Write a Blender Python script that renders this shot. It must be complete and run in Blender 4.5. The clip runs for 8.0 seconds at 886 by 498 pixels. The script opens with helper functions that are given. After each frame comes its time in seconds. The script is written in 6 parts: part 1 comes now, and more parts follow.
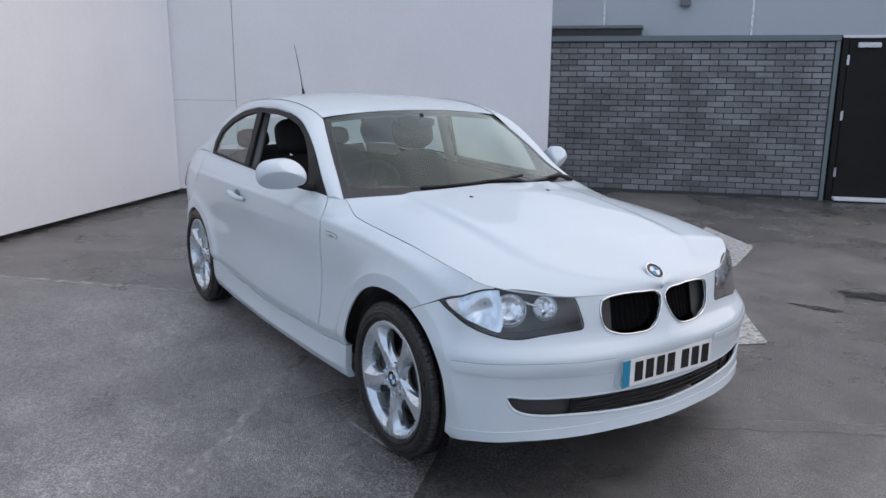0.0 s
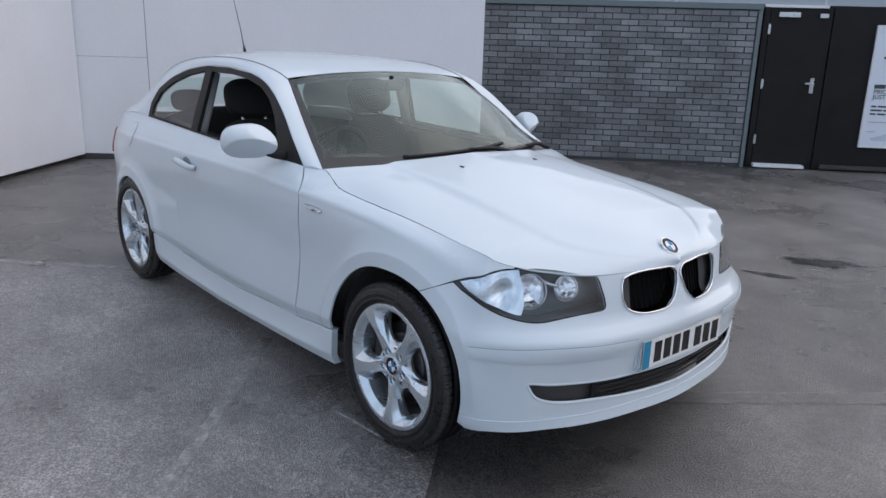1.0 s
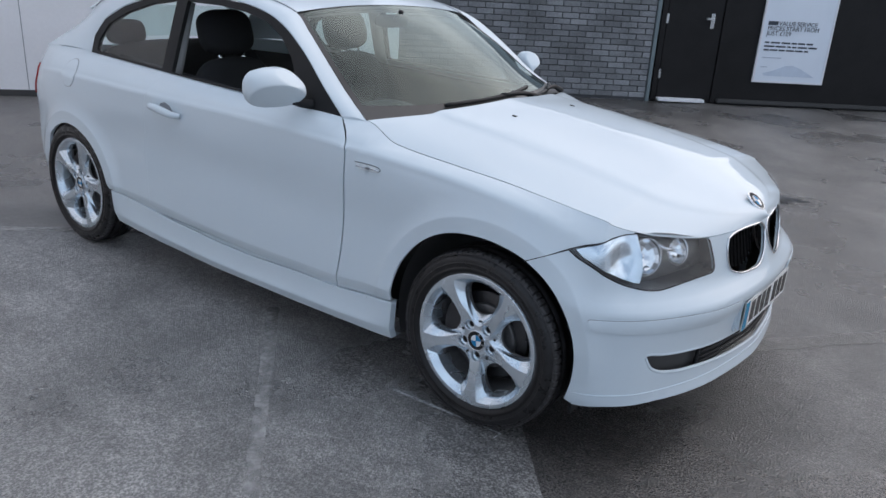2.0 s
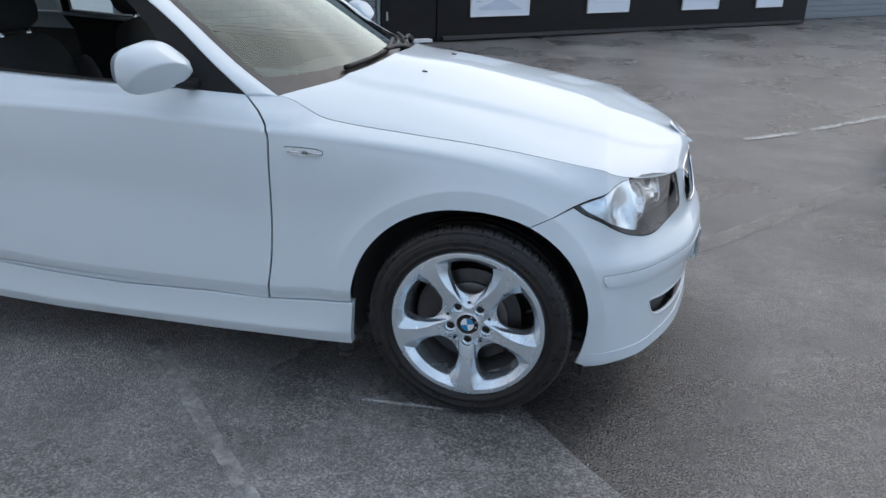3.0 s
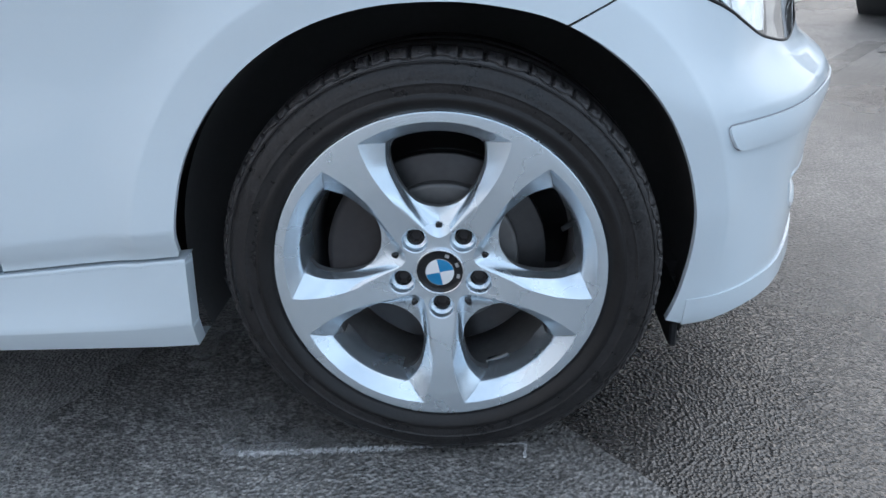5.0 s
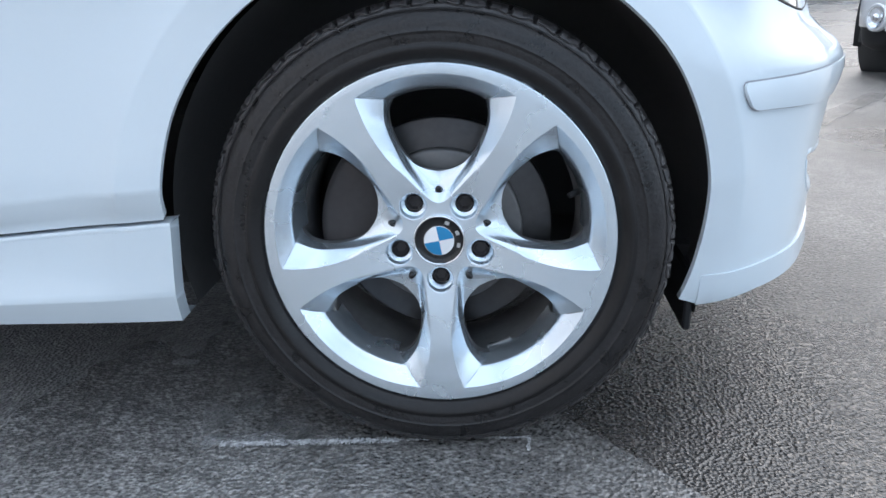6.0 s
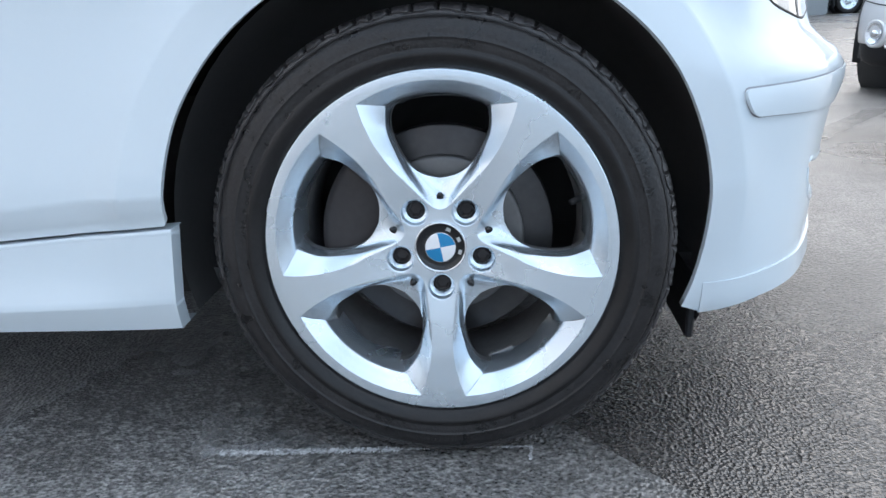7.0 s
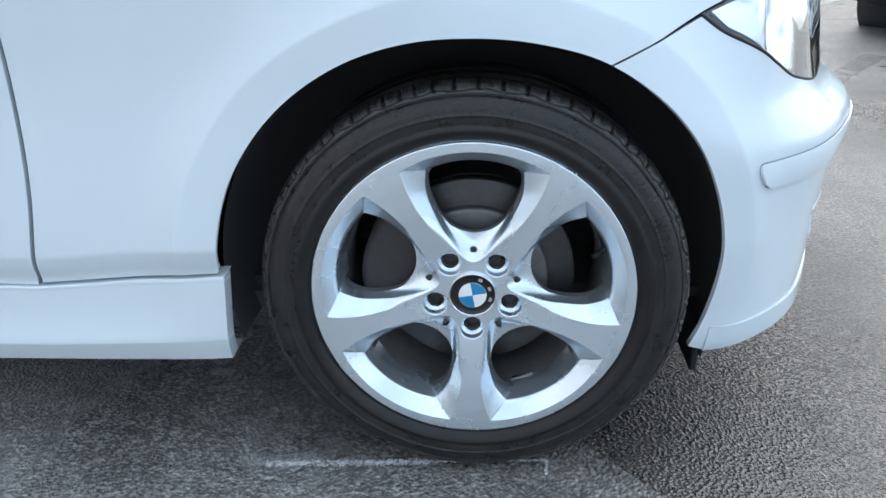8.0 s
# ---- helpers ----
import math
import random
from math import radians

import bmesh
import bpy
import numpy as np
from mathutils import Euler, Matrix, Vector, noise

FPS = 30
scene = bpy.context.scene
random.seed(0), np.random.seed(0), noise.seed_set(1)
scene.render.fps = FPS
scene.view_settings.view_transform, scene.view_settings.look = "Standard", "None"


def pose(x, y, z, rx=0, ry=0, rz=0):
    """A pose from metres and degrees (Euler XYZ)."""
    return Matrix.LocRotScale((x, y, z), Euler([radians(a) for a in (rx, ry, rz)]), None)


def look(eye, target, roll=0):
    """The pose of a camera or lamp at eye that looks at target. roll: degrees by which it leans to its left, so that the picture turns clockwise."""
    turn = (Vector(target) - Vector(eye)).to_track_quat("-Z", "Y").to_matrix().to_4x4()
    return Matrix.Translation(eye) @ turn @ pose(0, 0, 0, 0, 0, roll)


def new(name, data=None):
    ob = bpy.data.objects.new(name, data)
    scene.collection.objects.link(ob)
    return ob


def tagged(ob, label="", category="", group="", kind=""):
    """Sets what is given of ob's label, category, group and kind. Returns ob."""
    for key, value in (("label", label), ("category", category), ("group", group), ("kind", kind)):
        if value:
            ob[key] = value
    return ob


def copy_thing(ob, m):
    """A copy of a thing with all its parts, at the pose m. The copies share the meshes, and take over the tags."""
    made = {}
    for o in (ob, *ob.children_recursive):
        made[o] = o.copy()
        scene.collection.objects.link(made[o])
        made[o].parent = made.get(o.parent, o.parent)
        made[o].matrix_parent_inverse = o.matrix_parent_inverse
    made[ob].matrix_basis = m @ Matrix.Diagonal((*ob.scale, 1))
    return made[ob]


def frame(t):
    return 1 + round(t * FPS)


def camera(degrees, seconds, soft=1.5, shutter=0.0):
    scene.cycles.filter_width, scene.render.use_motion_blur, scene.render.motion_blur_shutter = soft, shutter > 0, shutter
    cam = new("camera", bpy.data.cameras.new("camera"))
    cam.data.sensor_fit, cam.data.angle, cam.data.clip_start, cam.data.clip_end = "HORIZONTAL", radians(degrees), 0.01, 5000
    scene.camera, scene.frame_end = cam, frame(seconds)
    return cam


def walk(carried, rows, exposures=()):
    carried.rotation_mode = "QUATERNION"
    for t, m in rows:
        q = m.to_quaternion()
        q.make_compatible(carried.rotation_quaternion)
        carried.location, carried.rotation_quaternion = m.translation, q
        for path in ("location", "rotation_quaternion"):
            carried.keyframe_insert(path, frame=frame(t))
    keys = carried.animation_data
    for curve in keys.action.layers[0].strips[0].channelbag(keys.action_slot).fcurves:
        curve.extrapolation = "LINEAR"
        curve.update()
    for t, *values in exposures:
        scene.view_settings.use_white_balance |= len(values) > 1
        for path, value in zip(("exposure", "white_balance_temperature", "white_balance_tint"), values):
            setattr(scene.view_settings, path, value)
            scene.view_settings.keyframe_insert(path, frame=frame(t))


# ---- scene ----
cam = camera(59.7, 8.0)
PATH = [
    (0, (2.625, -2.333, 1.561), (1.0, -1.255, 1.116), 0.4),
    (0.5, (2.496, -2.395, 1.542), (0.909, -1.268, 1.084), 0.3),
    (1, (2.178, -2.507, 1.542), (0.729, -1.234, 1.011), 1.7),
    (1.2, (2.043, -2.596, 1.526), (0.642, -1.277, 0.983), 2.9),
    (2.3, (1.063, -2.953, 1.543), (0.089, -1.363, 0.82), 3.2),
    (2.5, (0.863, -2.997, 1.512), (0.021, -1.328, 0.801), 3.2),
    (3, (0.418, -2.967, 1.477), (0.0, -1.169, 0.707), 1.5),
    (3.5, (0.106, -2.713, 1.46), (-0.084, -0.902, 0.634), -0.1),
    (4, (-0.039, -2.376, 1.386), (0.057, -0.597, 0.477), 0.1),
    (4.5, (0.089, -1.977, 1.161), (0.064, -0.212, 0.22), -0.4),
    (5, (0.092, -1.869, 0.835), (-0.0425, -0.06, -0.0081), -2.1),
    (6.5, (0.096, -1.868, 0.663), (-0.052, 0.021, 0.025), -1.3),
    (7, (0.094, -1.87, 0.657), (-0.055, 0.024, 0.03), -1.4),
    (7.5, (0.096, -1.866, 0.658), (-0.058, 0.029, 0.038), -1.3),
    (8, (0.024, -1.879, 0.895), (-0.079, -0.079, 0.028), -0.1),
]
EXPOSURES = [(0, .38, 6300, 17), (1, .38, 6250, 16), (2.5, .41, 6150, 13), (3.5, .46, 6050, 11), (4.5, .65, 6000, 10), (5, 1.0, 6050, 10), (5.2, 1.09, 6080, 11), (6.3, 1.42, 6180, 11), (7.5, 1.42, 6180, 9), (8, 1.38, 6150, 8)]
walk(cam, [(t, look(eye, target, roll)) for t, eye, target, roll in PATH], EXPOSURES)

# ---- world, sun ----
SUN_AT = (1.9, 4.6, 3.4)
world = bpy.data.worlds.new("overcast_sky")
scene.world = world
world.use_nodes = True
nt = world.node_tree
for nd in list(nt.nodes):
    nt.nodes.remove(nd)
w_out = nt.nodes.new("ShaderNodeOutputWorld")
w_bg = nt.nodes.new("ShaderNodeBackground")
sky = nt.nodes.new("ShaderNodeTexSky")
sky.sky_type, sky.sun_disc = "NISHITA", False
sky.sun_elevation, sky.sun_rotation, sky.dust_density, sky.air_density = radians(34.3), radians(22.4), 2.5, 1.0
w_tc, w_map = nt.nodes.new("ShaderNodeTexCoord"), nt.nodes.new("ShaderNodeMapping")
w_map.inputs["Scale"].default_value = (1.0, 1.0, 2.6)
w_noise, w_ramp = nt.nodes.new("ShaderNodeTexNoise"), nt.nodes.new("ShaderNodeValToRGB")
w_noise.inputs["Scale"].default_value, w_noise.inputs["Detail"].default_value = 2.2, 6.0
w_ramp.color_ramp.elements[0].position, w_ramp.color_ramp.elements[1].position = 0.36, 0.62
w_ramp.color_ramp.elements[0].color, w_ramp.color_ramp.elements[1].color = (4.4, 4.9, 5.7, 1), (11.8, 12.0, 12.3, 1)
w_mix = nt.nodes.new("ShaderNodeMixRGB")
w_mix.inputs["Fac"].default_value = 0.82
nt.links.new(w_tc.outputs["Generated"], w_map.inputs["Vector"])
nt.links.new(w_map.outputs["Vector"], w_noise.inputs["Vector"])
nt.links.new(w_noise.outputs["Fac"], w_ramp.inputs["Fac"])
nt.links.new(sky.outputs["Color"], w_mix.inputs["Color1"])
nt.links.new(w_ramp.outputs["Color"], w_mix.inputs["Color2"])
# the cloud is brighter and warmer round the hidden sun, bluer away from it
w_dot, w_glow, w_tint, w_mul = nt.nodes.new("ShaderNodeVectorMath"), nt.nodes.new("ShaderNodeMapRange"), nt.nodes.new("ShaderNodeMixRGB"), nt.nodes.new("ShaderNodeVectorMath")
w_dot.operation, w_mul.operation = "DOT_PRODUCT", "MULTIPLY"
w_dot.inputs[1].default_value = Vector(SUN_AT).normalized()
nt.links.new(w_tc.outputs["Generated"], w_dot.inputs[0])
w_glow.interpolation_type = "SMOOTHSTEP"
w_glow.inputs["From Min"].default_value, w_glow.inputs["From Max"].default_value = 0.25, 1.0
w_tint.inputs["Color1"].default_value, w_tint.inputs["Color2"].default_value = (.82, .95, 1.06, 1), (1.6, 1.53, 1.43, 1)
nt.links.new(w_dot.outputs["Value"], w_glow.inputs["Value"])
nt.links.new(w_glow.outputs["Result"], w_tint.inputs["Fac"])
nt.links.new(w_mix.outputs["Color"], w_mul.inputs[0])
nt.links.new(w_tint.outputs["Color"], w_mul.inputs[1])
nt.links.new(w_mul.outputs["Vector"], w_bg.inputs["Color"])
nt.links.new(w_bg.outputs["Background"], w_out.inputs["Surface"])
w_bg.inputs["Strength"].default_value = 0.075
sun = new("sun", bpy.data.lights.new("sun", "SUN"))
sun.data.energy, sun.data.angle, sun.data.color = .38, radians(130), (1.0, 0.96, 0.92)
sun.matrix_world = look(SUN_AT, (0, 0, 0))


# ---- materials ----
def mat(name, color, rough=.5, metal=0.0, vary=.12, scale=6.0, fine=90.0, bump=0.0, coat=0.0, rough_vary=.08, spec=.5, per_object=0.0, per_island=0.0):
    """A surface whose colour and gloss vary at two scales, with fine relief."""
    m = bpy.data.materials.new(name)
    m.use_nodes = True
    t = m.node_tree
    b = t.nodes["Principled BSDF"]
    geo = t.nodes.new("ShaderNodeNewGeometry")
    big, small = t.nodes.new("ShaderNodeTexNoise"), t.nodes.new("ShaderNodeTexNoise")
    for nd, sc, det in ((big, scale, 4.0), (small, fine, 3.0)):
        nd.inputs["Scale"].default_value, nd.inputs["Detail"].default_value = sc, det
        t.links.new(geo.outputs["Position"], nd.inputs["Vector"])
    add = t.nodes.new("ShaderNodeMath")
    add.operation = "MULTIPLY_ADD"
    t.links.new(big.outputs["Fac"], add.inputs[0])
    add.inputs[1].default_value = .65
    half = t.nodes.new("ShaderNodeMath")
    half.operation = "MULTIPLY"
    half.inputs[1].default_value = .35
    t.links.new(small.outputs["Fac"], half.inputs[0])
    t.links.new(half.outputs[0], add.inputs[2])
    ramp = t.nodes.new("ShaderNodeMapRange")
    ramp.inputs["From Min"].default_value, ramp.inputs["From Max"].default_value = .25, .75
    ramp.inputs["To Min"].default_value, ramp.inputs["To Max"].default_value = 1 - vary, 1 + vary
    t.links.new(add.outputs[0], ramp.inputs["Value"])
    value = ramp.outputs["Result"]
    if per_object or per_island:
        mul = t.nodes.new("ShaderNodeMapRange")
        source = t.nodes.new("ShaderNodeObjectInfo").outputs["Random"] if per_object else geo.outputs["Random Per Island"]
        per_object = per_object or per_island
        mul.inputs["To Min"].default_value, mul.inputs["To Max"].default_value = 1 - per_object, 1 + per_object
        both = t.nodes.new("ShaderNodeMath")
        both.operation = "MULTIPLY"
        t.links.new(source, mul.inputs["Value"])
        t.links.new(mul.outputs["Result"], both.inputs[0])
        t.links.new(value, both.inputs[1])
        value = both.outputs[0]
    scale_c = t.nodes.new("ShaderNodeVectorMath")
    scale_c.operation = "SCALE"
    scale_c.inputs[0].default_value = color
    t.links.new(value, scale_c.inputs["Scale"])
    t.links.new(scale_c.outputs["Vector"], b.inputs["Base Color"])
    rr = t.nodes.new("ShaderNodeMapRange")
    rr.inputs["From Min"].default_value, rr.inputs["From Max"].default_value = .3, .7
    rr.inputs["To Min"].default_value, rr.inputs["To Max"].default_value = max(.01, rough - rough_vary), min(1, rough + rough_vary)
    t.links.new(big.outputs["Fac"], rr.inputs["Value"])
    t.links.new(rr.outputs["Result"], b.inputs["Roughness"])
    b.inputs["Metallic"].default_value = metal
    b.inputs["Specular IOR Level"].default_value = spec
    b.inputs["Coat Weight"].default_value, b.inputs["Coat Roughness"].default_value = coat, .05
    b.inputs["Coat Roughness"].default_value = .02
    if bump:
        bp = t.nodes.new("ShaderNodeBump")
        bp.inputs["Strength"].default_value, bp.inputs["Distance"].default_value = 1.0, bump
        t.links.new(small.outputs["Fac"], bp.inputs["Height"])
        t.links.new(bp.outputs["Normal"], b.inputs["Normal"])
    return m


def glass(name, tint, gloss=.04, face=.05, sheen=(1, 1, 1), power=5.0):
    """Clear pane: lets light through with a tint and mirrors what stands at a flat angle."""
    m = bpy.data.materials.new(name)
    m.use_nodes = True
    t = m.node_tree
    for nd in list(t.nodes):
        t.nodes.remove(nd)
    out, mix = t.nodes.new("ShaderNodeOutputMaterial"), t.nodes.new("ShaderNodeMixShader")
    tr, gl = t.nodes.new("ShaderNodeBsdfTransparent"), t.nodes.new("ShaderNodeBsdfGlossy")
    tr.inputs["Color"].default_value = (*tint, 1)
    gl.inputs["Roughness"].default_value, gl.inputs["Color"].default_value = gloss, (*sheen, 1)
    # gloss rises towards flat angles, alike from both sides
    fr, po, ml = t.nodes.new("ShaderNodeLayerWeight"), t.nodes.new("ShaderNodeMath"), t.nodes.new("ShaderNodeMath")
    fr.inputs["Blend"].default_value = .5
    po.operation, ml.operation = "POWER", "MULTIPLY_ADD"
    po.inputs[1].default_value = power
    ml.inputs[1].default_value, ml.inputs[2].default_value = 1 - face, face
    t.links.new(fr.outputs["Facing"], po.inputs[0])
    t.links.new(po.outputs[0], ml.inputs[0])
    t.links.new(ml.outputs[0], mix.inputs["Fac"])
    t.links.new(tr.outputs["BSDF"], mix.inputs[1])
    t.links.new(gl.outputs["BSDF"], mix.inputs[2])
    t.links.new(mix.outputs["Shader"], out.inputs["Surface"])
    return m


def asphalt(name, light, dark, wet, bump=.006, grain=240.0, damp_shade=None):
    """Bitumen with pale stones; wet: share of the surface under a film of water; last argument: middle and half widths
    of a damp spot whose colour also holds the car's shade.
    """
    m = bpy.data.materials.new(name)
    m.use_nodes = True
    t = m.node_tree
    b = t.nodes["Principled BSDF"]
    geo = t.nodes.new("ShaderNodeNewGeometry")

    def noise_of(sc, det, rough_=.55):
        nd = t.nodes.new("ShaderNodeTexNoise")
        nd.inputs["Scale"].default_value, nd.inputs["Detail"].default_value, nd.inputs["Roughness"].default_value = sc, det, rough_
        t.links.new(geo.outputs["Position"], nd.inputs["Vector"])
        return nd.outputs["Fac"]

    def ranged(v, a, c, lo, hi):
        nd = t.nodes.new("ShaderNodeMapRange")
        for key, val in (("From Min", a), ("From Max", c), ("To Min", lo), ("To Max", hi)):
            nd.inputs[key].default_value = val
        t.links.new(v, nd.inputs["Value"])
        return nd.outputs["Result"]

    vor = t.nodes.new("ShaderNodeTexVoronoi")
    vor.inputs["Scale"].default_value = grain
    t.links.new(geo.outputs["Position"], vor.inputs["Vector"])
    stone = ranged(noise_of(grain * .8, 2), .42, .68, 0, 1)
    damp = ranged(noise_of(.55, 5, .6), .5 - .3 * (wet - .5) - .12, .5 - .3 * (wet - .5) + .12, 1, 0)
    # blotches, and long streaks where water has run off
    blotch = ranged(noise_of(2.6, 6, .65), .3, .7, .70, 1.28)
    mp, nz = t.nodes.new("ShaderNodeMapping"), t.nodes.new("ShaderNodeTexNoise")
    mp.inputs["Scale"].default_value, mp.inputs["Rotation"].default_value = (.45, 2.6, 1), (0, 0, .35)
    nz.inputs["Scale"].default_value, nz.inputs["Detail"].default_value, nz.inputs["Roughness"].default_value = 1.0, 5.0, .6
    t.links.new(geo.outputs["Position"], mp.inputs["Vector"])
    t.links.new(mp.outputs["Vector"], nz.inputs["Vector"])
    run = t.nodes.new("ShaderNodeMath")
    run.operation = "MULTIPLY"
    t.links.new(blotch, run.inputs[0])
    t.links.new(ranged(nz.outputs["Fac"], .30, .70, .80, 1.20), run.inputs[1])
    # scuffs a hand wide
    scuff = t.nodes.new("ShaderNodeMath")
    scuff.operation = "MULTIPLY"
    t.links.new(run.outputs[0], scuff.inputs[0])
    t.links.new(ranged(noise_of(24, 4, .7), .32, .68, .76, 1.24), scuff.inputs[1])
    blotch = scuff.outputs[0]
    # damp spot by the car; shade under its front is put into the colour
    if damp_shade:
        (px, py), (hx, hy) = damp_shade
        mq, gr, ad, spot_dim = t.nodes.new("ShaderNodeMapping"), t.nodes.new("ShaderNodeTexGradient"), t.nodes.new("ShaderNodeMath"), t.nodes.new("ShaderNodeMath")
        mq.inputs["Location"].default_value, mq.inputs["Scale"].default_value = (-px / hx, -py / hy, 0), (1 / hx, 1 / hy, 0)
        gr.gradient_type, ad.operation, spot_dim.operation = "SPHERICAL", "MULTIPLY_ADD", "MULTIPLY"
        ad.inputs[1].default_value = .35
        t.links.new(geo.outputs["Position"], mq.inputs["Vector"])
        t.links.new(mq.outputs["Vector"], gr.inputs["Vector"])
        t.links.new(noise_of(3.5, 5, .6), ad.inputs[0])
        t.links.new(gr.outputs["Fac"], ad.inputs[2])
        t.links.new(ranged(ad.outputs[0], .17, .62, 1, .58), spot_dim.inputs[1])
        t.links.new(blotch, spot_dim.inputs[0])
        blotch = spot_dim.outputs[0]
    col = t.nodes.new("ShaderNodeMixRGB")
    col.inputs["Color1"].default_value, col.inputs["Color2"].default_value = (*dark, 1), (*light, 1)
    t.links.new(stone, col.inputs["Fac"])
    sc = t.nodes.new("ShaderNodeVectorMath")
    sc.operation = "SCALE"
    t.links.new(col.outputs["Color"], sc.inputs[0])
    mul = t.nodes.new("ShaderNodeMath")
    mul.operation = "MULTIPLY"
    t.links.new(blotch, mul.inputs[0])
    t.links.new(ranged(damp, 0, 1, .52, 1.15), mul.inputs[1])
    t.links.new(mul.outputs[0], sc.inputs["Scale"])
    t.links.new(sc.outputs["Vector"], b.inputs["Base Color"])
    t.links.new(ranged(damp, 0, 1, .24, .42), b.inputs["Roughness"])
    b.inputs["Specular IOR Level"].default_value = .6 + .7 * wet
    bp = t.nodes.new("ShaderNodeBump")
    bp.inputs["Distance"].default_value = bump
    t.links.new(ranged(damp, 0, 1, .55, 1), bp.inputs["Strength"])
    t.links.new(vor.outputs["Distance"], bp.inputs["Height"])
    t.links.new(bp.outputs["Normal"], b.inputs["Normal"])
    return m


PAINT = mat("white_car_paint", (.634, .702, .746), .40, vary=.015, scale=3, fine=400, coat=.74, rough_vary=.03, spec=.10)
PAINT_SILVER = mat("silver_car_paint", (.76, .76, .77), .3, .3, vary=.03, scale=3, fine=500, coat=1.0)
PAINT_DARK = mat("dark_car_paint", (.05, .05, .06), .3, vary=.05, coat=1.0)
GAP = mat("dark_gap", (.062, .060, .059), .8, vary=.2)
TRIM = mat("black_plastic_trim", (.014, .014, .015), .5, vary=.2, fine=300, bump=.0004, spec=.25)
RUBBER = mat("tyre_rubber", (.0115, .0102, .0102), .42, vary=.55, scale=16, fine=170, bump=.0004, rough_vary=.14, spec=.34)
# paler rubber outwards: sky sheen, and dust on the blocks, put into the colour
RUBBER_PALER = mat("paler_rubber", (.0165, .0150, .0152), .37, vary=.9, scale=30, fine=200, bump=.0010, rough_vary=.20, spec=.38)
RUBBER_SHEEN = mat("dust_sheen_rubber", (.034, .031, .031), .42, vary=.95, scale=60, fine=260, bump=.0008, spec=.5)
BARREL_METAL = mat("dark_barrel_metal", (.15, .148, .148), .6, .4, vary=.3, scale=15)
ALLOY = mat("silver_alloy", (.708, .777, .834), .27, .88, vary=.02, scale=9, fine=220, rough_vary=.015)
CHROME = mat("chrome", (.75, .76, .78), .08, 1.0, vary=.04)
DISC = mat("brake_steel", (.06, .057, .057), .45, .7, vary=.3, scale=20)
DISC_EDGE = mat("dull_zinc", (.26, .26, .26), .5, .6, vary=.2, scale=40)
BELL = mat("dull_disc_bell", (.13, .126, .124), .42, .5, vary=.25, scale=30)
CAST = mat("cast_iron", (.05, .045, .045), .7, .3, vary=.3)
CLOTH = mat("charcoal_cloth", (.018, .018, .02), .9, vary=.25, fine=400, bump=.001)
DASH = mat("grey_dashboard", (.06, .06, .065), .7, vary=.15, fine=300, bump=.0006)
LINING = mat("grey_roof_lining", (.30, .30, .30), .9, vary=.08)
SCREEN = glass("windscreen_glass", (.60, .68, .64), .02, .06, (.84, .92, .87), 3.9)
TINT = glass("side_glass", (.78, .89, .86), .02, .07)
LENS = glass("lamp_lens", (.90, .92, .93), .05, .06, power=2.7)
BORDER = mat("printed_glass_border", (.022, .020, .020), .35, vary=.2, scale=10)
BLUE = mat("blue_enamel", (.02, .22, .45), .25, vary=.05)
WHITE = mat("white_enamel", (.8, .8, .8), .25, vary=.03)
BLACK = mat("black_enamel", (.008, .008, .009), .25, vary=.1)
PLATE = mat("white_number_plate", (.80, .80, .78), .3, vary=.04)
BAND = mat("blue_plate_band", (.01, .24, .42), .3, vary=.05)
GRILLE = mat("matt_black_grille", (.006, .006, .0065), .8, vary=.2, spec=.08)
RED = mat("red_lamp_lens", (.35, .02, .02), .2, vary=.1)
AMBER = mat("clear_repeater_lens", (.62, .66, .68), .12, vary=.25, scale=60)
REFLECTOR = mat("lamp_reflector", (.88, .90, .93), .10, .95, vary=.06, scale=12)
BEZEL = mat("dark_lamp_bezel", (.040, .041, .045), .38, .1, vary=.15)
INDICATOR = mat("indicator_reflector", (.78, .84, .90), .16, .92, vary=.06, scale=30)
LAMP_GREY = mat("lamp_bezel", (.16, .165, .175), .35, .2, vary=.1)
BOARD = mat("white_painted_board", (.845, .845, .865), .6, vary=.05, scale=1.2, fine=30, bump=.0008)
SEAM = mat("grey_board_joint", (.30, .31, .33), .7, vary=.2)
BRICK = mat("grey_painted_brick", (.195, .201, .21), .5, vary=.6, scale=1.8, fine=50, bump=.005, per_object=.28)
BRICK_FAR = mat("grey_painted_bricks", (.195, .201, .21), .5, vary=.6, scale=1.8, fine=50, bump=.005, per_island=.28)
STAIN = mat("wet_stain", (.035, .034, .033), .22, vary=.3, scale=8, fine=120, bump=.002)
MORTAR = mat("dark_mortar", (.07, .072, .078), .85, vary=.3, scale=5, fine=120, bump=.002)
COPING = mat("grey_green_coping", (.16, .20, .21), .5, vary=.12, scale=4)
CLAD = mat("pale_cladding", (.47, .50, .54), .5, vary=.04, scale=.8, fine=20)
BLACKWALL = mat("black_painted_wall", (.016, .015, .0152), .5, vary=.35, scale=4, fine=60, bump=.001, spec=.2)
STEEL = mat("brushed_steel", (.6, .6, .6), .3, .9, vary=.1)
POSTER = mat("white_poster", (.80, .85, .92), .35, vary=.04, scale=3)
INK = mat("grey_print", (.06, .07, .09), .6, vary=.1)
INK_FAINT = mat("faint_print", (.62, .69, .79), .5, vary=.1)
INK_PALE = mat("pale_print", (.42, .47, .55), .6, vary=.1)
INK_RED = mat("dark_red_print", (.09, .02, .025), .5, vary=.3)
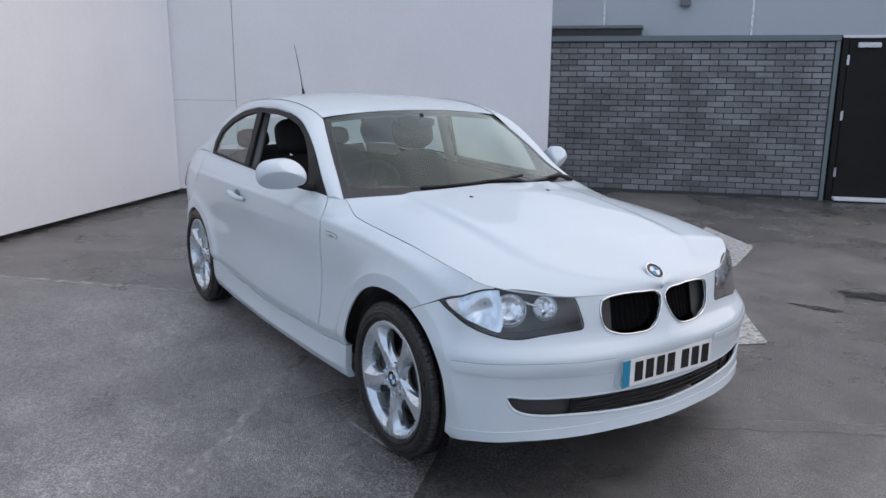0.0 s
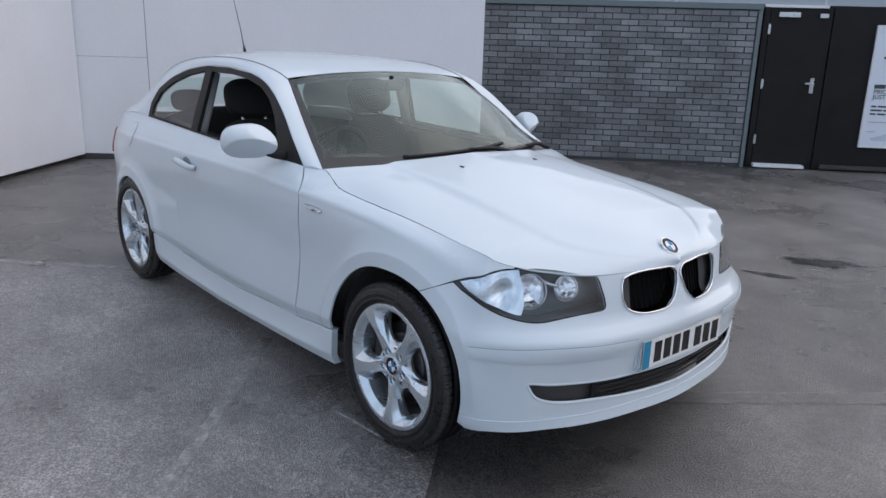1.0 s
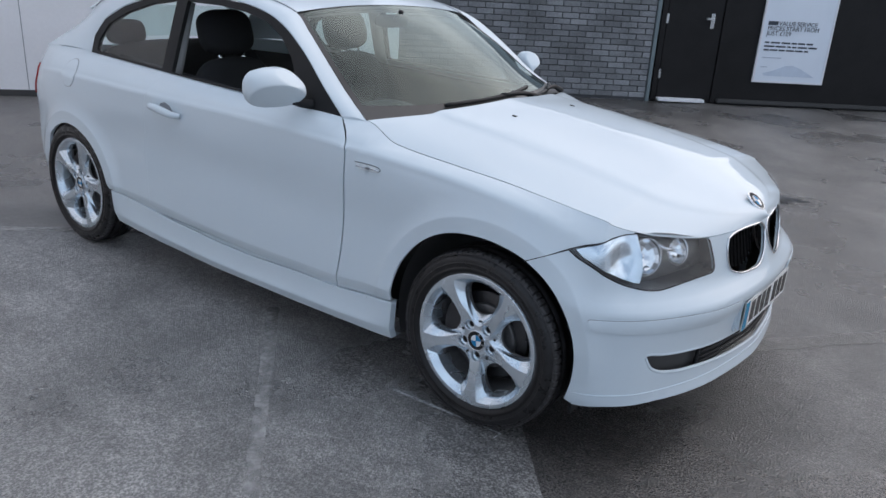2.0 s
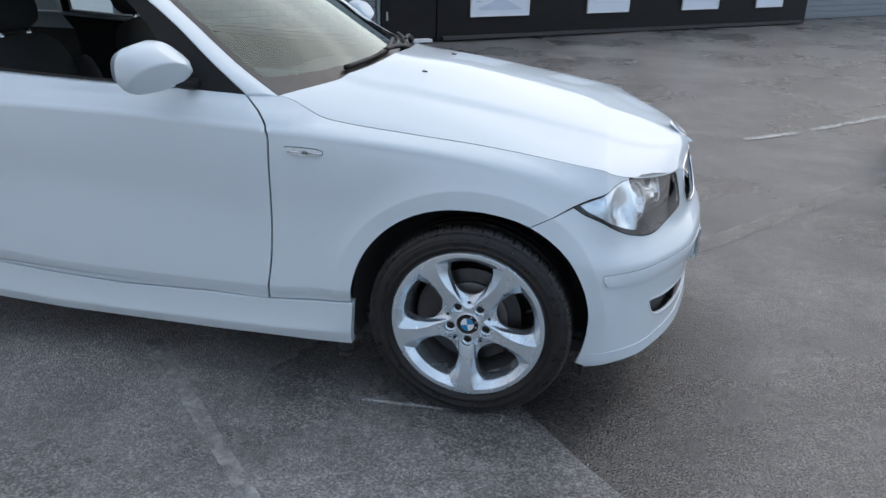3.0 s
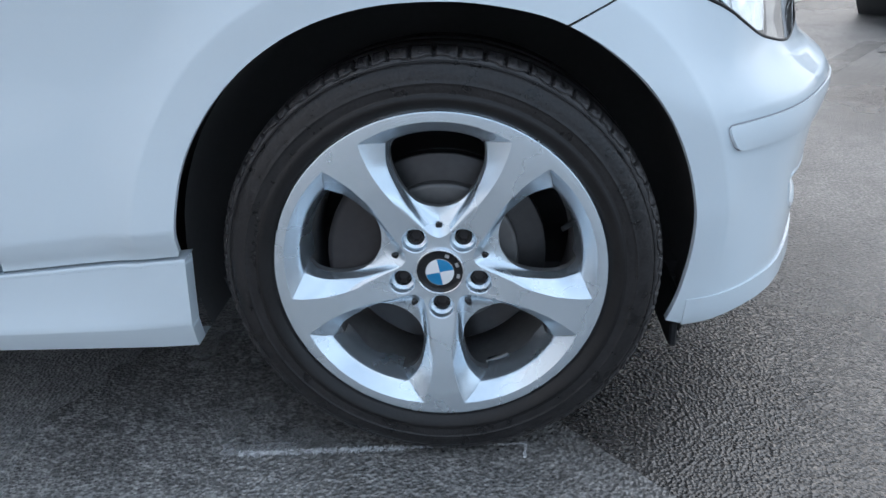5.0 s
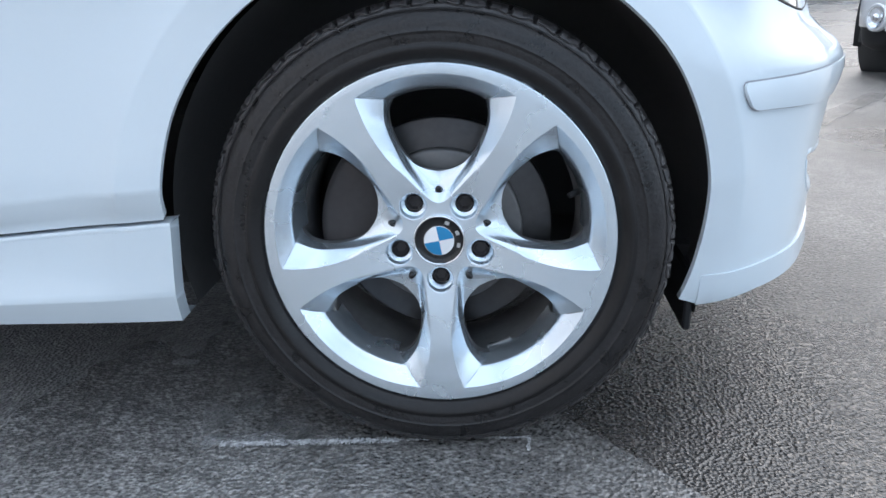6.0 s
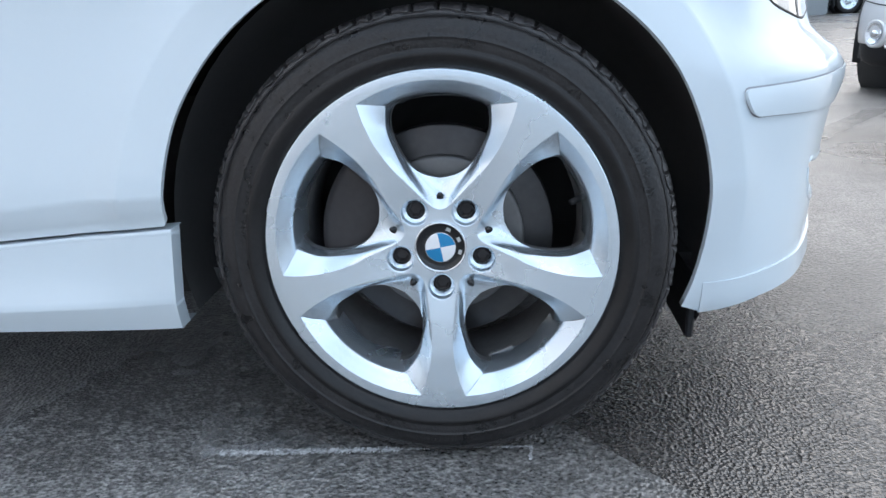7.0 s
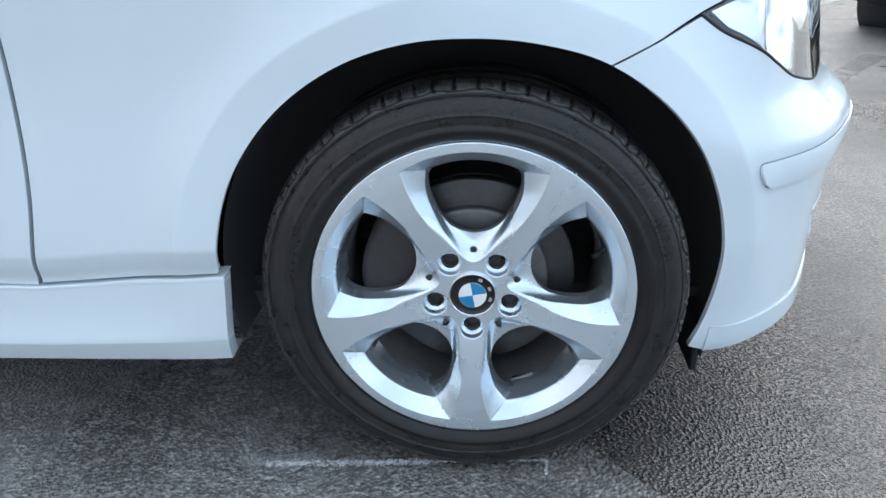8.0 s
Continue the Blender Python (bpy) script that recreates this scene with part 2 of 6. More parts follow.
SHUTTER = mat("grey_roller_shutter", (.24, .27, .29), .45, .3, vary=.1)
LINE = mat("worn_white_road_paint", (.46, .46, .44), .6, vary=.45, scale=18, fine=160, bump=.002)
LINE_FAINT = mat("faded_road_paint", (.36, .35, .34), .42, vary=.6, scale=12, fine=150, bump=.002)
LINE_GHOST = mat("ghost_of_road_paint", (.235, .22, .205), .36, vary=.4, scale=9, fine=150, bump=.001)
CHALK_DUST = mat("chalky_dust", (.42, .42, .43), .8, vary=.4, scale=30, fine=200, bump=.002)
CHALK = mat("chalky_white_scrape", (.60, .60, .61), .8, vary=.4, scale=30, fine=200, bump=.002)


def worn(m, cover, scale=22.0, soft=.10):
    """Wears a paint away in patches, down to what lies below."""
    t = m.node_tree
    out, b = t.nodes["Material Output"], t.nodes["Principled BSDF"]
    geo, nz, rg = t.nodes.new("ShaderNodeNewGeometry"), t.nodes.new("ShaderNodeTexNoise"), t.nodes.new("ShaderNodeMapRange")
    mix, tr = t.nodes.new("ShaderNodeMixShader"), t.nodes.new("ShaderNodeBsdfTransparent")
    nz.inputs["Scale"].default_value, nz.inputs["Detail"].default_value, nz.inputs["Roughness"].default_value = scale, 8.0, .7
    rg.inputs["From Min"].default_value, rg.inputs["From Max"].default_value = .5 + .35 * (.5 - cover) - soft, .5 + .35 * (.5 - cover) + soft
    t.links.new(geo.outputs["Position"], nz.inputs["Vector"])
    t.links.new(nz.outputs["Fac"], rg.inputs["Value"])
    t.links.new(rg.outputs["Result"], mix.inputs["Fac"])
    t.links.new(tr.outputs["BSDF"], mix.inputs[1])
    t.links.new(b.outputs["BSDF"], mix.inputs[2])
    t.links.new(mix.outputs["Shader"], out.inputs["Surface"])


worn(LINE, .78, 30.0)
worn(LINE_FAINT, .58, 16.0, .2)
worn(LINE_GHOST, .30, 5.0, .35)
worn(STAIN, .80, 7.0, .25)
worn(CHALK, .60, 130.0, .16)
worn(CHALK_DUST, .22, 120.0, .22)

# last pair: where damp and the car's painted shade darken the ground
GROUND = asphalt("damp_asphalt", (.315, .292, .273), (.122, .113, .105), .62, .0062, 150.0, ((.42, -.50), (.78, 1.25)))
PATCH = asphalt("coarse_asphalt", (.46, .445, .43), (.172, .166, .160), .56, .0064, 150.0)


# ---- mesh helpers ----
def mesh_ob(name, verts, faces, material, parent=None, label="", smooth=True, normals=None, mats=None, face_mats=None):
    me = bpy.data.meshes.new(name)
    me.from_pydata([tuple(map(float, v)) for v in verts], [], [tuple(map(int, f)) for f in faces])
    for m in (mats or [material]):
        me.materials.append(m)
    if smooth:
        me.polygons.foreach_set("use_smooth", [True] * len(me.polygons))
    if face_mats:
        me.polygons.foreach_set("material_index", face_mats)
    me.update()
    if normals is not None:
        me.normals_split_custom_set_from_vertices([tuple(map(float, n)) for n in normals])
    ob = new(name, me)
    if parent:
        ob.parent = parent
    if label:
        ob["label"] = label
    return ob


def part(name, bm, material, parent=None, label="", smooth=False):
    """Links a bmesh as one mesh object under a thing or under a part."""
    me = bpy.data.meshes.new(name)
    bm.to_mesh(me)
    bm.free()
    me.materials.append(material)
    if smooth:
        me.polygons.foreach_set("use_smooth", [True] * len(me.polygons))
    ob = new(name, me)
    if parent:
        ob.parent = parent
    if label:
        ob["label"] = label
    return ob


def add_box(bm, lo, hi, bevel=0.0, seg=2, m=None):
    r = bmesh.ops.create_cube(bm, size=1.0)
    vs = r["verts"]
    c, d = [(a + b) / 2 for a, b in zip(lo, hi)], [abs(b - a) for a, b in zip(lo, hi)]
    for v in vs:
        v.co = Vector((c[0] + v.co.x * d[0], c[1] + v.co.y * d[1], c[2] + v.co.z * d[2]))
    if bevel:
        es = list({e for v in vs for e in v.link_edges})
        r = bmesh.ops.bevel(bm, geom=es, offset=bevel, segments=seg, affect="EDGES", clamp_overlap=True)
        vs = list({v for f in r["faces"] for v in f.verts} | {v for v in vs if v.is_valid})
    if m is not None:
        bmesh.ops.transform(bm, matrix=m, verts=[v for v in vs if v.is_valid])
    return vs


def box(name, lo, hi, material, parent=None, label="", bevel=.003, m=None):
    bm = bmesh.new()
    add_box(bm, lo, hi, bevel, 2, m)
    return part(name, bm, material, parent, label)


def lathe(profile, n=48, axis="y", close=False, a0=0.0, a1=2 * math.pi):
    """Verts and faces of a profile of (along, radius) turned round an axis through the origin."""
    full = abs(a1 - a0 - 2 * math.pi) < 1e-6
    k = n if full else n + 1
    verts, faces, p = [], [], len(profile)
    for i in range(k):
        a = a0 + (a1 - a0) * i / n
        for al, r in profile:
            c, s = r * math.cos(a), r * math.sin(a)
            verts.append((c, al, s) if axis == "y" else (c, s, al) if axis == "z" else (al, c, s))
    for i in range(n):
        for j in range(p - 1 + (1 if close else 0)):
            a, b = i * p + j, i * p + (j + 1) % p
            c, d = ((i + 1) % k) * p + (j + 1) % p, ((i + 1) % k) * p + j
            faces.append((a, b, c, d))
    return verts, faces


def tube(path, radius, n=8, caps=True):
    """Verts and faces of a round bar along a path; radius may be a list."""
    p = np.asarray(path, float)
    rad = np.broadcast_to(radius, len(p))
    d = np.gradient(p, axis=0)
    d /= np.linalg.norm(d, axis=1)[:, None]
    up = np.array([0, 0, 1.0]) if abs(d[0][2]) < .9 else np.array([1.0, 0, 0])
    verts, faces = [], []
    for q, t, r in zip(p, d, rad):
        a = np.cross(t, up)
        a /= np.linalg.norm(a)
        b = np.cross(a, t)
        verts += [q + r * (math.cos(2 * math.pi * k / n) * a + math.sin(2 * math.pi * k / n) * b) for k in range(n)]
    for i in range(len(p) - 1):
        faces += [(i * n + k, i * n + (k + 1) % n, (i + 1) * n + (k + 1) % n, (i + 1) * n + k) for k in range(n)]
    if caps:
        faces += [tuple(range(n))[::-1], tuple((len(p) - 1) * n + k for k in range(n))]
    return verts, faces


def grid_faces(nu, nv, flip=False):
    f = [(i * nv + j, (i + 1) * nv + j, (i + 1) * nv + j + 1, i * nv + j + 1) for i in range(nu - 1) for j in range(nv - 1)]
    return [q[::-1] for q in f] if flip else f


def inside(poly, pts):
    p, q = np.asarray(poly, float), np.asarray(pts, float)
    hit = np.zeros(len(q), bool)
    for (x0, y0), (x1, y1) in zip(p, np.roll(p, -1, 0)):
        cross = (y0 > q[:, 1]) != (y1 > q[:, 1])
        with np.errstate(divide="ignore", invalid="ignore"):
            hit ^= cross & (q[:, 0] < (x1 - x0) * (q[:, 1] - y0) / (y1 - y0) + x0)
    return hit


def dense(poly, step):
    out = []
    for a, b in zip(poly, list(poly[1:]) + [poly[0]]):
        k = max(1, int(math.ceil(math.dist(a, b) / step)))
        out += [(a[0] + (b[0] - a[0]) * i / k, a[1] + (b[1] - a[1]) * i / k) for i in range(k)]
    return out


def flat_fill(outline, holes, step, cuts=()):
    """Even triangles over an outline with holes, in two dimensions. Returns points, triangles and the closed loops as lists of indices."""
    from mathutils.geometry import delaunay_2d_cdt
    loops = [dense(outline, step * .8)] + [dense(h, step * .8) for h in holes]
    pts, edges, idx = [], [], []
    for lp in loops:
        k = len(pts)
        pts += lp
        idx.append(list(range(k, len(pts))))
        edges += [(k + i, k + (i + 1) % len(lp)) for i in range(len(lp))]
    for line in cuts:
        ok = inside(loops[0], line)
        for h in loops[1:]:
            ok &= ~inside(h, line)
        bd_ = np.array(pts)
        ok &= np.array([np.min(np.sum((bd_[:len(bd_)] - q) ** 2, 1)) > 1e-5 for q in line])
        for i, q in enumerate(line):
            if ok[i]:
                pts.append(tuple(q))
                if i and ok[i - 1]:
                    edges.append((len(pts) - 2, len(pts) - 1))
    bound = np.array(pts)
    lo, hi = bound.min(0), bound.max(0)
    gx, gy = np.arange(lo[0] + step / 2, hi[0], step), np.arange(lo[1] + step / 2, hi[1], step)
    g = np.array([(x + (step / 2 if j % 2 else 0), y) for j, y in enumerate(gy) for x in gx]).reshape(-1, 2)
    keep = inside(loops[0], g)
    for h in loops[1:]:
        keep &= ~inside(h, g)
    g = g[keep]
    if len(g):
        far = np.array([np.min(np.sum((bound - q) ** 2, 1)) for q in g]) > (.5 * step) ** 2
        g = g[far]
    allp = [Vector(p) for p in pts] + [Vector(p) for p in g]
    vs, _, fs, ov, _, _ = delaunay_2d_cdt(allp, edges, [], 0, 1e-6)
    back = {o: i for i, lst in enumerate(ov) for o in lst}
    vs = np.array([tuple(v) for v in vs])
    cen = np.array([vs[list(f)].mean(0) for f in fs])
    ok = inside(loops[0], cen)
    for h in loops[1:]:
        ok &= ~inside(h, cen)
    fs = [tuple(f) for f, o in zip(fs, ok) if o]
    return vs, fs, [[back[i] for i in lp] for lp in idx]


def panel(name, outline, fn, material, parent, label="", holes=(), step=.03, thick=.014, side=1, both=False, rim=True, face=None, cuts=()):
    """A curved sheet over an outline in fn's two coordinates, with folded edges. side -1: the mirrored one; both: the two halves in one mesh."""
    p2, tris, loops = flat_fill(outline, holes, step, cuts)
    e = 1e-3
    P = fn(p2[:, 0], p2[:, 1])
    du, dv = fn(p2[:, 0] + e, p2[:, 1]) - fn(p2[:, 0] - e, p2[:, 1]), fn(p2[:, 0], p2[:, 1] + e) - fn(p2[:, 0], p2[:, 1] - e)
    N = np.cross(du, dv)
    N /= np.linalg.norm(N, axis=1)[:, None] + 1e-12
    ref = np.array(face if face is not None else (.3, -1, .4))
    if np.mean(N @ ref) < 0:
        N = -N
    a = tris[len(tris) // 2]
    t0 = np.cross(P[a[1]] - P[a[0]], P[a[2]] - P[a[0]]) @ N[a[0]]
    if t0 < 0:
        tris = [t[::-1] for t in tris]
    V, F, M = [*P], list(tris), [*N]
    if rim:
        for lp in loops:
            k = len(V)
            V += [P[i] for i in lp] + [P[i] - thick * N[i] for i in lp]
            M += [np.zeros(3)] * (2 * len(lp))
            n = len(lp)
            F += [(k + i, k + (i + 1) % n, k + n + (i + 1) % n, k + n + i) for i in range(n)]
    V, M = np.array(V), np.array(M)
    flip = np.array([1, -1, 1])
    if both:
        k = len(V)
        F = F + [tuple(i + k for i in f[::-1]) for f in F]
        V, M = np.vstack([V, V * flip]), np.vstack([M, M * flip])
    elif side < 0:
        V, M, F = V * flip, M * flip, [f[::-1] for f in F]
    return mesh_ob(name, V, F, material, parent, label, normals=M)


def thing(name, label, category, group="", kind="", at=(0, 0, 0)):
    ob = new(name)
    ob.empty_display_size = .2
    ob.location = at
    return tagged(ob, label, category, group, kind)


# ---- the yard: ground, boards, building ----
def ground_z(x, y):
    """Almost level, with shallow dips."""
    x, y = np.asarray(x, float), np.asarray(y, float)
    far = np.clip(np.hypot(x + 1.2, y) - 3.0, 0, 4) / 4
    return -.008 + .012 * far * np.sin(.9 * x + .4) * np.cos(.7 * y - .3)


def on_ground(name, outline, material, label, category="", lift=.004, step=.25, kind="structure"):
    p2, tris, _ = flat_fill(outline, [], step)
    z = ground_z(p2[:, 0], p2[:, 1]) + lift
    v = np.column_stack([p2, z])
    t = tris[0]
    up = np.cross(v[t[1]] - v[t[0]], v[t[2]] - v[t[0]])[2]
    ob = mesh_ob(name, v, tris if up > 0 else [q[::-1] for q in tris], material, smooth=False)
    return tagged(ob, label, category or "marking", kind=kind)


def stripe(a, b, width):
    d = np.subtract(b, a) / math.dist(a, b)
    n = np.array([-d[1], d[0]]) * width / 2
    return [tuple(np.add(a, n)), tuple(np.subtract(a, n)), tuple(np.subtract(b, n)), tuple(np.add(b, n))]


def ragged(a, b, width, seed, bite=.3, n=26):
    """A stripe with worn, uneven edges."""
    rnd = random.Random(seed)
    d = np.subtract(b, a) / math.dist(a, b)
    n2 = np.array([-d[1], d[0]])
    L = math.dist(a, b)
    up, dn = [], []
    for i in range(n + 1):
        s = L * i / n
        up.append(tuple(np.array(a) + d * s + n2 * width * (.5 - bite * rnd.random())))
        dn.append(tuple(np.array(a) + d * s - n2 * width * (.5 - bite * rnd.random())))
    return up + dn[::-1]


g = np.unique(np.concatenate([np.arange(-14, 14.01, .5), np.sign(np.linspace(-1, 1, 60)) * 14 * (700 / 14) ** np.abs(np.linspace(-1, 1, 60))]))
gx, gy = np.meshgrid(g, g, indexing="ij")
gv = np.column_stack([gx.ravel(), gy.ravel(), ground_z(gx, gy).ravel()])
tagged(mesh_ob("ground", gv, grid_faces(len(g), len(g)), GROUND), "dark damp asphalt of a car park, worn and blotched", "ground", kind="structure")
on_ground("pavement", [(-.62, .04), (.16, -.73), (.42, -1.02), (1.9, -2.45), (3.3, -4.0), (2.0, -4.0), (-6.2, -4.0), (-2.53, -.54), (-2.0, .08)],
          PATCH, "bay of coarse worn asphalt beside darker new asphalt", "asphalt", .003)
for a, b, w, seed, m, lab in [
    ((-6.4, -4.15), (-2.5, -.49), .09, 1, LINE_FAINT, "faded bay line almost worn off the asphalt"),
    ((-1.24, -.70), (.32, -2.16), .06, 2, LINE_FAINT, "faded bay line almost worn off the asphalt"),
    ((.40, .31), (2.2, 2.62), .13, 3, LINE_GHOST, "faded bay line almost worn off the asphalt"),
    ((1.36, 3.36), (1.81, 3.75), .085, 4, LINE, "worn white painted bay line on asphalt"),
    ((1.94, 3.90), (3.0, 4.98), .085, 5, LINE, "worn white painted bay line on asphalt"),
    ((2.33, 2.05), (2.50, 1.89), .035, 8, LINE_FAINT, "short worn remnant of white road paint on asphalt"),
    ((4.2, 11.1), (7.0, 12.5), .10, 6, LINE, "worn white painted bay line on asphalt"),
    ((5.4, 12.6), (10.4, 14.4), .10, 7, LINE, "worn white painted bay line on asphalt"),
]:
    tagged(on_ground("road_marking", ragged(a, b, w, seed, .12 if m is not LINE else .25, 60), m, lab, "road marking", .0045, .3), group="bay lines")
on_ground("road_arrow_head", [(-2.49, 4.38), (-1.63, 3.97), (-1.24, 3.16), (-1.9, 3.3)], LINE, "worn white painted triangle on the asphalt", "road marking", .006)
on_ground("road_arrow_shaft", [(-1.0, 2.65), (-.76, 2.43), (-.3, 2.03), (.05, 1.71), (-.03, 1.54), (-.5, 1.7), (-1.05, 2.25)], LINE, "worn white painted block on the asphalt", "road marking", .006)
on_ground("scrape_mark", ragged((-.335, -.874), (-.06, -.853), .021, 9, .42, 210), CHALK, "thin chalky white line on the asphalt by the tyre", "mark", .006, .05)
on_ground("scrape_mark", ragged((-.06, -.853), (.142, -.838), .009, 11, .48, 150), CHALK, "thin chalky white line on the asphalt by the tyre", "mark", .006, .05)
on_ground("scrape_smear", ragged((-.365, -.866), (-.24, -.858), .052, 13, .40, 60), CHALK_DUST, "faint chalky smear on the asphalt by the tyre", "mark", .005, .05)
on_ground("scrape_mark", ragged((.138, -.875), (.142, -.835), .008, 12, .4, 8), CHALK, "short chalky white tick on the asphalt by the tyre", "mark", .0065, .05)

# white boards that stand round the bay: the corner, the long side and the back
CORNER = (-7.75, .26)


def board_wall(name, angle, length, height, base, label):
    d = pose(CORNER[0], CORNER[1], base, 0, 0, angle)
    ob = box(name, (0, 0, .05), (length, .12, height), BOARD, None, "", .004, d)
    return tagged(ob, label, "wall", kind="structure"), d


wall_w, mw = board_wall("wall_west", -46, 9.5, 4.6, 0.0, "tall white painted board wall with a dark foot")
wall_n, mn = board_wall("wall_north", 50, 4.88, 4.6, 0.0, "tall white painted board wall with fine joints")
bm = bmesh.new()
add_box(bm, (.0, -.012, -.02), (9.5, .0, .06), .002, 1, mw)
tagged(part("baseboard", bm, GAP), "black strip along the foot of the white boards", "baseboard", kind="structure")
bm = bmesh.new()
add_box(bm, (.0, -.012, -.02), (4.88, .0, .06), .002, 1, mn)
tagged(part("baseboard", bm, GAP), "black strip along the foot of the white boards", "baseboard", kind="structure")
for nm, lo, hi, m in [("joint", (.936, -.003, .06), (.944, .004, 4.6), mn), ("joint", (.02, -.003, 1.20), (.93, .004, 1.204), mn), ("joint", (.004, -.003, .06), (.012, .004, 4.6), mn), ("joint", (2.6, -.002, .06), (2.604, .004, 4.6), mw)]:
    bm = bmesh.new()
    add_box(bm, lo, hi, 0, 1, m)
    part(nm, bm, SEAM, wall_n if m is mn else wall_w)

# low building: painted brick, black panels with posters, pale cladding above
BW = pose(-2.88, 7.18, .03, 0, 0, 42)


def wbox(name, lo, hi, material, label="", category="", parent=None, bevel=.003, kind="structure"):
    ob = box(name, lo, hi, material, parent, "" if category else label, bevel, BW)
    if category:
        tagged(ob, label, category, kind=kind)
    return ob


brick_wall = wbox("wall_brick", (-6.2, .012, -.05), (-.05, .25, 1.95), MORTAR, "low wall of dark grey painted bricks", "wall")
wbox("coping", (-6.2, -.03, 1.95), (0.0, .29, 2.02), COPING, "grey green coping on the brick wall", "coping")
wbox("trim", (-.05, -.012, -.05), (.0, .25, 1.95), COPING, "grey corner post at the end of the brick wall", "trim")
wall_black = wbox("wall_black", (.0, .06, -.05), (8.55, .25, 2.02), BLACKWALL, "black painted wall of a low building", "wall")
wbox("wall_cladding", (-7.0, 1.0, -.05), (30.0, 1.2, 3.1), CLAD, "pale grey cladding of the building behind", "wall")
for u in (-2.95, -.95, 1.05, 3.05, 5.05):
    wbox("joint", (u, .992, 2.0), (u + .03, 1.0, 3.1), STEEL, parent=None, category="trim", label="upright joint strip of pale cladding", bevel=0)
wbox("roof_fascia", (-6.5, .45, 1.97), (-2.40, .95, 2.14), GAP, "dark flat roof edge behind the wall", "roof")
wbox("roof_fascia", (-6.5, .42, 2.14), (-2.38, .97, 2.18), COPING, "grey green flat roof edge behind the wall", "roof")
wbox("roof_low", (-6.2, .25, 1.93), (8.55, 1.0, 1.98), COPING, "flat roof behind the brick wall", "roof")
wbox("wall_light_box", (-1.9, .88, 2.46), (-1.76, 1.0, 2.6), LAMP_GREY, "small grey lamp box on the cladding", "wall lamp", kind="")

door = wbox("door_1", (.11, .035, .02), (.86, .08, 1.97), BLACKWALL, "closed black painted steel door", "door", bevel=.004)
wbox("door_frame", (.03, .02, -.02), (.10, .07, 1.99), BLACKWALL, "black door frame", parent=door)
wbox("door_frame", (.87, .02, -.02), (.93, .07, 1.99), BLACKWALL, "black door frame", parent=door)
wbox("door_head", (.03, .02, 1.985), (.80, .07, 2.02), BOARD, "pale strip over the door", parent=door)
for z in (.27, .98, 1.66):
    wbox("hinge", (.095, .012, z), (.125, .034, z + .12), STEEL, "steel hinge", parent=door)
wbox("handle_plate", (.70, .024, .94), (.75, .034, 1.13), STEEL, "steel handle plate", parent=door)
wbox("door_handle", (.63, -.012, 1.05), (.74, .034, 1.075), STEEL, "steel lever handle", parent=door, bevel=.006)
wbox("door_closer", (.20, -.01, 1.87), (.46, .034, 1.93), STEEL, "pale door closer", parent=door, bevel=.006)
wbox("door_bracket", (.70, .0, 1.87), (.80, .034, 1.92), STEEL, "pale bracket", parent=door)
wbox("door_sill", (.11, -.10, -.02), (.74, .03, .018), BOARD, "pale threshold below the door", "threshold")


def poster(u, width, z0, z1, rows):
    ob = wbox("poster", (u, .03, z0), (u + width, .055, z1), POSTER, "white poster in a thin frame on the black wall", "poster", kind="")
    ob["group"] = "posters on the black wall"
    f = .022
    for lo, hi in (((u - f, .022, z0 - f), (u + width + f, .054, z0)), ((u - f, .022, z1), (u + width + f, .054, z1 + f)),
                   ((u - f, .022, z0), (u, .054, z1)), ((u + width, .022, z0), (u + width + f, .054, z1))):
        wbox("poster_frame", lo, hi, BOARD, "white frame", parent=ob, bevel=.002)
    for a, b, c, d, m in rows:
        wbox("print_bar", (u + a * width, .026, z0 + c * (z1 - z0)), (u + b * width, .03, z0 + d * (z1 - z0)), m, parent=ob, bevel=0)
    return ob


def glyphs(text, size):
    cu = bpy.data.curves.new("letter", "FONT")
    cu.body, cu.size, cu.extrude = text, size, .001
    ob = new("letter", cu)
    bpy.context.view_layer.update()
    me = bpy.data.meshes.new_from_object(ob.evaluated_get(bpy.context.evaluated_depsgraph_get()))
    bpy.data.objects.remove(ob)
    return me


def lettering(text, u, z, size, material, parent):
    """One mesh for each letter of a line."""
    for i, ch in enumerate(text):
        if ch == " ":
            continue
        whole, one = glyphs(text[:i + 1], size), glyphs(ch, size)
        shift = max(v.co.x for v in whole.vertices) - max(v.co.x for v in one.vertices)
        one.materials.clear()
        one.materials.append(material)
        mo = new("letter", one)
        mo.parent = parent
        mo.matrix_world = BW @ pose(u + shift, .024, z, 90, 0, 0)


def words(a, b, z, h, m, seed):
    """A line of small print as one bar for each word."""
    rnd, out = random.Random(seed), []
    while a < b - .03:
        w = min(rnd.uniform(.05, .15), b - a)
        out.append((a, a + w, z, z + h, m))
        a += w + .022
    return out


def print_shape(name, parent, u, z, outline, size, material, y=.026):
    """A flat printed shape, size wide, its lower corner at u, z."""
    n = len(outline)
    v = [BW @ Vector((u + p * size, y_, z + q * size)) for y_ in (y, y + .004) for p, q in outline]
    mesh_ob(name, v, [tuple(range(n))] + [(i, i + n, (i + 1) % n + n, (i + 1) % n) for i in range(n)], material, parent, smooth=False)


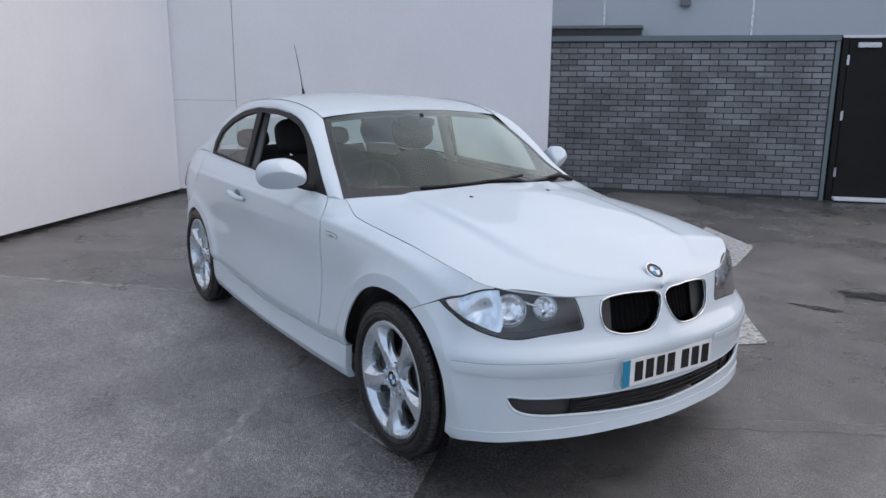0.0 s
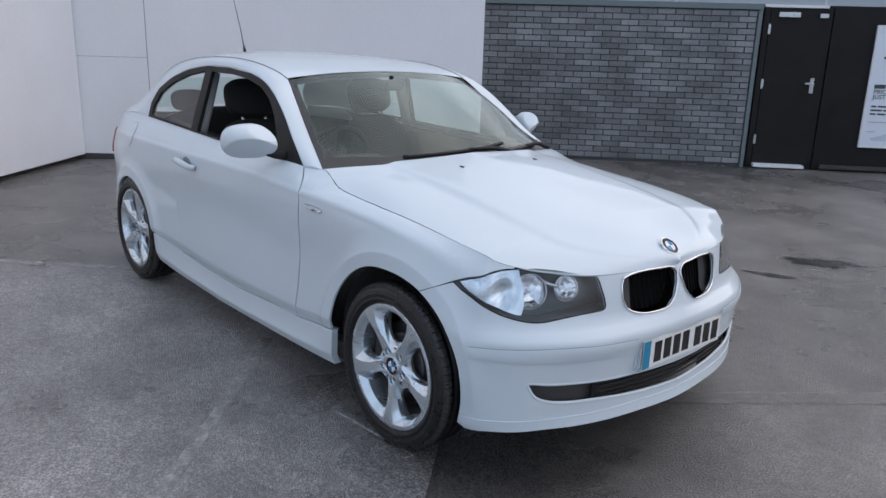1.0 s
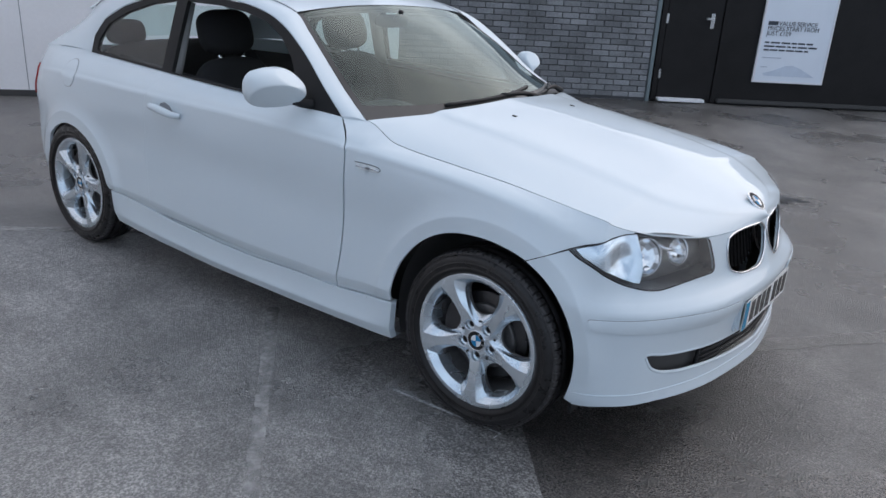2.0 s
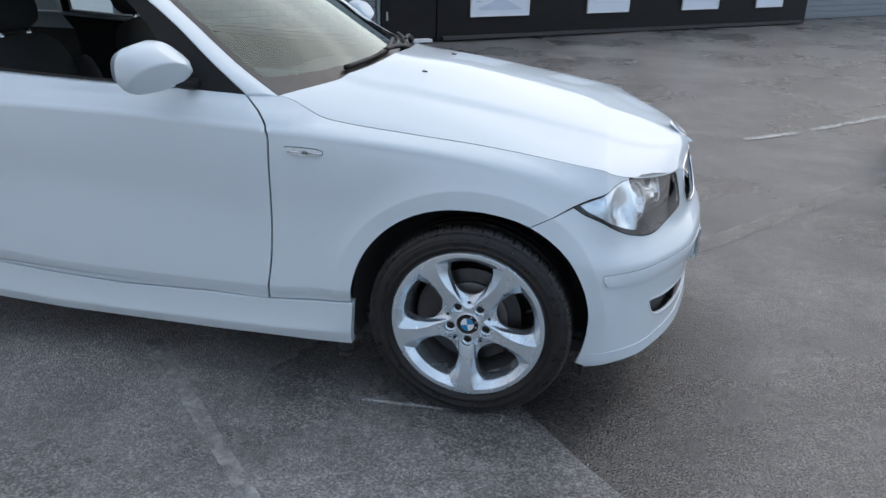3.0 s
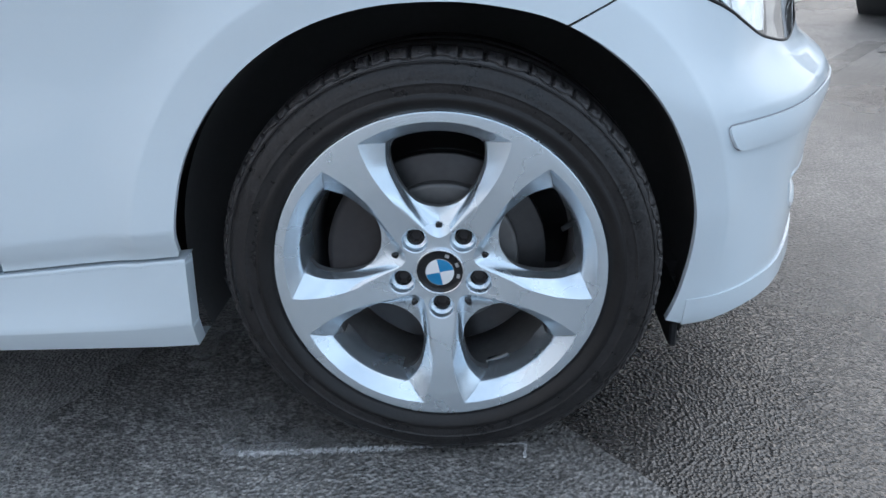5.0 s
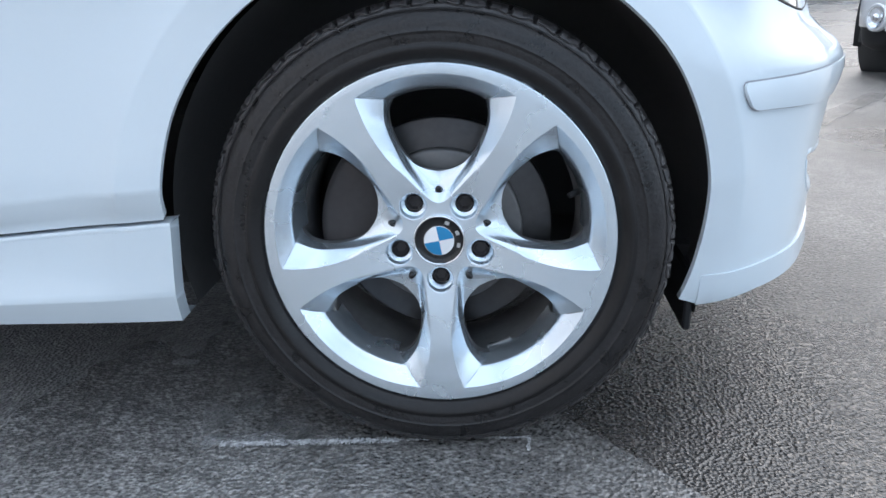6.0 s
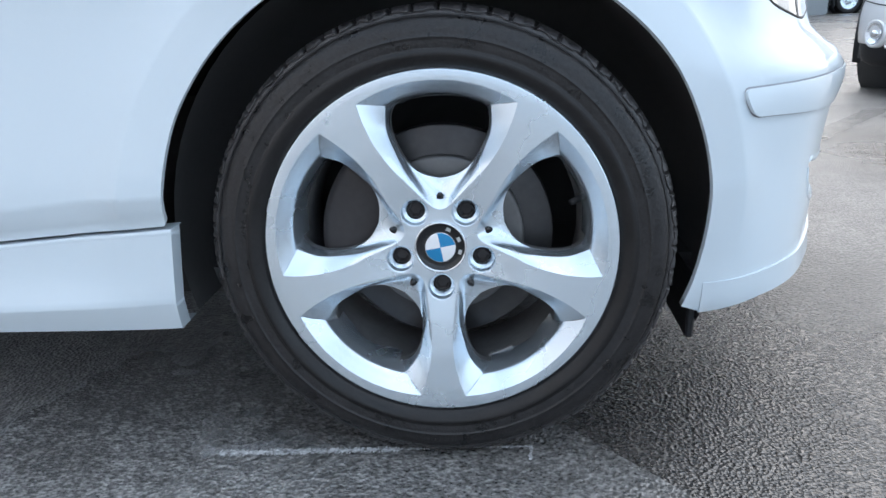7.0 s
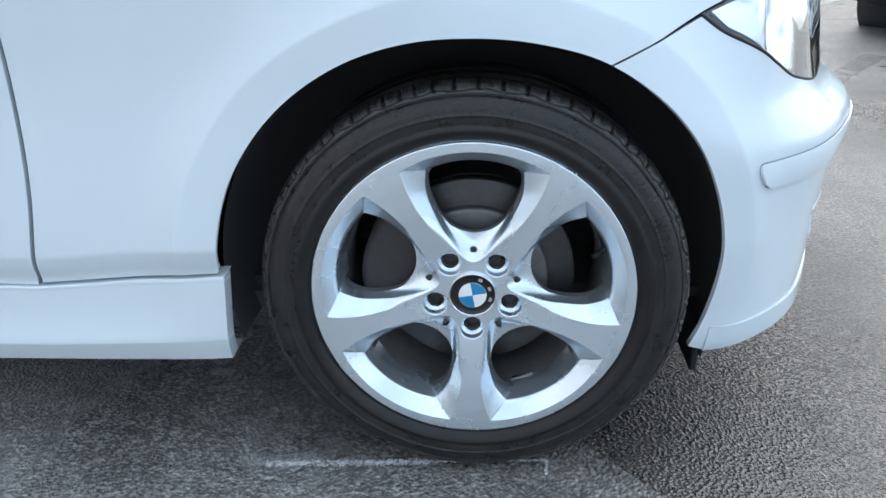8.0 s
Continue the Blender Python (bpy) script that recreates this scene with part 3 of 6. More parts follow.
def car_print(parent, u, z, size):
    print_shape("printed_shadow", parent, u, z - .01, [(.02, .03), (.98, .03), (.93, .10), (.06, .10)], size, INK)
    print_shape("printed_car", parent, u, z, [(.0, .10), (.02, .22), (.10, .27), (.24, .30), (.36, .42), (.62, .44), (.80, .33), (.97, .29), (1.0, .12), (.95, .06), (.05, .06)], size, INK_PALE, .024)
    print_shape("printed_window", parent, u, z, [(.28, .30), (.38, .395), (.60, .41), (.74, .32), (.5, .29)], size, INK, .022)
    for c in (.22, .80):
        print_shape("printed_wheel", parent, u, z, [(c + .085 * math.cos(a), .105 + .085 * math.sin(a)) for a in np.linspace(0, 2 * math.pi, 16, endpoint=False)], size, INK, .021)


fine_rows = [(.06, .34, .205, .212, INK_PALE), (.06, .16, .122, .128, INK_PALE)] + words(.06, .80, .335, .014, INK, 1) + words(.06, .86, .302, .014, INK, 2) + words(.06, .72, .270, .014, INK, 3)
p1 = poster(1.43, .95, .30, 1.78, fine_rows + [(.12, .75, .74, .76, INK), (.2, .6, .76, .785, INK_PALE), (.06, .20, .493, .527, INK)])
print_shape("printed_swoosh", p1, 1.53, .37, [(.0, .04), (.2, .10), (.42, .19), (.55, .20), (.72, .14), (.9, .05), (1.0, .0), (.05, .0)], .74, INK_FAINT)
lettering("VALUE SERVICE", 1.63, .30 + .493 * 1.48, .078, INK, p1)
lettering("PRICES START FROM", 1.485, .30 + .449 * 1.48, .078, INK, p1)
lettering("JUST £129", 1.485, .30 + .405 * 1.48, .078, INK, p1)
small_print = lambda n: words(.12, .76, .402, .013, INK, n) + words(.12, .82, .374, .013, INK, n + 1) + words(.15, .72, .330, .007, INK_PALE, n + 2) + words(.15, .70, .314, .007, INK_PALE, n + 3)
p2 = poster(3.50, .78, .30, 1.78, small_print(10) + [(.1, .9, .085, .089, INK_FAINT)])
car_print(p2, 3.69, .30 + .485 * 1.48, .45)
p3 = poster(5.46, .78, .30, 1.78, small_print(20) + [(.1, .9, .085, .089, INK_FAINT)])
car_print(p3, 5.63, .30 + .485 * 1.48, .45)
poster(7.2, .62, .30, 1.78, [(.12, .88, .12, .9, INK_RED)])
wbox("kerb_strip", (.95, -.03, -.02), (8.4, .06, .03), GAP, "dark edge along the foot of the black wall", "trim", bevel=.01)
shutter = wbox("shutter", (8.57, .5, -.02), (14.5, .56, 3.2), SHUTTER, "grey ribbed roller shutter", "shutter")
for k in range(31):
    wbox("slat", (8.57, .485, .02 + k * .1), (14.5, .5, .10 + k * .1), SHUTTER, parent=shutter, bevel=.006)
wbox("wall_return", (8.45, .25, -.02), (8.57, .6, 2.02), BLACKWALL, "end of the black wall", "wall")
# ---- body shell of the hatchback: plan outline and height profiles ----
PLAN = [(-3.44, 0), (-3.43, .35), (-3.36, .60), (-3.22, .755), (-3.0, .82), (-2.66, .858), (-2.2, .872), (-1.6, .875),
        (-1.0, .875), (-.6, .873), (-.3, .868), (0, .862), (.2, .855), (.35, .835), (.44, .815), (.544, .729),
        (.616, .602), (.675, .436), (.708, .25), (.726, 0)]
STATIONS = [
    (-4.06, [(-.06, .22), (-.02, .26), (-.01, .34), (0, .42), (0, .50), (0, .58), (-.01, .66), (-.08, .80), (-.16, .97)]),
    (-3.45, [(-.06, .22), (-.02, .26), (-.01, .34), (0, .42), (0, .50), (0, .60), (-.005, .70), (-.05, .85), (-.12, .99)]),
    (-3.1, [(-.06, .20), (-.025, .24), (-.01, .34), (0, .42), (0, .52), (-.005, .63), (0, .76), (-.02, .88), (-.09, 1.015)]),
    (-2.66, [(-.06, .18), (-.02, .235), (-.012, .345), (0, .41), (0, .52), (-.003, .65), (0, .79), (-.006, .905), (-.115, 1.026)]),
    (-2.0, [(-.018, .199), (-.014, .240), (-.014, .345), (.001, .40), (-.008, .52), (-.016, .66), (-.007, .80), (-.006, .905), (-.122, 1.008)]),
    (-1.3, [(-.018, .185), (-.014, .230), (-.015, .315), (.002, .372), (-.006, .50), (-.016, .65), (-.006, .80), (-.007, .909), (-.12, .988)]),
    (-.73, [(-.018, .196), (-.014, .236), (-.015, .325), (.001, .378), (-.006, .48), (-.015, .63), (-.006, .79), (-.009, .897), (-.106, .980)]),
    (-.64, [(-.018, .199), (-.014, .238), (-.015, .330), (.001, .380), (-.006, .48), (-.015, .63), (-.006, .785), (-.010, .893), (-.142, .977)]),
    (-.47, [(-.018, .201), (-.014, .240), (-.014, .345), (0, .396), (-.006, .48), (-.014, .63), (-.006, .78), (-.013, .887), (-.118, .920)]),
    (-.2, [(-.055, .175), (-.03, .205), (-.010, .355), (-.004, .41), (-.006, .49), (-.008, .62), (-.003, .765), (-.016, .872), (-.116, .894)]),
    (0, [(-.05, .18), (-.03, .21), (-.008, .355), (-.004, .40), (0, .50), (0, .62), (-.004, .74), (-.020, .852), (-.112, .879)]),
    (.2, [(-.05, .185), (-.03, .215), (-.01, .345), (-.005, .40), (0, .49), (0, .59), (-.010, .70), (-.036, .815), (-.108, .856)]),
    (.4, [(-.04, .19), (-.022, .22), (-.012, .31), (-.014, .40), (-.010, .485), (-.007, .545), (-.028, .62), (-.046, .735), (-.104, .825)]),
    (.57, [(-.038, .19), (-.022, .22), (-.017, .30), (-.016, .40), (-.011, .48), (-.008, .540), (-.052, .606), (-.078, .715), (-.110, .7955)]),
    (.9, [(-.038, .19), (-.020, .22), (-.017, .30), (-.010, .40), (.0, .475), (.012, .540), (-.050, .604), (-.066, .69), (-.08, .7600)]),
    (1.36, [(-.038, .19), (-.012, .22), (-.012, .29), (-.018, .40), (-.012, .465), (.006, .538), (-.018, .60), (-.042, .67), (-.065, .7505)]),
]
HUB_F, HUB_R = (.010, .319), (-2.66, .312)
ARCH_F, ARCH_R = (.008, .328, .384), (-2.655, .272, .378)


def hermite(xs, ys, x):
    """Smooth curve through (xs, ys), monotone where they are."""
    xs, ys, x = np.asarray(xs, float), np.asarray(ys, float), np.asarray(x, float)
    if ys.ndim == 1:
        ys = ys[:, None]
    h = np.diff(xs)[:, None]
    d = np.diff(ys, axis=0) / h
    m = np.zeros_like(ys)
    m[0], m[-1] = d[0], d[-1]
    w1, w2 = 2 * h[1:] + h[:-1], h[1:] + 2 * h[:-1]
    same = d[1:] * d[:-1] > 0
    with np.errstate(divide="ignore", invalid="ignore"):
        hm = (w1 + w2) / (w1 / d[:-1] + w2 / d[1:])
    m[1:-1] = np.where(same, hm, 0)
    k = np.clip(np.searchsorted(xs, x, side="right") - 1, 0, len(xs) - 2)
    t = ((x - xs[k]) / h[k, 0])[:, None]
    return ((2 * t**3 - 3 * t**2 + 1) * ys[k] + (t**3 - 2 * t**2 + t) * h[k] * m[k]
            + (-2 * t**3 + 3 * t**2) * ys[k + 1] + (t**3 - t**2) * h[k] * m[k + 1])


def catmull(pts, n):
    """n points on a smooth curve through pts, evenly along it."""
    p = np.asarray(pts, float)
    u = np.r_[0, np.cumsum(np.sqrt(np.linalg.norm(np.diff(p, axis=0), axis=1)))]
    m = np.gradient(p, u, axis=0)
    t = np.linspace(0, u[-1], 40 * len(p))
    k = np.clip(np.searchsorted(u, t, side="right") - 1, 0, len(u) - 2)
    h = (u[k + 1] - u[k])[:, None]
    w = (t - u[k])[:, None] / h
    c = ((2 * w**3 - 3 * w**2 + 1) * p[k] + (w**3 - 2 * w**2 + w) * h * m[k]
         + (-2 * w**3 + 3 * w**2) * p[k + 1] + (w**3 - w**2) * h * m[k + 1])
    a = np.r_[0, np.cumsum(np.linalg.norm(np.diff(c, axis=0), axis=1))]
    return np.stack([np.interp(np.linspace(0, a[-1], n), a, c[:, j]) for j in range(p.shape[1])], 1)


_mir = PLAN + [(x, -y) for x, y in PLAN[-2:-6:-1]]
_mir = [(x, -y) for x, y in PLAN[4:0:-1]] + _mir
_c = catmull(_mir, 4000)
_a = np.r_[0, np.cumsum(np.linalg.norm(np.diff(_c, axis=0), axis=1))]
_a -= _a[np.argmin(np.abs(_c[:, 0]) + 9 * (_c[:, 1] < .5))]
_n = np.gradient(_c, axis=0)
_n = np.stack([-_n[:, 1], _n[:, 0]], 1) / np.linalg.norm(_n, axis=1)[:, None]
S_FRONT = float(np.interp(0, -_c[2500:, 1], _a[2500:]))
_fine = np.linspace(-4.06, 1.36, 543)
_rows = np.array([[p for p in rows] for _, rows in STATIONS])          # stations x rows x (offset, height)
_at = hermite([s for s, _ in STATIONS], _rows.reshape(len(STATIONS), -1), _fine).reshape(len(_fine), 9, 2)
_rho = np.linspace(0, 8, 97)
_prof = np.stack([hermite(np.arange(9), _at[i], _rho) for i in range(len(_fine))])
# firm creases at the shoulder, above the sill and along the skirt
_lin = np.stack([np.stack([np.interp(_rho, np.arange(9), _at[i, :, c]) for c in (0, 1)], 1) for i in range(len(_fine))])
_firm = np.clip((.25 - _fine) / .4, 0, 1)[:, None] * (np.exp(-((_rho - 7) / .34) ** 2) * .95 + np.exp(-((_rho - 3) / .4) ** 2) * .8 + np.exp(-((_rho - 1) / .5) ** 2))[None]
_prof = _prof + (_lin - _prof) * np.clip(_firm, 0, 1)[..., None]


def arch_r(c, deg):
    """Radius of a wheel opening at an angle from the front; the front one is flattened at the top."""
    if c is ARCH_R:
        return np.full(np.shape(deg), c[2])
    return hermite([-30, -17, 0, 12, 28, 45, 63, 78, 90, 102, 120, 135, 150, 165, 175, 200], [.368, .368, .374, .381, .386, .391, .390, .3835, .3815, .3845, .389, .390, .389, .383, .380, .377], np.clip(np.atleast_1d(deg), -30, 200))[:, 0]


def flare_r(c, deg):
    """Radius at which the flare round a wheel opening begins."""
    if c is ARCH_R:
        return np.full(np.shape(deg), c[2] + .062)
    return hermite([-30, 0, 18, 30, 45, 55, 70, 90, 115, 140, 170, 200], [.426, .428, .431, .437, .446, .447, .4435, .440, .440, .444, .444, .444], np.clip(np.atleast_1d(deg), -30, 200))[:, 0]


def top_z(s):
    return np.interp(s, _fine, _at[:, 8, 1])


def shell(s, z, out=0.0):
    """A point of the right-hand body side: s runs along the plan outline (about x on the flank, past the corner to the nose), z is the height."""
    s, z = np.broadcast_arrays(np.asarray(s, float), np.asarray(z, float))
    k = np.clip((s + 4.06) / .01, 0, 541.999)
    i = k.astype(int)
    f = k - i
    d = np.empty(s.shape)
    for j in np.ndindex(s.shape):
        a, b = _prof[i[j]], _prof[i[j] + 1]
        q = a + (b - a) * f[j]
        d[j] = np.interp(z[j], q[:, 1], q[:, 0])
    for c in (ARCH_F, ARCH_R):
        ds, dz = s - c[0], z - c[1]
        deg = np.degrees(np.arctan2(dz, ds)).ravel()
        deg = np.where(deg < -90, deg + 360, deg)
        over = np.hypot(ds, dz) - flare_r(c, deg).reshape(s.shape)
        w = np.clip((.085 - over) / .085, 0, 1) ** 2.2
        d = d + .0155 * w * np.clip((z - .30) / .1, 0, 1)
    d = d + out
    x = np.interp(s, _a, _c[:, 0]) + d * np.interp(s, _a, _n[:, 0])
    y = np.interp(s, _a, _c[:, 1]) + d * np.interp(s, _a, _n[:, 1])
    return np.stack([x, -y, z], -1)


# ---- the white hatchback ----
LEAN_CAR = Matrix.Translation((0, -.85, .5)) @ Matrix.Rotation(-.0095, 4, "X") @ Matrix.Translation((0, .85, -.5))
car = thing("hatchback_car", "white three-door hatchback with silver five-spoke wheels parked on asphalt", "car")
SILL = [(-2.27, .374), (-2.21, .370), (-1.79, .333), (-1.45, .316), (-1.2, .312), (-.88, .326), (-.656, .327), (-.363, .356)]


def sill_z(s):
    return np.interp(s, [p[0] for p in SILL], [p[1] for p in SILL])


def arch_pts(c, a0, a1, n=40):
    a = np.linspace(a0, a1, n + 1)
    r = arch_r(c, a)
    return [(float(c[0] + q * math.cos(radians(p))), float(c[1] + q * math.sin(radians(p)))) for p, q in zip(a, r)]


def along_top(s0, s1, n, drop=.0):
    return [(s, float(top_z(s)) - drop) for s in np.linspace(s0, s1, n)]


SEAM_D = [(-.659, .327), (-.637, .486), (-.632, .65), (-.628, .82), (-.631, .887), (-.662, .928), (-.70, .955), (-.738, .979)]
SEAM_D = [tuple(p) for p in catmull(SEAM_D, 30)]
SEAM_R = [(-1.92, .345), (-1.945, .50), (-1.96, .65), (-1.945, .80), (-1.925, .90), (-1.90, 1.004)]
LAMP_LOW = [(.311, .733), (.346, .711), (.403, .6865), (.464, .661), (.527, .637), (.60, .6215), (.652, .6155), (.692, .6150), (.731, .6195), (.771, .6245), (.853, .632), (.915, .6355), (.940, .638), (.950, .646), (.947, .672), (.934, .709), (.923, .740), (.915, .752)]
LAMP_TOP = [(.893, .757), (.833, .768), (.751, .781), (.672, .789), (.577, .790), (.52, .787), (.467, .779), (.40, .763), (.36, .7525)]
G2 = .0035


def off(pts, ds, dz):
    return [(s + ds, z + dz) for s, z in pts]


wing = ([(s + G2, z) for s, z in SEAM_D] + along_top(-.70, .566, 66, .001) + [(.56, .7905), (.52, .790), (.467, .782), (.40, .766), (.36, .7555), (.312, .736), (.25, .7065), (.186, .6765)]
        + [p for p in arch_pts(ARCH_F, 63.1, 174.5, 50)] + [(-.3735, .355 + G2), (-.656, .327 + G2)])
door_o = ([(s - G2, z) for s, z in SEAM_D] + along_top(-.75, -1.898, 40, .001) + [(s + .0004, z) for s, z in SEAM_R[::-1]] + [(s, z + G2) for s, z in SILL[::-1] if -1.92 < s < -.66])
quarter = ([(s - .0004, z) for s, z in SEAM_R] + along_top(-1.904, -3.16, 40, .0) + [(-3.2, .9), (-3.16, .74), (-3.08, .69), (-3.0, .64), (-2.945, .545)]
           + [p for p in arch_pts(ARCH_R, 134, 16, 44)] + [(-2.268, .374 + G2), (-2.21, .370 + G2)])



def row_line(k, d, s0=-3.1, s1=.3):
    """A line along one row of the profile, d above it."""
    s = np.arange(s0, s1, .022)
    return np.stack([s, np.interp(s, _fine, _at[:, k, 1]) + d], 1)


def arch_line(c, r, a0=-10, a1=190):
    deg = np.linspace(a0, a1, 64)
    a, q = np.radians(deg), flare_r(c, deg) + r
    return np.stack([c[0] + q * np.cos(a), c[1] + q * np.sin(a)], 1)


CREASES = ([row_line(7, d) for d in (-.024, -.009, .009, .022)] + [row_line(3, d, -2.25, -.35) for d in (-.016, -.005, .005, .016)] + [row_line(2, d, -2.25, -.36) for d in (.007, .018)]
           + [arch_line(c, r) for c in (ARCH_F, ARCH_R) for r in (-.036, -.020, -.004, .003, .012, .028, .050)])
flank = lambda s, z: shell(s, z)


def side_skirt(sd):
    """Lip below the door, hollow face that flares outwards, edge, and a lower face that turns under."""
    n = 110
    t = np.linspace(0, 1, n)

    def row(w, g, out):
        s = (-2.266 + .011 * w) * (1 - t) + (-.363 - .011 * w) * t
        zt, zb = sill_z(s) - .001, np.interp(s, [-2.255, -1.9, -1.46, -.90, -.374], [.208, .191, .180, .186, .197])
        P = shell(s, zt, .0065 + out) * (1 - g) + shell(s, zt + (zb - zt) * .72, .019 + out) * g
        P[:, 2] = zt + (zb - zt) * w
        return P

    strips = [[row(0, 0, -.04), row(0, 0, -.002)], [row(0, 0, -.002), row(.012, 0, .0), row(.05, 0, -.001)],
              [row(w, (w / .72) ** 2.2, -.001 * (1 - w)) for w in np.linspace(.05, .70, 12)] + [row(.72, 1, -.0015)],
              [row(.72, 1, -.0015), row(.75, 1, -.003), row(.86, 1, -.010), row(1, 1, -.020)], [row(1, 1, -.020), row(1, 1, -.08)]]
    V, F_ = [], []
    for rows in strips:
        k = len(V)
        V += [p for r in rows for p in r]
        F_ += [tuple(i + k for i in f) for f in grid_faces(len(rows), n)]
    for e in (0, -1):
        edge = [r[e] for rows in strips[1:4] for r in rows]
        k = len(V)
        V += edge + [p + np.array([0, .03, 0]) for p in edge]
        F_ += [(k + i, k + i + 1, k + len(edge) + i + 1, k + len(edge) + i) for i in range(len(edge) - 1)]
    mesh_ob("side_skirt", np.array(V) * (1, sd, 1), F_, PAINT, car)


for sd in (1, -1):
    panel("front_wing", wing, flank, PAINT, car, "", step=.025, side=sd, cuts=CREASES, thick=.009)
    panel("door_panel", door_o, flank, PAINT, car, "", step=.03, side=sd, cuts=CREASES)
    panel("rear_quarter", quarter, flank, PAINT, car, "", step=.03, side=sd, cuts=CREASES)
    side_skirt(sd)

# front bumper with the openings for grille and air intake
KIDNEY = [(1.048, .728), (1.085, .739), (1.16, .744), (1.24, .742), (1.31, .736), (1.333, .715), (1.326, .68), (1.30, .635), (1.26, .607), (1.19, .60), (1.12, .604), (1.065, .625), (1.045, .655), (1.04, .70)]
KIDNEY = [(1.183 + (s - 1.19) * 1.055, .676 + (z - .672) * 1.07) for s, z in KIDNEY]
bumper = ([(.1885, .6742)] + [(.25, .7037), (.315, .731)] + [(s, z - .003) for s, z in LAMP_LOW[1:]] + along_top(.918, S_FRONT, 26, .004)
          + [(S_FRONT, .232)] + [(1.15, .232), (.96, .232), (.7, .233), (.5, .226), (.388, .210)] + [p for p in arch_pts(ARCH_F, -17, 62.3, 36)])


b_out = bumper[:]
k = b_out.index((S_FRONT, .232))
b_out[k:k + 1] = [(S_FRONT, .376), (1.12, .381), (.85, .391), (.70, .397), (.65, .404), (.632, .402), (.640, .385), (.662, .356), (.70, .337), (.77, .325), (.90, .318), (1.12, .303), (S_FRONT, .296), (S_FRONT, .232)]
panel("front_bumper", b_out, flank, PAINT, car, "", holes=[KIDNEY], step=.02, both=True, thick=.010, face=(1, -.6, .2), cuts=CREASES[-14:-7])

# bonnet
_cs = [-.66, -.47, -.2, 0, .2, .4, .57, .9, S_FRONT]
_cx = [-.50, -.36, -.12, .05, .22, .35, .44, .56, .68]
_zx, _zz = [-.56, -.45, -.3, 0, .25, .45, .58, .64, .70], [1.020, 1.010, .997, .951, .903, .853, .817, .794, .746]


def bonnet_fn(s, t):
    s, t = np.asarray(s, float), np.asarray(t, float)
    B = shell(s, top_z(s))
    cx = hermite(_cs, _cx, s)[:, 0]
    cx = np.where(s >= S_FRONT - 1e-6, B[:, 0] - .004, cx)
    cz = hermite(_zx, _zz, cx)[:, 0]
    C = np.stack([cx, np.zeros_like(cx), cz], 1)
    q = 1 - t
    e12 = .15 * np.clip((.25 - s) / .5, 0, 1)
    f = (.64 - .7 * e12) * q**1.75 + (.36 - .3 * e12) * q**4 + e12 * q**12
    crease = .0052 * (1 - np.tanh((q - .62) / .022)) * np.clip((S_FRONT - .15 - s) / 1.2, 0, 1)
    P = B + (C - B) * t[:, None]
    P[:, 2] = C[:, 2] + (B[:, 2] - C[:, 2]) * f + crease
    sweep = ((1 - q ** 2.6) - t) * (C[:, 0] - B[:, 0]) * np.clip((-.15 - s) / .49, 0, 1) ** 2
    P[:, 0] += sweep
    P[:, 2] -= .16 * sweep
    return P


b_rows = np.concatenate([np.linspace(-.64, 1.0, 60), np.linspace(1.02, S_FRONT - .004, 14)])
b_cols = np.concatenate([np.linspace(.0004, .2, 22), np.linspace(.22, 1, 30)])
S_, T_ = np.meshgrid(b_rows, b_cols, indexing="ij")
BV = bonnet_fn(S_.ravel(), T_.ravel())
nb, mb = S_.shape
bf = grid_faces(nb, mb)
edge = [i * mb for i in range(nb)]
BV = np.vstack([BV, BV[edge] + np.array([(0, .012, -np.interp(s_, [.3, .5], [.014, .006])) for s_ in b_rows])])
bf += [(i * mb, nb * mb + i, nb * mb + i + 1, (i + 1) * mb) for i in range(nb - 1)]
rear = list(range(mb))
k0 = len(BV)
BV = np.vstack([BV, BV[rear] - (0, 0, .02)])
bf += [(j, j + 1, k0 + j + 1, k0 + j) for j in range(mb - 1)]
m0 = len(BV)
BV = np.vstack([BV, BV * (1, -1, 1)])
bf = bf + [tuple(i + m0 for i in f[::-1]) for f in bf]
bonnet = mesh_ob("bonnet", BV, bf, PAINT, car)
bmx = bmesh.new()
bmx.from_mesh(bonnet.data)
bmesh.ops.remove_doubles(bmx, verts=bmx.verts, dist=.0006)
bmesh.ops.recalc_face_normals(bmx, faces=bmx.faces)
sharp = [e for e in bmx.edges if len(e.link_faces) == 2 and e.calc_face_angle(0) > .7]
bmesh.ops.split_edges(bmx, edges=sharp)
bmx.to_mesh(bonnet.data)
bmx.free()
bonnet.data.polygons.foreach_set("use_smooth", [True] * len(bonnet.data.polygons))

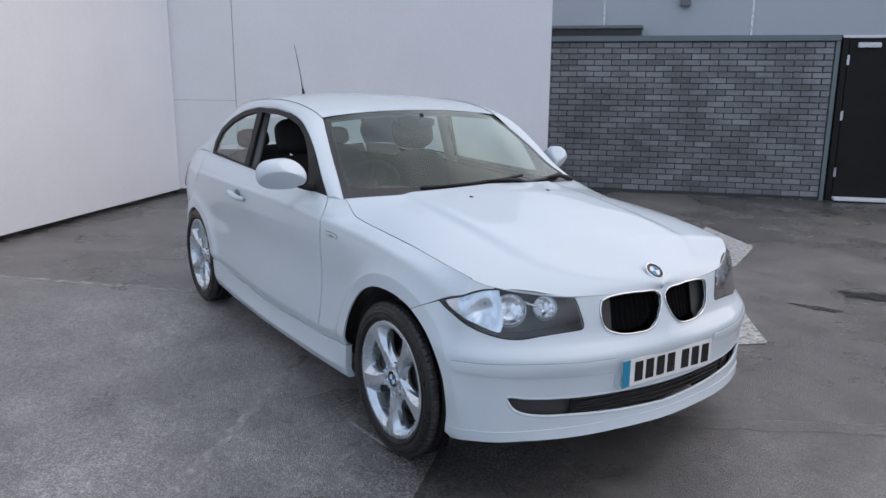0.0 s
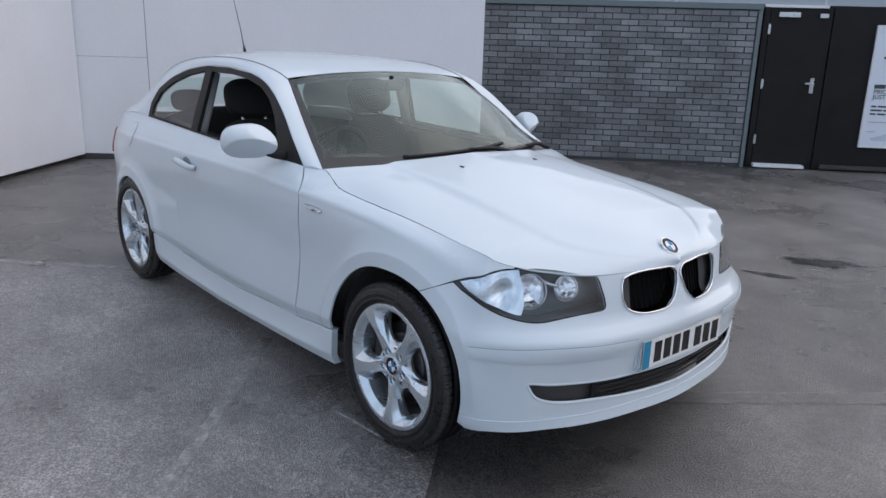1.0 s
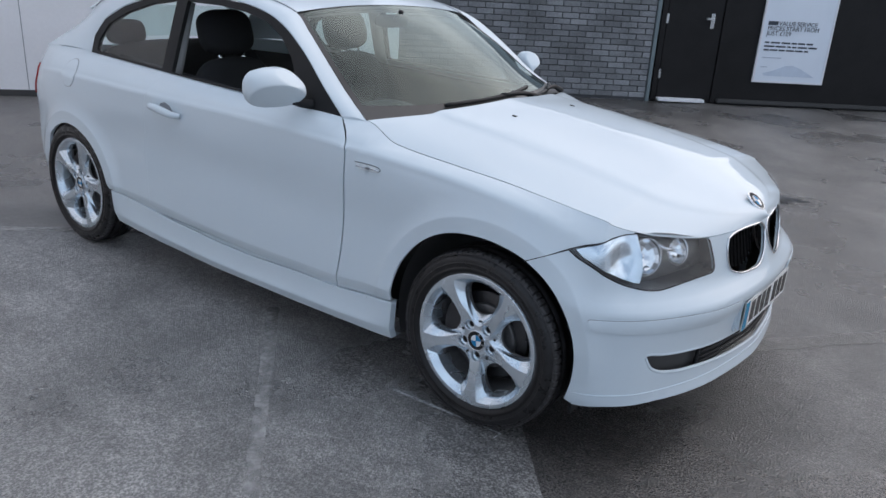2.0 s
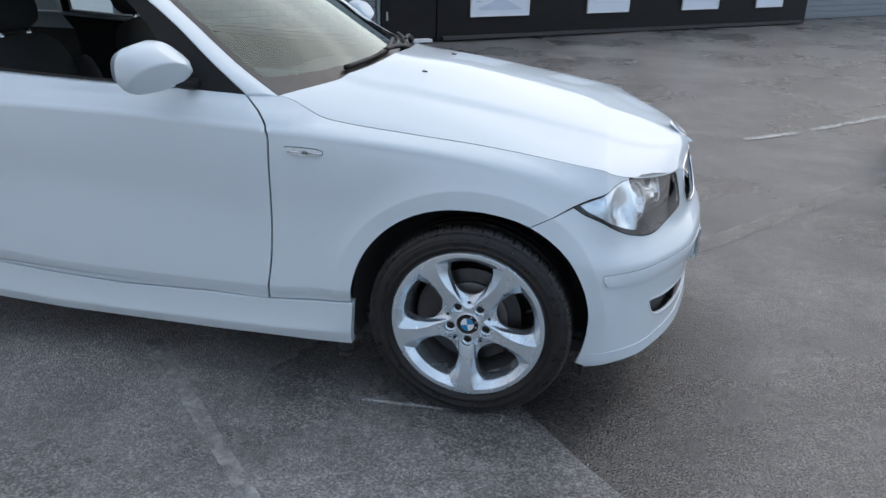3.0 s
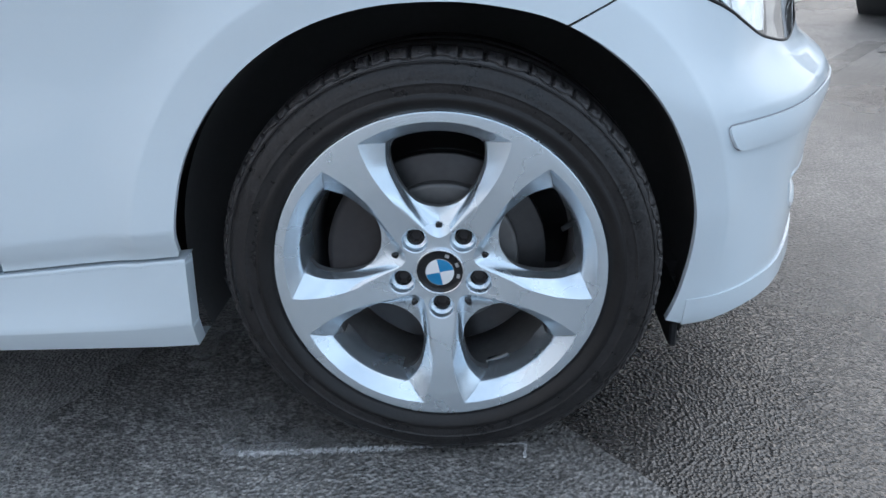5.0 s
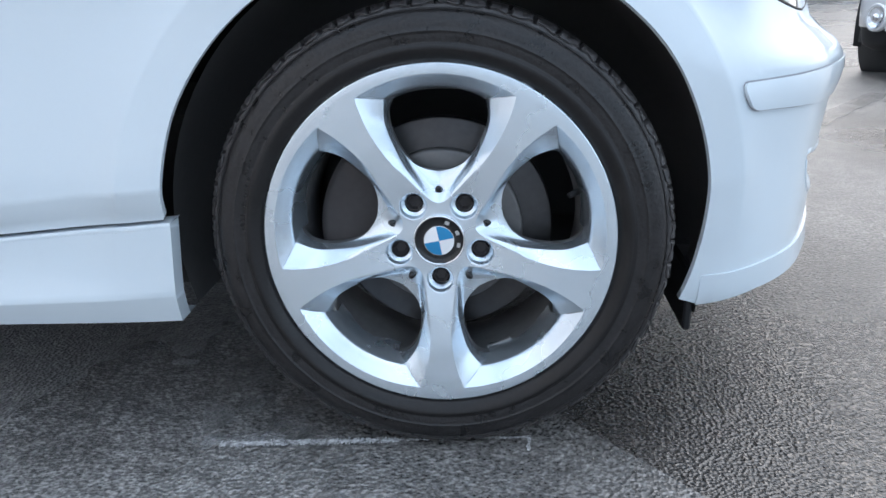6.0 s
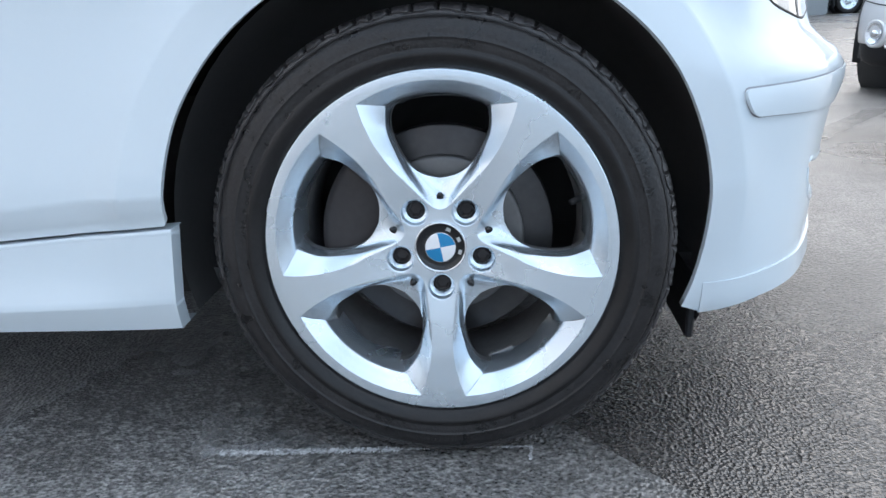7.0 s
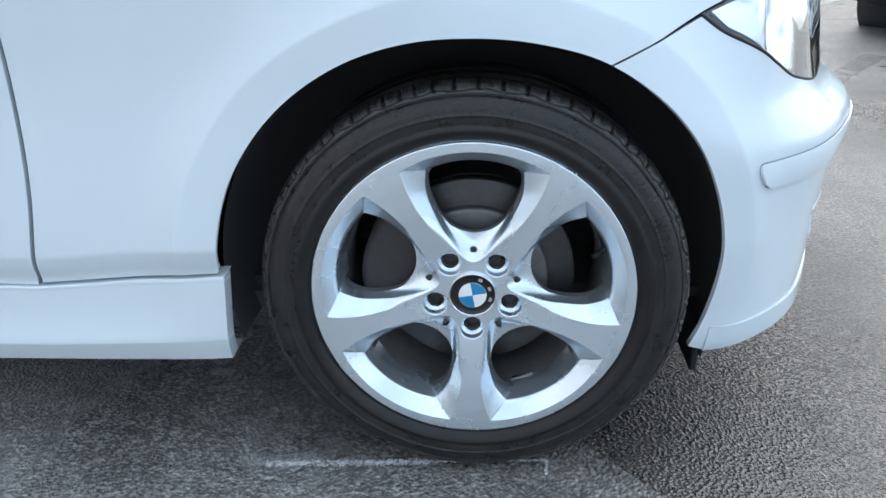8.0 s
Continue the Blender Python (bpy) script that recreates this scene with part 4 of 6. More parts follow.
# glasshouse: windscreen, side frames, roof
WS_EDGE = [(-.650, -.732, .976), (-.811, -.682, 1.06), (-.968, -.643, 1.168), (-1.106, -.602, 1.256), (-1.222, -.563, 1.323)]
FRAME_O = [(-.738, -.775, .982), (-.865, -.748, 1.073), (-1.0, -.718, 1.178), (-1.13, -.697, 1.262), (-1.25, -.680, 1.310), (-1.41, -.668, 1.341), (-1.65, -.662, 1.357), (-1.9, -.662, 1.353), (-2.13, -.668, 1.324), (-2.34, -.683, 1.268), (-2.495, -.700, 1.195), (-2.565, -.717, 1.11), (-2.57, -.742, 1.024)]
ROOF_E = [(-.650, -.732, .976), (-.811, -.682, 1.06), (-.968, -.643, 1.168), (-1.106, -.604, 1.258), (-1.21, -.578, 1.325), (-1.4, -.576, 1.372), (-1.65, -.578, 1.398), (-1.95, -.578, 1.40), (-2.3, -.57, 1.375), (-2.60, -.555, 1.325), (-2.83, -.545, 1.25), (-3.0, -.58, 1.13), (-3.15, -.70, 1.0)]
fo, re_ = catmull(FRAME_O, 90), catmull(ROOF_E, 90)


def side_frame(u, v):
    i = np.clip(np.asarray(u, float), 0, 1) * 89
    v = np.asarray(v, float)
    a = np.stack([np.interp(i, np.arange(90), fo[:, k]) for k in range(3)], 1)
    b = np.stack([np.interp(i, np.arange(90), re_[:, k]) for k in range(3)], 1)
    p = a + (b - a) * v[:, None]
    w = np.linalg.norm(b - a, axis=1)
    bulge = (np.sin(np.pi * v) * .09 * np.minimum(w, .22))[:, None]
    return p + bulge * np.array([0.0, -.75, .66])


uu, vv = np.meshgrid(np.linspace(0, 1, 90), np.linspace(0, 1, 13), indexing="ij")
SV = side_frame(uu.ravel(), vv.ravel())
inner = SV.reshape(90, 13, 3)[:, 0] + (0, .03, 0)
for sd in (1, -1):
    V = np.vstack([SV, inner]) * (1, sd, 1)
    F = grid_faces(90, 13, sd < 0) + [(i * 13, 1170 + i, 1170 + i + 1, (i + 1) * 13)[::sd] for i in range(89)]
    mesh_ob("side_frame", V, F, PAINT, car)
# foot of the screen pillar, which runs down into the wing
foot_v = np.linspace(0, 1, 13)
foot_s = -.742 + .106 * foot_v
foot_a, foot_b = side_frame(np.zeros(13), foot_v), shell(foot_s, top_z(foot_s) - .004, .0005)
for sd in (1, -1):
    mesh_ob("pillar_foot", np.vstack([foot_a, foot_a * .5 + foot_b * .5, foot_b, foot_b - (0, -.02, .012)]) * (1, sd, 1), grid_faces(4, 13, sd < 0), PAINT, car)
# roof skin from the windscreen's head to the tailgate
ri = re_[(re_[:, 0] < -1.22) & (re_[:, 0] > -2.88)]
ri = np.vstack([[(-1.215, -.576, 1.327)], ri])
zc = hermite([1.21, 1.35, 1.55, 1.8, 2.05, 2.35, 2.7, 2.95, 3.06], [1.360, 1.388, 1.415, 1.430, 1.434, 1.428, 1.407, 1.378, 1.345], -ri[:, 0])[:, 0]
q = np.linspace(-1, 1, 41)
RV = np.array([(x, y * -t, z + (c - z) * (1 - abs(t) ** 2.15)) for (x, y, z), c in zip(ri, zc) for t in q])
roof = mesh_ob("roof_skin", RV, grid_faces(len(ri), 41), PAINT, car)
for sd in (1, -1):
    v, f = tube((ri[::2] + (0, -.002, .0015)) * (1, sd, 1), .0032, 6)
    mesh_ob("roof_ditch", v, f, SEAM, car, "grey joint along the roof edge")
mesh_ob("roof_lining", RV * (1, .97, 1) - (0, 0, .035), grid_faces(len(ri), 41), LINING, car, "grey cloth roof lining")

we = catmull(WS_EDGE, 24)
base_c, top_c = np.array([-.48, 0, .968]), np.array([-1.19, 0, 1.360])
t_ = np.linspace(0, 1, 24)
cen = base_c + (top_c - base_c) * t_[:, None] + np.stack([0 * t_, 0 * t_, .022 * np.sin(np.pi * t_)], 1)
q = np.linspace(-1, 1, 33)
WV = np.array([(e[0] + (c[0] - e[0]) * (1 - abs(t) ** 2.2), e[1] * -t, e[2] + (c[2] - e[2]) * (1 - abs(t) ** 2.2)) for e, c in zip(we, cen) for t in q])
ws = mesh_ob("windscreen", WV, grid_faces(24, 33, True), SCREEN, car, "windscreen glass mirroring the clouds")
ws.visible_shadow = False
# black border printed on the glass edge
bd = []
for i in range(24):
    for j in range(33):
        bd.append(WV[i * 33 + j] - np.array([.003, 0, .004]))
bfaces = [f for k, f in enumerate(grid_faces(24, 33)) if (k // 32 in (0, 1, 22)) or (k % 32 in (0, 31))]
mesh_ob("windscreen_seal", bd, bfaces, TRIM, car, "black seal round the windscreen")

# dark inner shell behind the panel gaps, wheel housings, floor
s_g, z_g = np.meshgrid(np.linspace(-3.6, 1.1, 160), np.linspace(.20, .93, 26), indexing="ij")
zt = np.minimum(z_g, top_z(s_g) - .02)
LV = shell(s_g, zt, -.035).reshape(-1, 3)
SG, ZG = s_g.ravel(), z_g.ravel()
lf = []
for f in grid_faces(160, 26):
    c = LV[list(f)].mean(0)
    if np.hypot(c[0] - ARCH_F[0], c[2] - ARCH_F[1]) > .43 and np.hypot(c[0] - ARCH_R[0], c[2] - ARCH_R[1]) > .44 and not (.30 < SG[f[0]] < .98 and .60 < ZG[f[0]] < .86):
        lf.append(f)
k0 = len(LV)
mesh_ob("inner_body", np.vstack([LV, LV * (1, -1, 1)]), lf + [tuple(i + k0 for i in f[::-1]) for f in lf], GAP, car)
for c in (ARCH_F, ARCH_R):
    for sd in (1, -1):
        prof = [(-.80, .396), (-.78, .396), (-.52, .394), (-.50, .03)]
        v, f = lathe(prof, 40, "y", a0=radians(-20), a1=radians(198))
        v = np.array(v) * (1, sd, 1) + (c[0], 0, c[1])
        mesh_ob("wheel_housing", v, f, GAP, car)
box("floor_pan", (-3.2, -.70, .19), (.42, .70, .26), GAP, car, bevel=.02)


# ---- wheels: five broad spokes, each window with a bevel, a crease and a hollow dish ----
# half contours of a window as (radius, degrees from its middle): edge of the face, crease of the flank, hole
EDGE = [(.0528, 0), (.0558, 8.6), (.068, 17.2), (.0795, 21.4), (.0935, 24.8), (.114, 28.0), (.1265, 29.2), (.151, 30.2), (.179, 30.1), (.208, 28.9), (.2258, 27.8)]
CREASE = [(.0536, 0), (.0566, 8), (.069, 15.5), (.0805, 18.6), (.0945, 21.2), (.117, 23.8), (.145, 24.2), (.1765, 23.4), (.2066, 20.0)]
HOLE = [(.0935, 0), (.0965, 7.5), (.1011, 13), (.111, 18.4), (.1222, 21.1), (.1455, 23.0), (.1727, 22.7), (.1915, 20.6), (.2005, 17.9), (.2025, 16.0)]


def face_depth(r):
    return np.interp(r, [0, .055, .075, .11, .16, .21, .229, .236, .244], [-.020, -.020, -.018, -.013, -.007, -.0035, -.0028, -.0025, -.0025])


def half_contour(c, n, depth):
    """n points along a half contour, as an array of x, depth, z."""
    c = np.array(c, float)
    p = catmull(np.stack([c[:, 0] * np.sin(np.radians(c[:, 1])), c[:, 0] * np.cos(np.radians(c[:, 1]))], 1), n)
    return np.stack([p[:, 0], depth(np.hypot(p[:, 0], p[:, 1])), p[:, 1]], 1)


def grid_normals(G):
    n = np.cross(np.gradient(G, axis=0), np.gradient(G, axis=1))
    n /= np.linalg.norm(n, axis=2)[..., None] + 1e-12
    return n if n[..., 1].mean() < 0 else -n


def build_wheel(tread_seed):
    """The rim, with everything that turns on it as children; outward is -y, the origin is the middle of its outer face."""
    ns = 44
    O = half_contour(EDGE, ns, lambda r: -face_depth(r))
    C = half_contour(CREASE, ns, lambda r: np.interp(r, [.0536, .07, .0945, .117, .145, .1765, .2066], [.0206, .0208, .0218, .0236, .0256, .0270, .027]))
    H = half_contour(HOLE, ns, lambda r: np.interp(r, [.0935, .1011, .1222, .1455, .1727, .2025], [.038, .038, .041, .044, .048, .053]))
    w = np.linspace(0, 1, ns)[:, None]
    # flank: a plane bevel down to the crease, then a hollow wall down to the hole
    lean = np.array([0, 1, 0]) * .0045 * (1 - w) ** 1.5
    flank_a = np.stack([O + (C - O) * t for t in (0, .06, .3, .6, .9, .965)])
    flank_b = np.stack([C + (H - C) * t + lean * math.sin(math.pi * t) for t in (.035, .1, .25, .4, .55, .7, .85, 1)])
    edge = np.stack([flank_a[-1], C, flank_b[0]])
    back = np.stack([H, H * (.998, 1, .998) + (0, .012, 0)])
    na, nb_ = grid_normals(flank_a), grid_normals(flank_b)
    # towards the hub the bevel runs out into the face
    k = np.clip((np.hypot(O[:, 0], O[:, 2]) - .105) / .05, 0, 1)
    k = (k * k * (3 - 2 * k))[None, :, None]
    fade = np.array([0, .06, .35, .7, 1, 1])[:, None, None]
    face_n_ = np.array([0, -1.0, 0])
    na = na * (k + (1 - k) * fade) + face_n_ * (1 - k) * (1 - fade)
    ne = np.stack([na[-1], na[-1] + nb_[0], nb_[0]])
    strips = [(flank_a, na), (edge, ne), (flank_b, nb_)]
    # dish between the spoke ends: its sides follow the flanks' outer ends
    ends = np.array([O[-1], C[-1], H[-1]])
    ang, rad_ = np.arctan2(ends[:, 0], ends[:, 2]), np.hypot(ends[:, 0], ends[:, 2])
    vs = np.concatenate([[0, .03], np.linspace(.08, .92, 8), [.97, 1.03], np.linspace(1.1, 2, 8)])
    us = np.linspace(-1, 1, 41)
    soft = hermite([0, .5, 1, 1.5, 2], [rad_[0], .2160, rad_[1], .2044, rad_[2]], vs)[:, 0]
    dep = hermite([0, .5, 1, 1.5, 2], [ends[0, 1], .0145, ends[1, 1], .040, ends[2, 1]], vs)[:, 0]
    av = np.interp(vs, [0, 1, 2], ang)
    bow = np.interp(vs, [0, 1, 2], [.0042, .0044, .0039])
    R_ = soft[:, None] + bow[:, None] * (1 - us[None] ** 2)
    A_ = av[:, None] * us[None]
    D_ = np.broadcast_to(dep[:, None], R_.shape)
    dish = np.stack([R_ * np.sin(A_), D_, R_ * np.cos(A_)], 2)
    nd = grid_normals(dish)
    inner = dish[-1]
    dish_back = np.stack([inner * (k_, 1, k_) + (0, e_, 0) for k_, e_ in ((1, 0), (.996, .005), (.990, .013), (.984, .026))])
    outline = np.vstack([O[:, [0, 2]], dish[0, ::-1][1:-1][:, [0, 2]], O[:0:-1][:, [0, 2]] * (-1, 1)])

    turn = [np.array([[math.cos(a), -math.sin(a)], [math.sin(a), math.cos(a)]]) for a in np.radians([0, 72, 144, 216, 288])]
    bolt_at = [(.06 * math.cos(radians(a)), .06 * math.sin(radians(a))) for a in (54, 126, 198, 270, 342)]
    ring = lambda r, n, c=(0, 0): [(c[0] + r * math.cos(2 * math.pi * i / n), c[1] + r * math.sin(2 * math.pi * i / n)) for i in range(n)]
    holes = [[tuple(R @ p) for p in outline] for R in turn] + [ring(.0198, 24, c) for c in bolt_at] + [ring(.0368, 40)]
    p2, tris, loops = flat_fill(ring(.236, 120), holes, .0075)
    V = [(x, -face_depth(math.hypot(x, y)), y) for x, y in p2]
    F = list(tris)
    a = F[0]
    if np.cross(np.subtract(V[a[1]], V[a[0]]), np.subtract(V[a[2]], V[a[0]]))[1] > 0:
        F = [t[::-1] for t in F]
    rr_ = np.hypot(p2[:, 0], p2[:, 1])
    slope = np.clip((face_depth(rr_ + .002) - face_depth(rr_ - .002)) / .004, -.25, .25)
    NM = [np.stack([-slope * p2[:, 0] / (rr_ + 1e-6), -np.ones(len(p2)), -slope * p2[:, 1] / (rr_ + 1e-6)], 1)]
    n_flat = len(F)

    def add_grid(G, N, R, mirror=1):
        k = len(V)
        g, n = G.reshape(-1, 3) * (mirror, 1, 1), N.reshape(-1, 3) * (mirror, 1, 1)
        for q in (g, n):
            xz = q[:, [0, 2]] @ R.T
            q[:, 0], q[:, 2] = xz[:, 0], xz[:, 1]
        V.extend(map(tuple, g))
        NM.append(n)
        F.extend(tuple(i + k for i in f) for f in grid_faces(*G.shape[:2], mirror > 0))

    for st, nn in strips:
        nn[:, 0, 0] = 0
    barrel_v, barrel_f = [], []
    for R in turn:
        for mirror in (1, -1):
            for G, N in strips:
                add_grid(G, N, R, mirror)
        add_grid(dish, nd, R)
        add_grid(dish_back, grid_normals(dish_back), R)
        for G, mirror in ((back, 1), (back, -1)):
            g = G.reshape(-1, 3) * (mirror, 1, 1)
            xz = g[:, [0, 2]] @ R.T
            g[:, 0], g[:, 2] = xz[:, 0], xz[:, 1]
            barrel_f += [tuple(i + len(barrel_v) for i in f) for f in grid_faces(*G.shape[:2])]
            barrel_v += list(map(tuple, g))

    def rings(*rs):
        """Closed rings of points, joined one to the next, smooth among themselves."""
        k, n = len(V), len(rs[0])
        for r_ in rs:
            V.extend(r_)
        NM.append(np.zeros((n * len(rs), 3)))
        for j in range(len(rs) - 1):
            for i in range(n):
                F.append((k + j * n + i, k + j * n + (i + 1) % n, k + (j + 1) * n + (i + 1) % n, k + (j + 1) * n + i))

    def circle(d, r, n, c=(0, 0)):
        return [(c[0] + r * math.cos(t), d, c[1] + r * math.sin(t)) for t in np.linspace(0, 2 * math.pi, n, endpoint=False)]

    rings(circle(.0025, .236, 120), circle(.0026, .2424, 120))
    rings(circle(.0026, .2424, 120), circle(.0030, .2438, 120), circle(.0044, .2447, 120), circle(.008, .2450, 120), circle(.016, .238, 120))
    for c in bolt_at:
        on_face = lambda r, d: [(x, d - face_depth(math.hypot(x, z)), z) for x, _, z in circle(0, r, 24, c)]
        rings(on_face(.0198, 0), on_face(.0190, .0005), on_face(.0184, .0018))
        rings(on_face(.0184, .0018), on_face(.0178, .012))
        rings(on_face(.0178, .012), on_face(.0160, .0132), circle(.0345, .0132, 24, c))
        rings(circle(.0345, .0132, 24, c), circle(.052, .0128, 24, c))
    Vn, fixed = np.array([tuple(v) for v in V]), F[:n_flat]
    for f in F[n_flat:]:
        nn = np.cross(Vn[f[1]] - Vn[f[0]], Vn[f[2]] - Vn[f[0]])
        fixed.append(f if nn[1] <= 0 else f[::-1])
    NM = np.vstack(NM)
    long_ = np.linalg.norm(NM, axis=1)
    NM[long_ > 0] /= long_[long_ > 0][:, None]
    wheel = mesh_ob("wheel", Vn, fixed, ALLOY, normals=NM)
    v, f = lathe([(.058, .2066), (.085, .2005), (.13, .199), (.18, .202), (.195, .212)], 72)
    k = len(v)
    mesh_ob("rim_barrel", list(v) + barrel_v, list(f) + [tuple(i + k for i in q) for q in barrel_f], BARREL_METAL, wheel, "rim barrel of dark dull metal")

    # tyre: rim guard, fine rings, shoulder coloured paler for sheen and dust, with a zigzag line, blocks cut by notches
    fine = [(float(np.interp(r, [.3125, .3150, .3180, .3205, .3225, .3238, .3245], [.0068, .0080, .0098, .0120, .0145, .0172, .0205])), r) for r in np.arange(.3130, .3246, .0005)]
    prof = np.array([(.012, .2440), (.004, .2475), (.0, .2505), (-.0035, .2555), (-.0065, .2605), (-.0072, .2650), (-.0060, .2668), (-.0040, .2690), (-.0043, .2715), (-.0048, .2740), (-.0052, .2800),
                     (-.0054, .2830), (-.0062, .2836), (-.0062, .2846), (-.0053, .2852), (-.0050, .2900), (-.0042, .2950), (-.0028, .2990), (-.0006, .3030), (.0020, .3066), (.0042, .3090), (.0056, .3094), (.0056, .3100), (.0044, .3104), (.0054, .3114), (.0070, .3118), (.0070, .3124)]
                    + fine + [(.026, .3252), (.034, .3257), (.045, .3260), (.047, .319), (.055, .319), (.057, .3264), (.088, .3268), (.089, .320), (.098, .320), (.099, .3268),
                              (.13, .3264), (.131, .320), (.14, .320), (.141, .325), (.165, .3235), (.19, .315), (.203, .298), (.206, .275), (.2, .245)])
    n, m = 1200, len(prof)
    rnd = random.Random(tread_seed)
    cut, nick, mark, zig, k_, up = np.zeros(n), np.zeros(n), np.zeros(n), np.zeros(n), 0, 0
    while k_ < n:
        step = rnd.choice((13, 15, 17, 20))
        cut[k_:k_ + 3] = 1
        nick[k_ + step // 2:k_ + step // 2 + rnd.choice((2, 4, 6))] = rnd.uniform(.5, 1)
        up = 1 - up
        zig[k_ + step // 2:k_ + step // 2 + step] = up
        k_ += step
    for start in (95, 400, 690, 1010):
        k_ = start
        for _ in range(rnd.randint(9, 15)):
            wide = rnd.choice((3, 4, 5))
            mark[k_ % n:(k_ + wide) % n] = rnd.choice((1, 1, 1, 0))
            k_ += wide + 2
    a_ = 2 * math.pi * np.arange(n) / n
    d = np.broadcast_to(prof[:, 0], (n, m)).copy()
    r = np.broadcast_to(prof[:, 1], (n, m)).copy()
    shrink = lambda q: .2440 + (q - .2440) * .985
    sh = (prof[:, 1] > .3160) & (prof[:, 0] < .046)
    r -= np.outer(cut, np.where(sh, .0060, 0))
    d += np.outer(cut, np.where(sh & (prof[:, 0] < .02), .0045, 0))
    d += np.outer(nick, np.where((prof[:, 1] > .3196) & (prof[:, 0] < .021), .0022, 0))
    r -= np.outer(nick, np.where((prof[:, 1] > .3222) & (prof[:, 0] < .034), .0016, 0))
    line_r = .3150 + .0030 * np.convolve(np.r_[zig[-2:], zig, zig[:2]], np.ones(5) / 5, "valid")
    near = np.exp(-((prof[None, :, 1] - line_r[:, None]) / .0008) ** 2) * (prof[None, :, 0] < .021)
    d += .0026 * near
    d -= np.outer(mark, np.where((prof[:, 1] > .3000) & (prof[:, 1] < .3080), .0009, 0))
    r = shrink(r)
    TV = np.stack([r * np.cos(a_)[:, None], d, r * np.sin(a_)[:, None]], 2).reshape(-1, 3)
    i_, j_ = np.meshgrid(np.arange(n), np.arange(m - 1), indexing="ij")
    i2 = (i_ + 1) % n
    TF = np.stack([i_ * m + j_, i_ * m + j_ + 1, i2 * m + j_ + 1, i2 * m + j_], 2).reshape(-1, 4)
    row_r, row_d = prof[:-1, 1], prof[:-1, 0]
    # the two outer bands carry the painted sheen of the shoulder
    band = np.where((row_r > .3122) & (row_d < .03), 2, np.where((row_r > .2668) & (row_d < .02), 1, 0))
    mesh_ob("tyre", TV, TF, None, wheel, "black tyre with worn tread shoulders coloured paler for sheen and dust", mats=[RUBBER, RUBBER_PALER, RUBBER_SHEEN], face_mats=np.tile(band, n).tolist())

    # centre cap with a quartered roundel
    CV, CF, CM = [(0, .0145, 0)], [], []
    rings = [(.0208, .0147), (.0215, .0149), (.034, .0155), (.0345, .0142), (.0362, .0142), (.0368, .017), (.0368, .03)]
    nseg = 64
    for r, d in rings:
        CV += [(r * math.cos(2 * math.pi * i / nseg), d, r * math.sin(2 * math.pi * i / nseg)) for i in range(nseg)]
    for i in range(nseg):
        qd = int(((i + .5) / nseg * 360 - 14) % 360 // 90)
        CF.append((0, 1 + i, 1 + (i + 1) % nseg))
        CM.append((0, 1, 0, 1)[qd])
        for k in range(len(rings) - 1):
            b0 = 1 + k * nseg
            CF.append((b0 + i, b0 + nseg + i, b0 + nseg + (i + 1) % nseg, b0 + (i + 1) % nseg))
            CM.append((3, 2, 3, 3, 3, 3)[k])
    mesh_ob("centre_cap", CV, CF, None, wheel, "black centre cap with blue and white quarters", mats=[BLUE, WHITE, BLACK, CHROME], face_mats=CM)
    for deg in (24, 66, 104):
        R = Matrix.Rotation(radians(deg), 4, "Y")
        bm = bmesh.new()
        add_box(bm, (-.0032, .0146, .0256), (.0032, .0156, .0302), 0, 1, R)
        part("print_bar", bm, STEEL, wheel)
    for c in bolt_at:
        v, f = lathe([(.042, 0.0001), (.042, .0075), (.036, .0105), (.036, .0118), (.05, .0118)], 6)
        mesh_ob("wheel_bolt", np.array(v) + (c[0], 0, c[1]), f, CAST, wheel, "dark wheel bolt", smooth=False)
    for a_ in (90, 18, -54, -126, 162):
        v, f = lathe([(.0, .0001), (.0, .0046), (.0035, .0050)], 16)
        R = Matrix.Rotation(-radians(a_ - 90), 4, "Y") @ Matrix.Translation((0, .0281, .0672)) @ Matrix.Rotation(radians(27), 4, "X")
        mesh_ob("spoke_recess", [R @ Vector((x, y_, z * 1.65)) for x, y_, z in v], f, BLACK, wheel)
    v, f = tube([(.197, .062, .062), (.191, .050, .060), (.180, .040, .0575)], [.0045, .0048, .0042], 10)
    mesh_ob("valve", v, f, TRIM, wheel, "black rubber valve")
    v, f = lathe([(.070, .2030), (.070, .2000), (.0735, .1995), (.0735, .2030)], 10, a0=radians(-71), a1=radians(-60))
    mesh_ob("balance_weight", v, f, DISC_EDGE, wheel, "strip of steel balance weights")
    # brake behind the spokes
    v, f = lathe([(.090, .07), (.090, .158), (.0915, .160), (.112, .160), (.112, .07)], 64)
    mesh_ob("brake_disc", v, f, DISC, wheel, "rusty steel brake disc")
    v, f = lathe([(.074, .0001), (.074, .111), (.0755, .116), (.079, .1175), (.091, .1175)], 64)
    mesh_ob("disc_bell", v, f, BELL, wheel, "dull steel disc bell")
    cal = [(.060, .092), (.058, .125), (.060, .165), (.068, .176), (.12, .176), (.14, .165), (.14, .10)]
    v, f = lathe(cal, 22, a0=radians(140), a1=radians(212))
    n_ = len(cal)
    f = list(f) + [tuple(range(n_)), tuple(22 * n_ + i for i in range(n_))[::-1]]
    mesh_ob("brake_caliper", v, f, CAST, wheel, "dark brake caliper")
    v, f = lathe([(.125, .0001), (.125, .158)], 48)
    mesh_ob("brake_backplate", v, f, GAP, wheel)
    return wheel


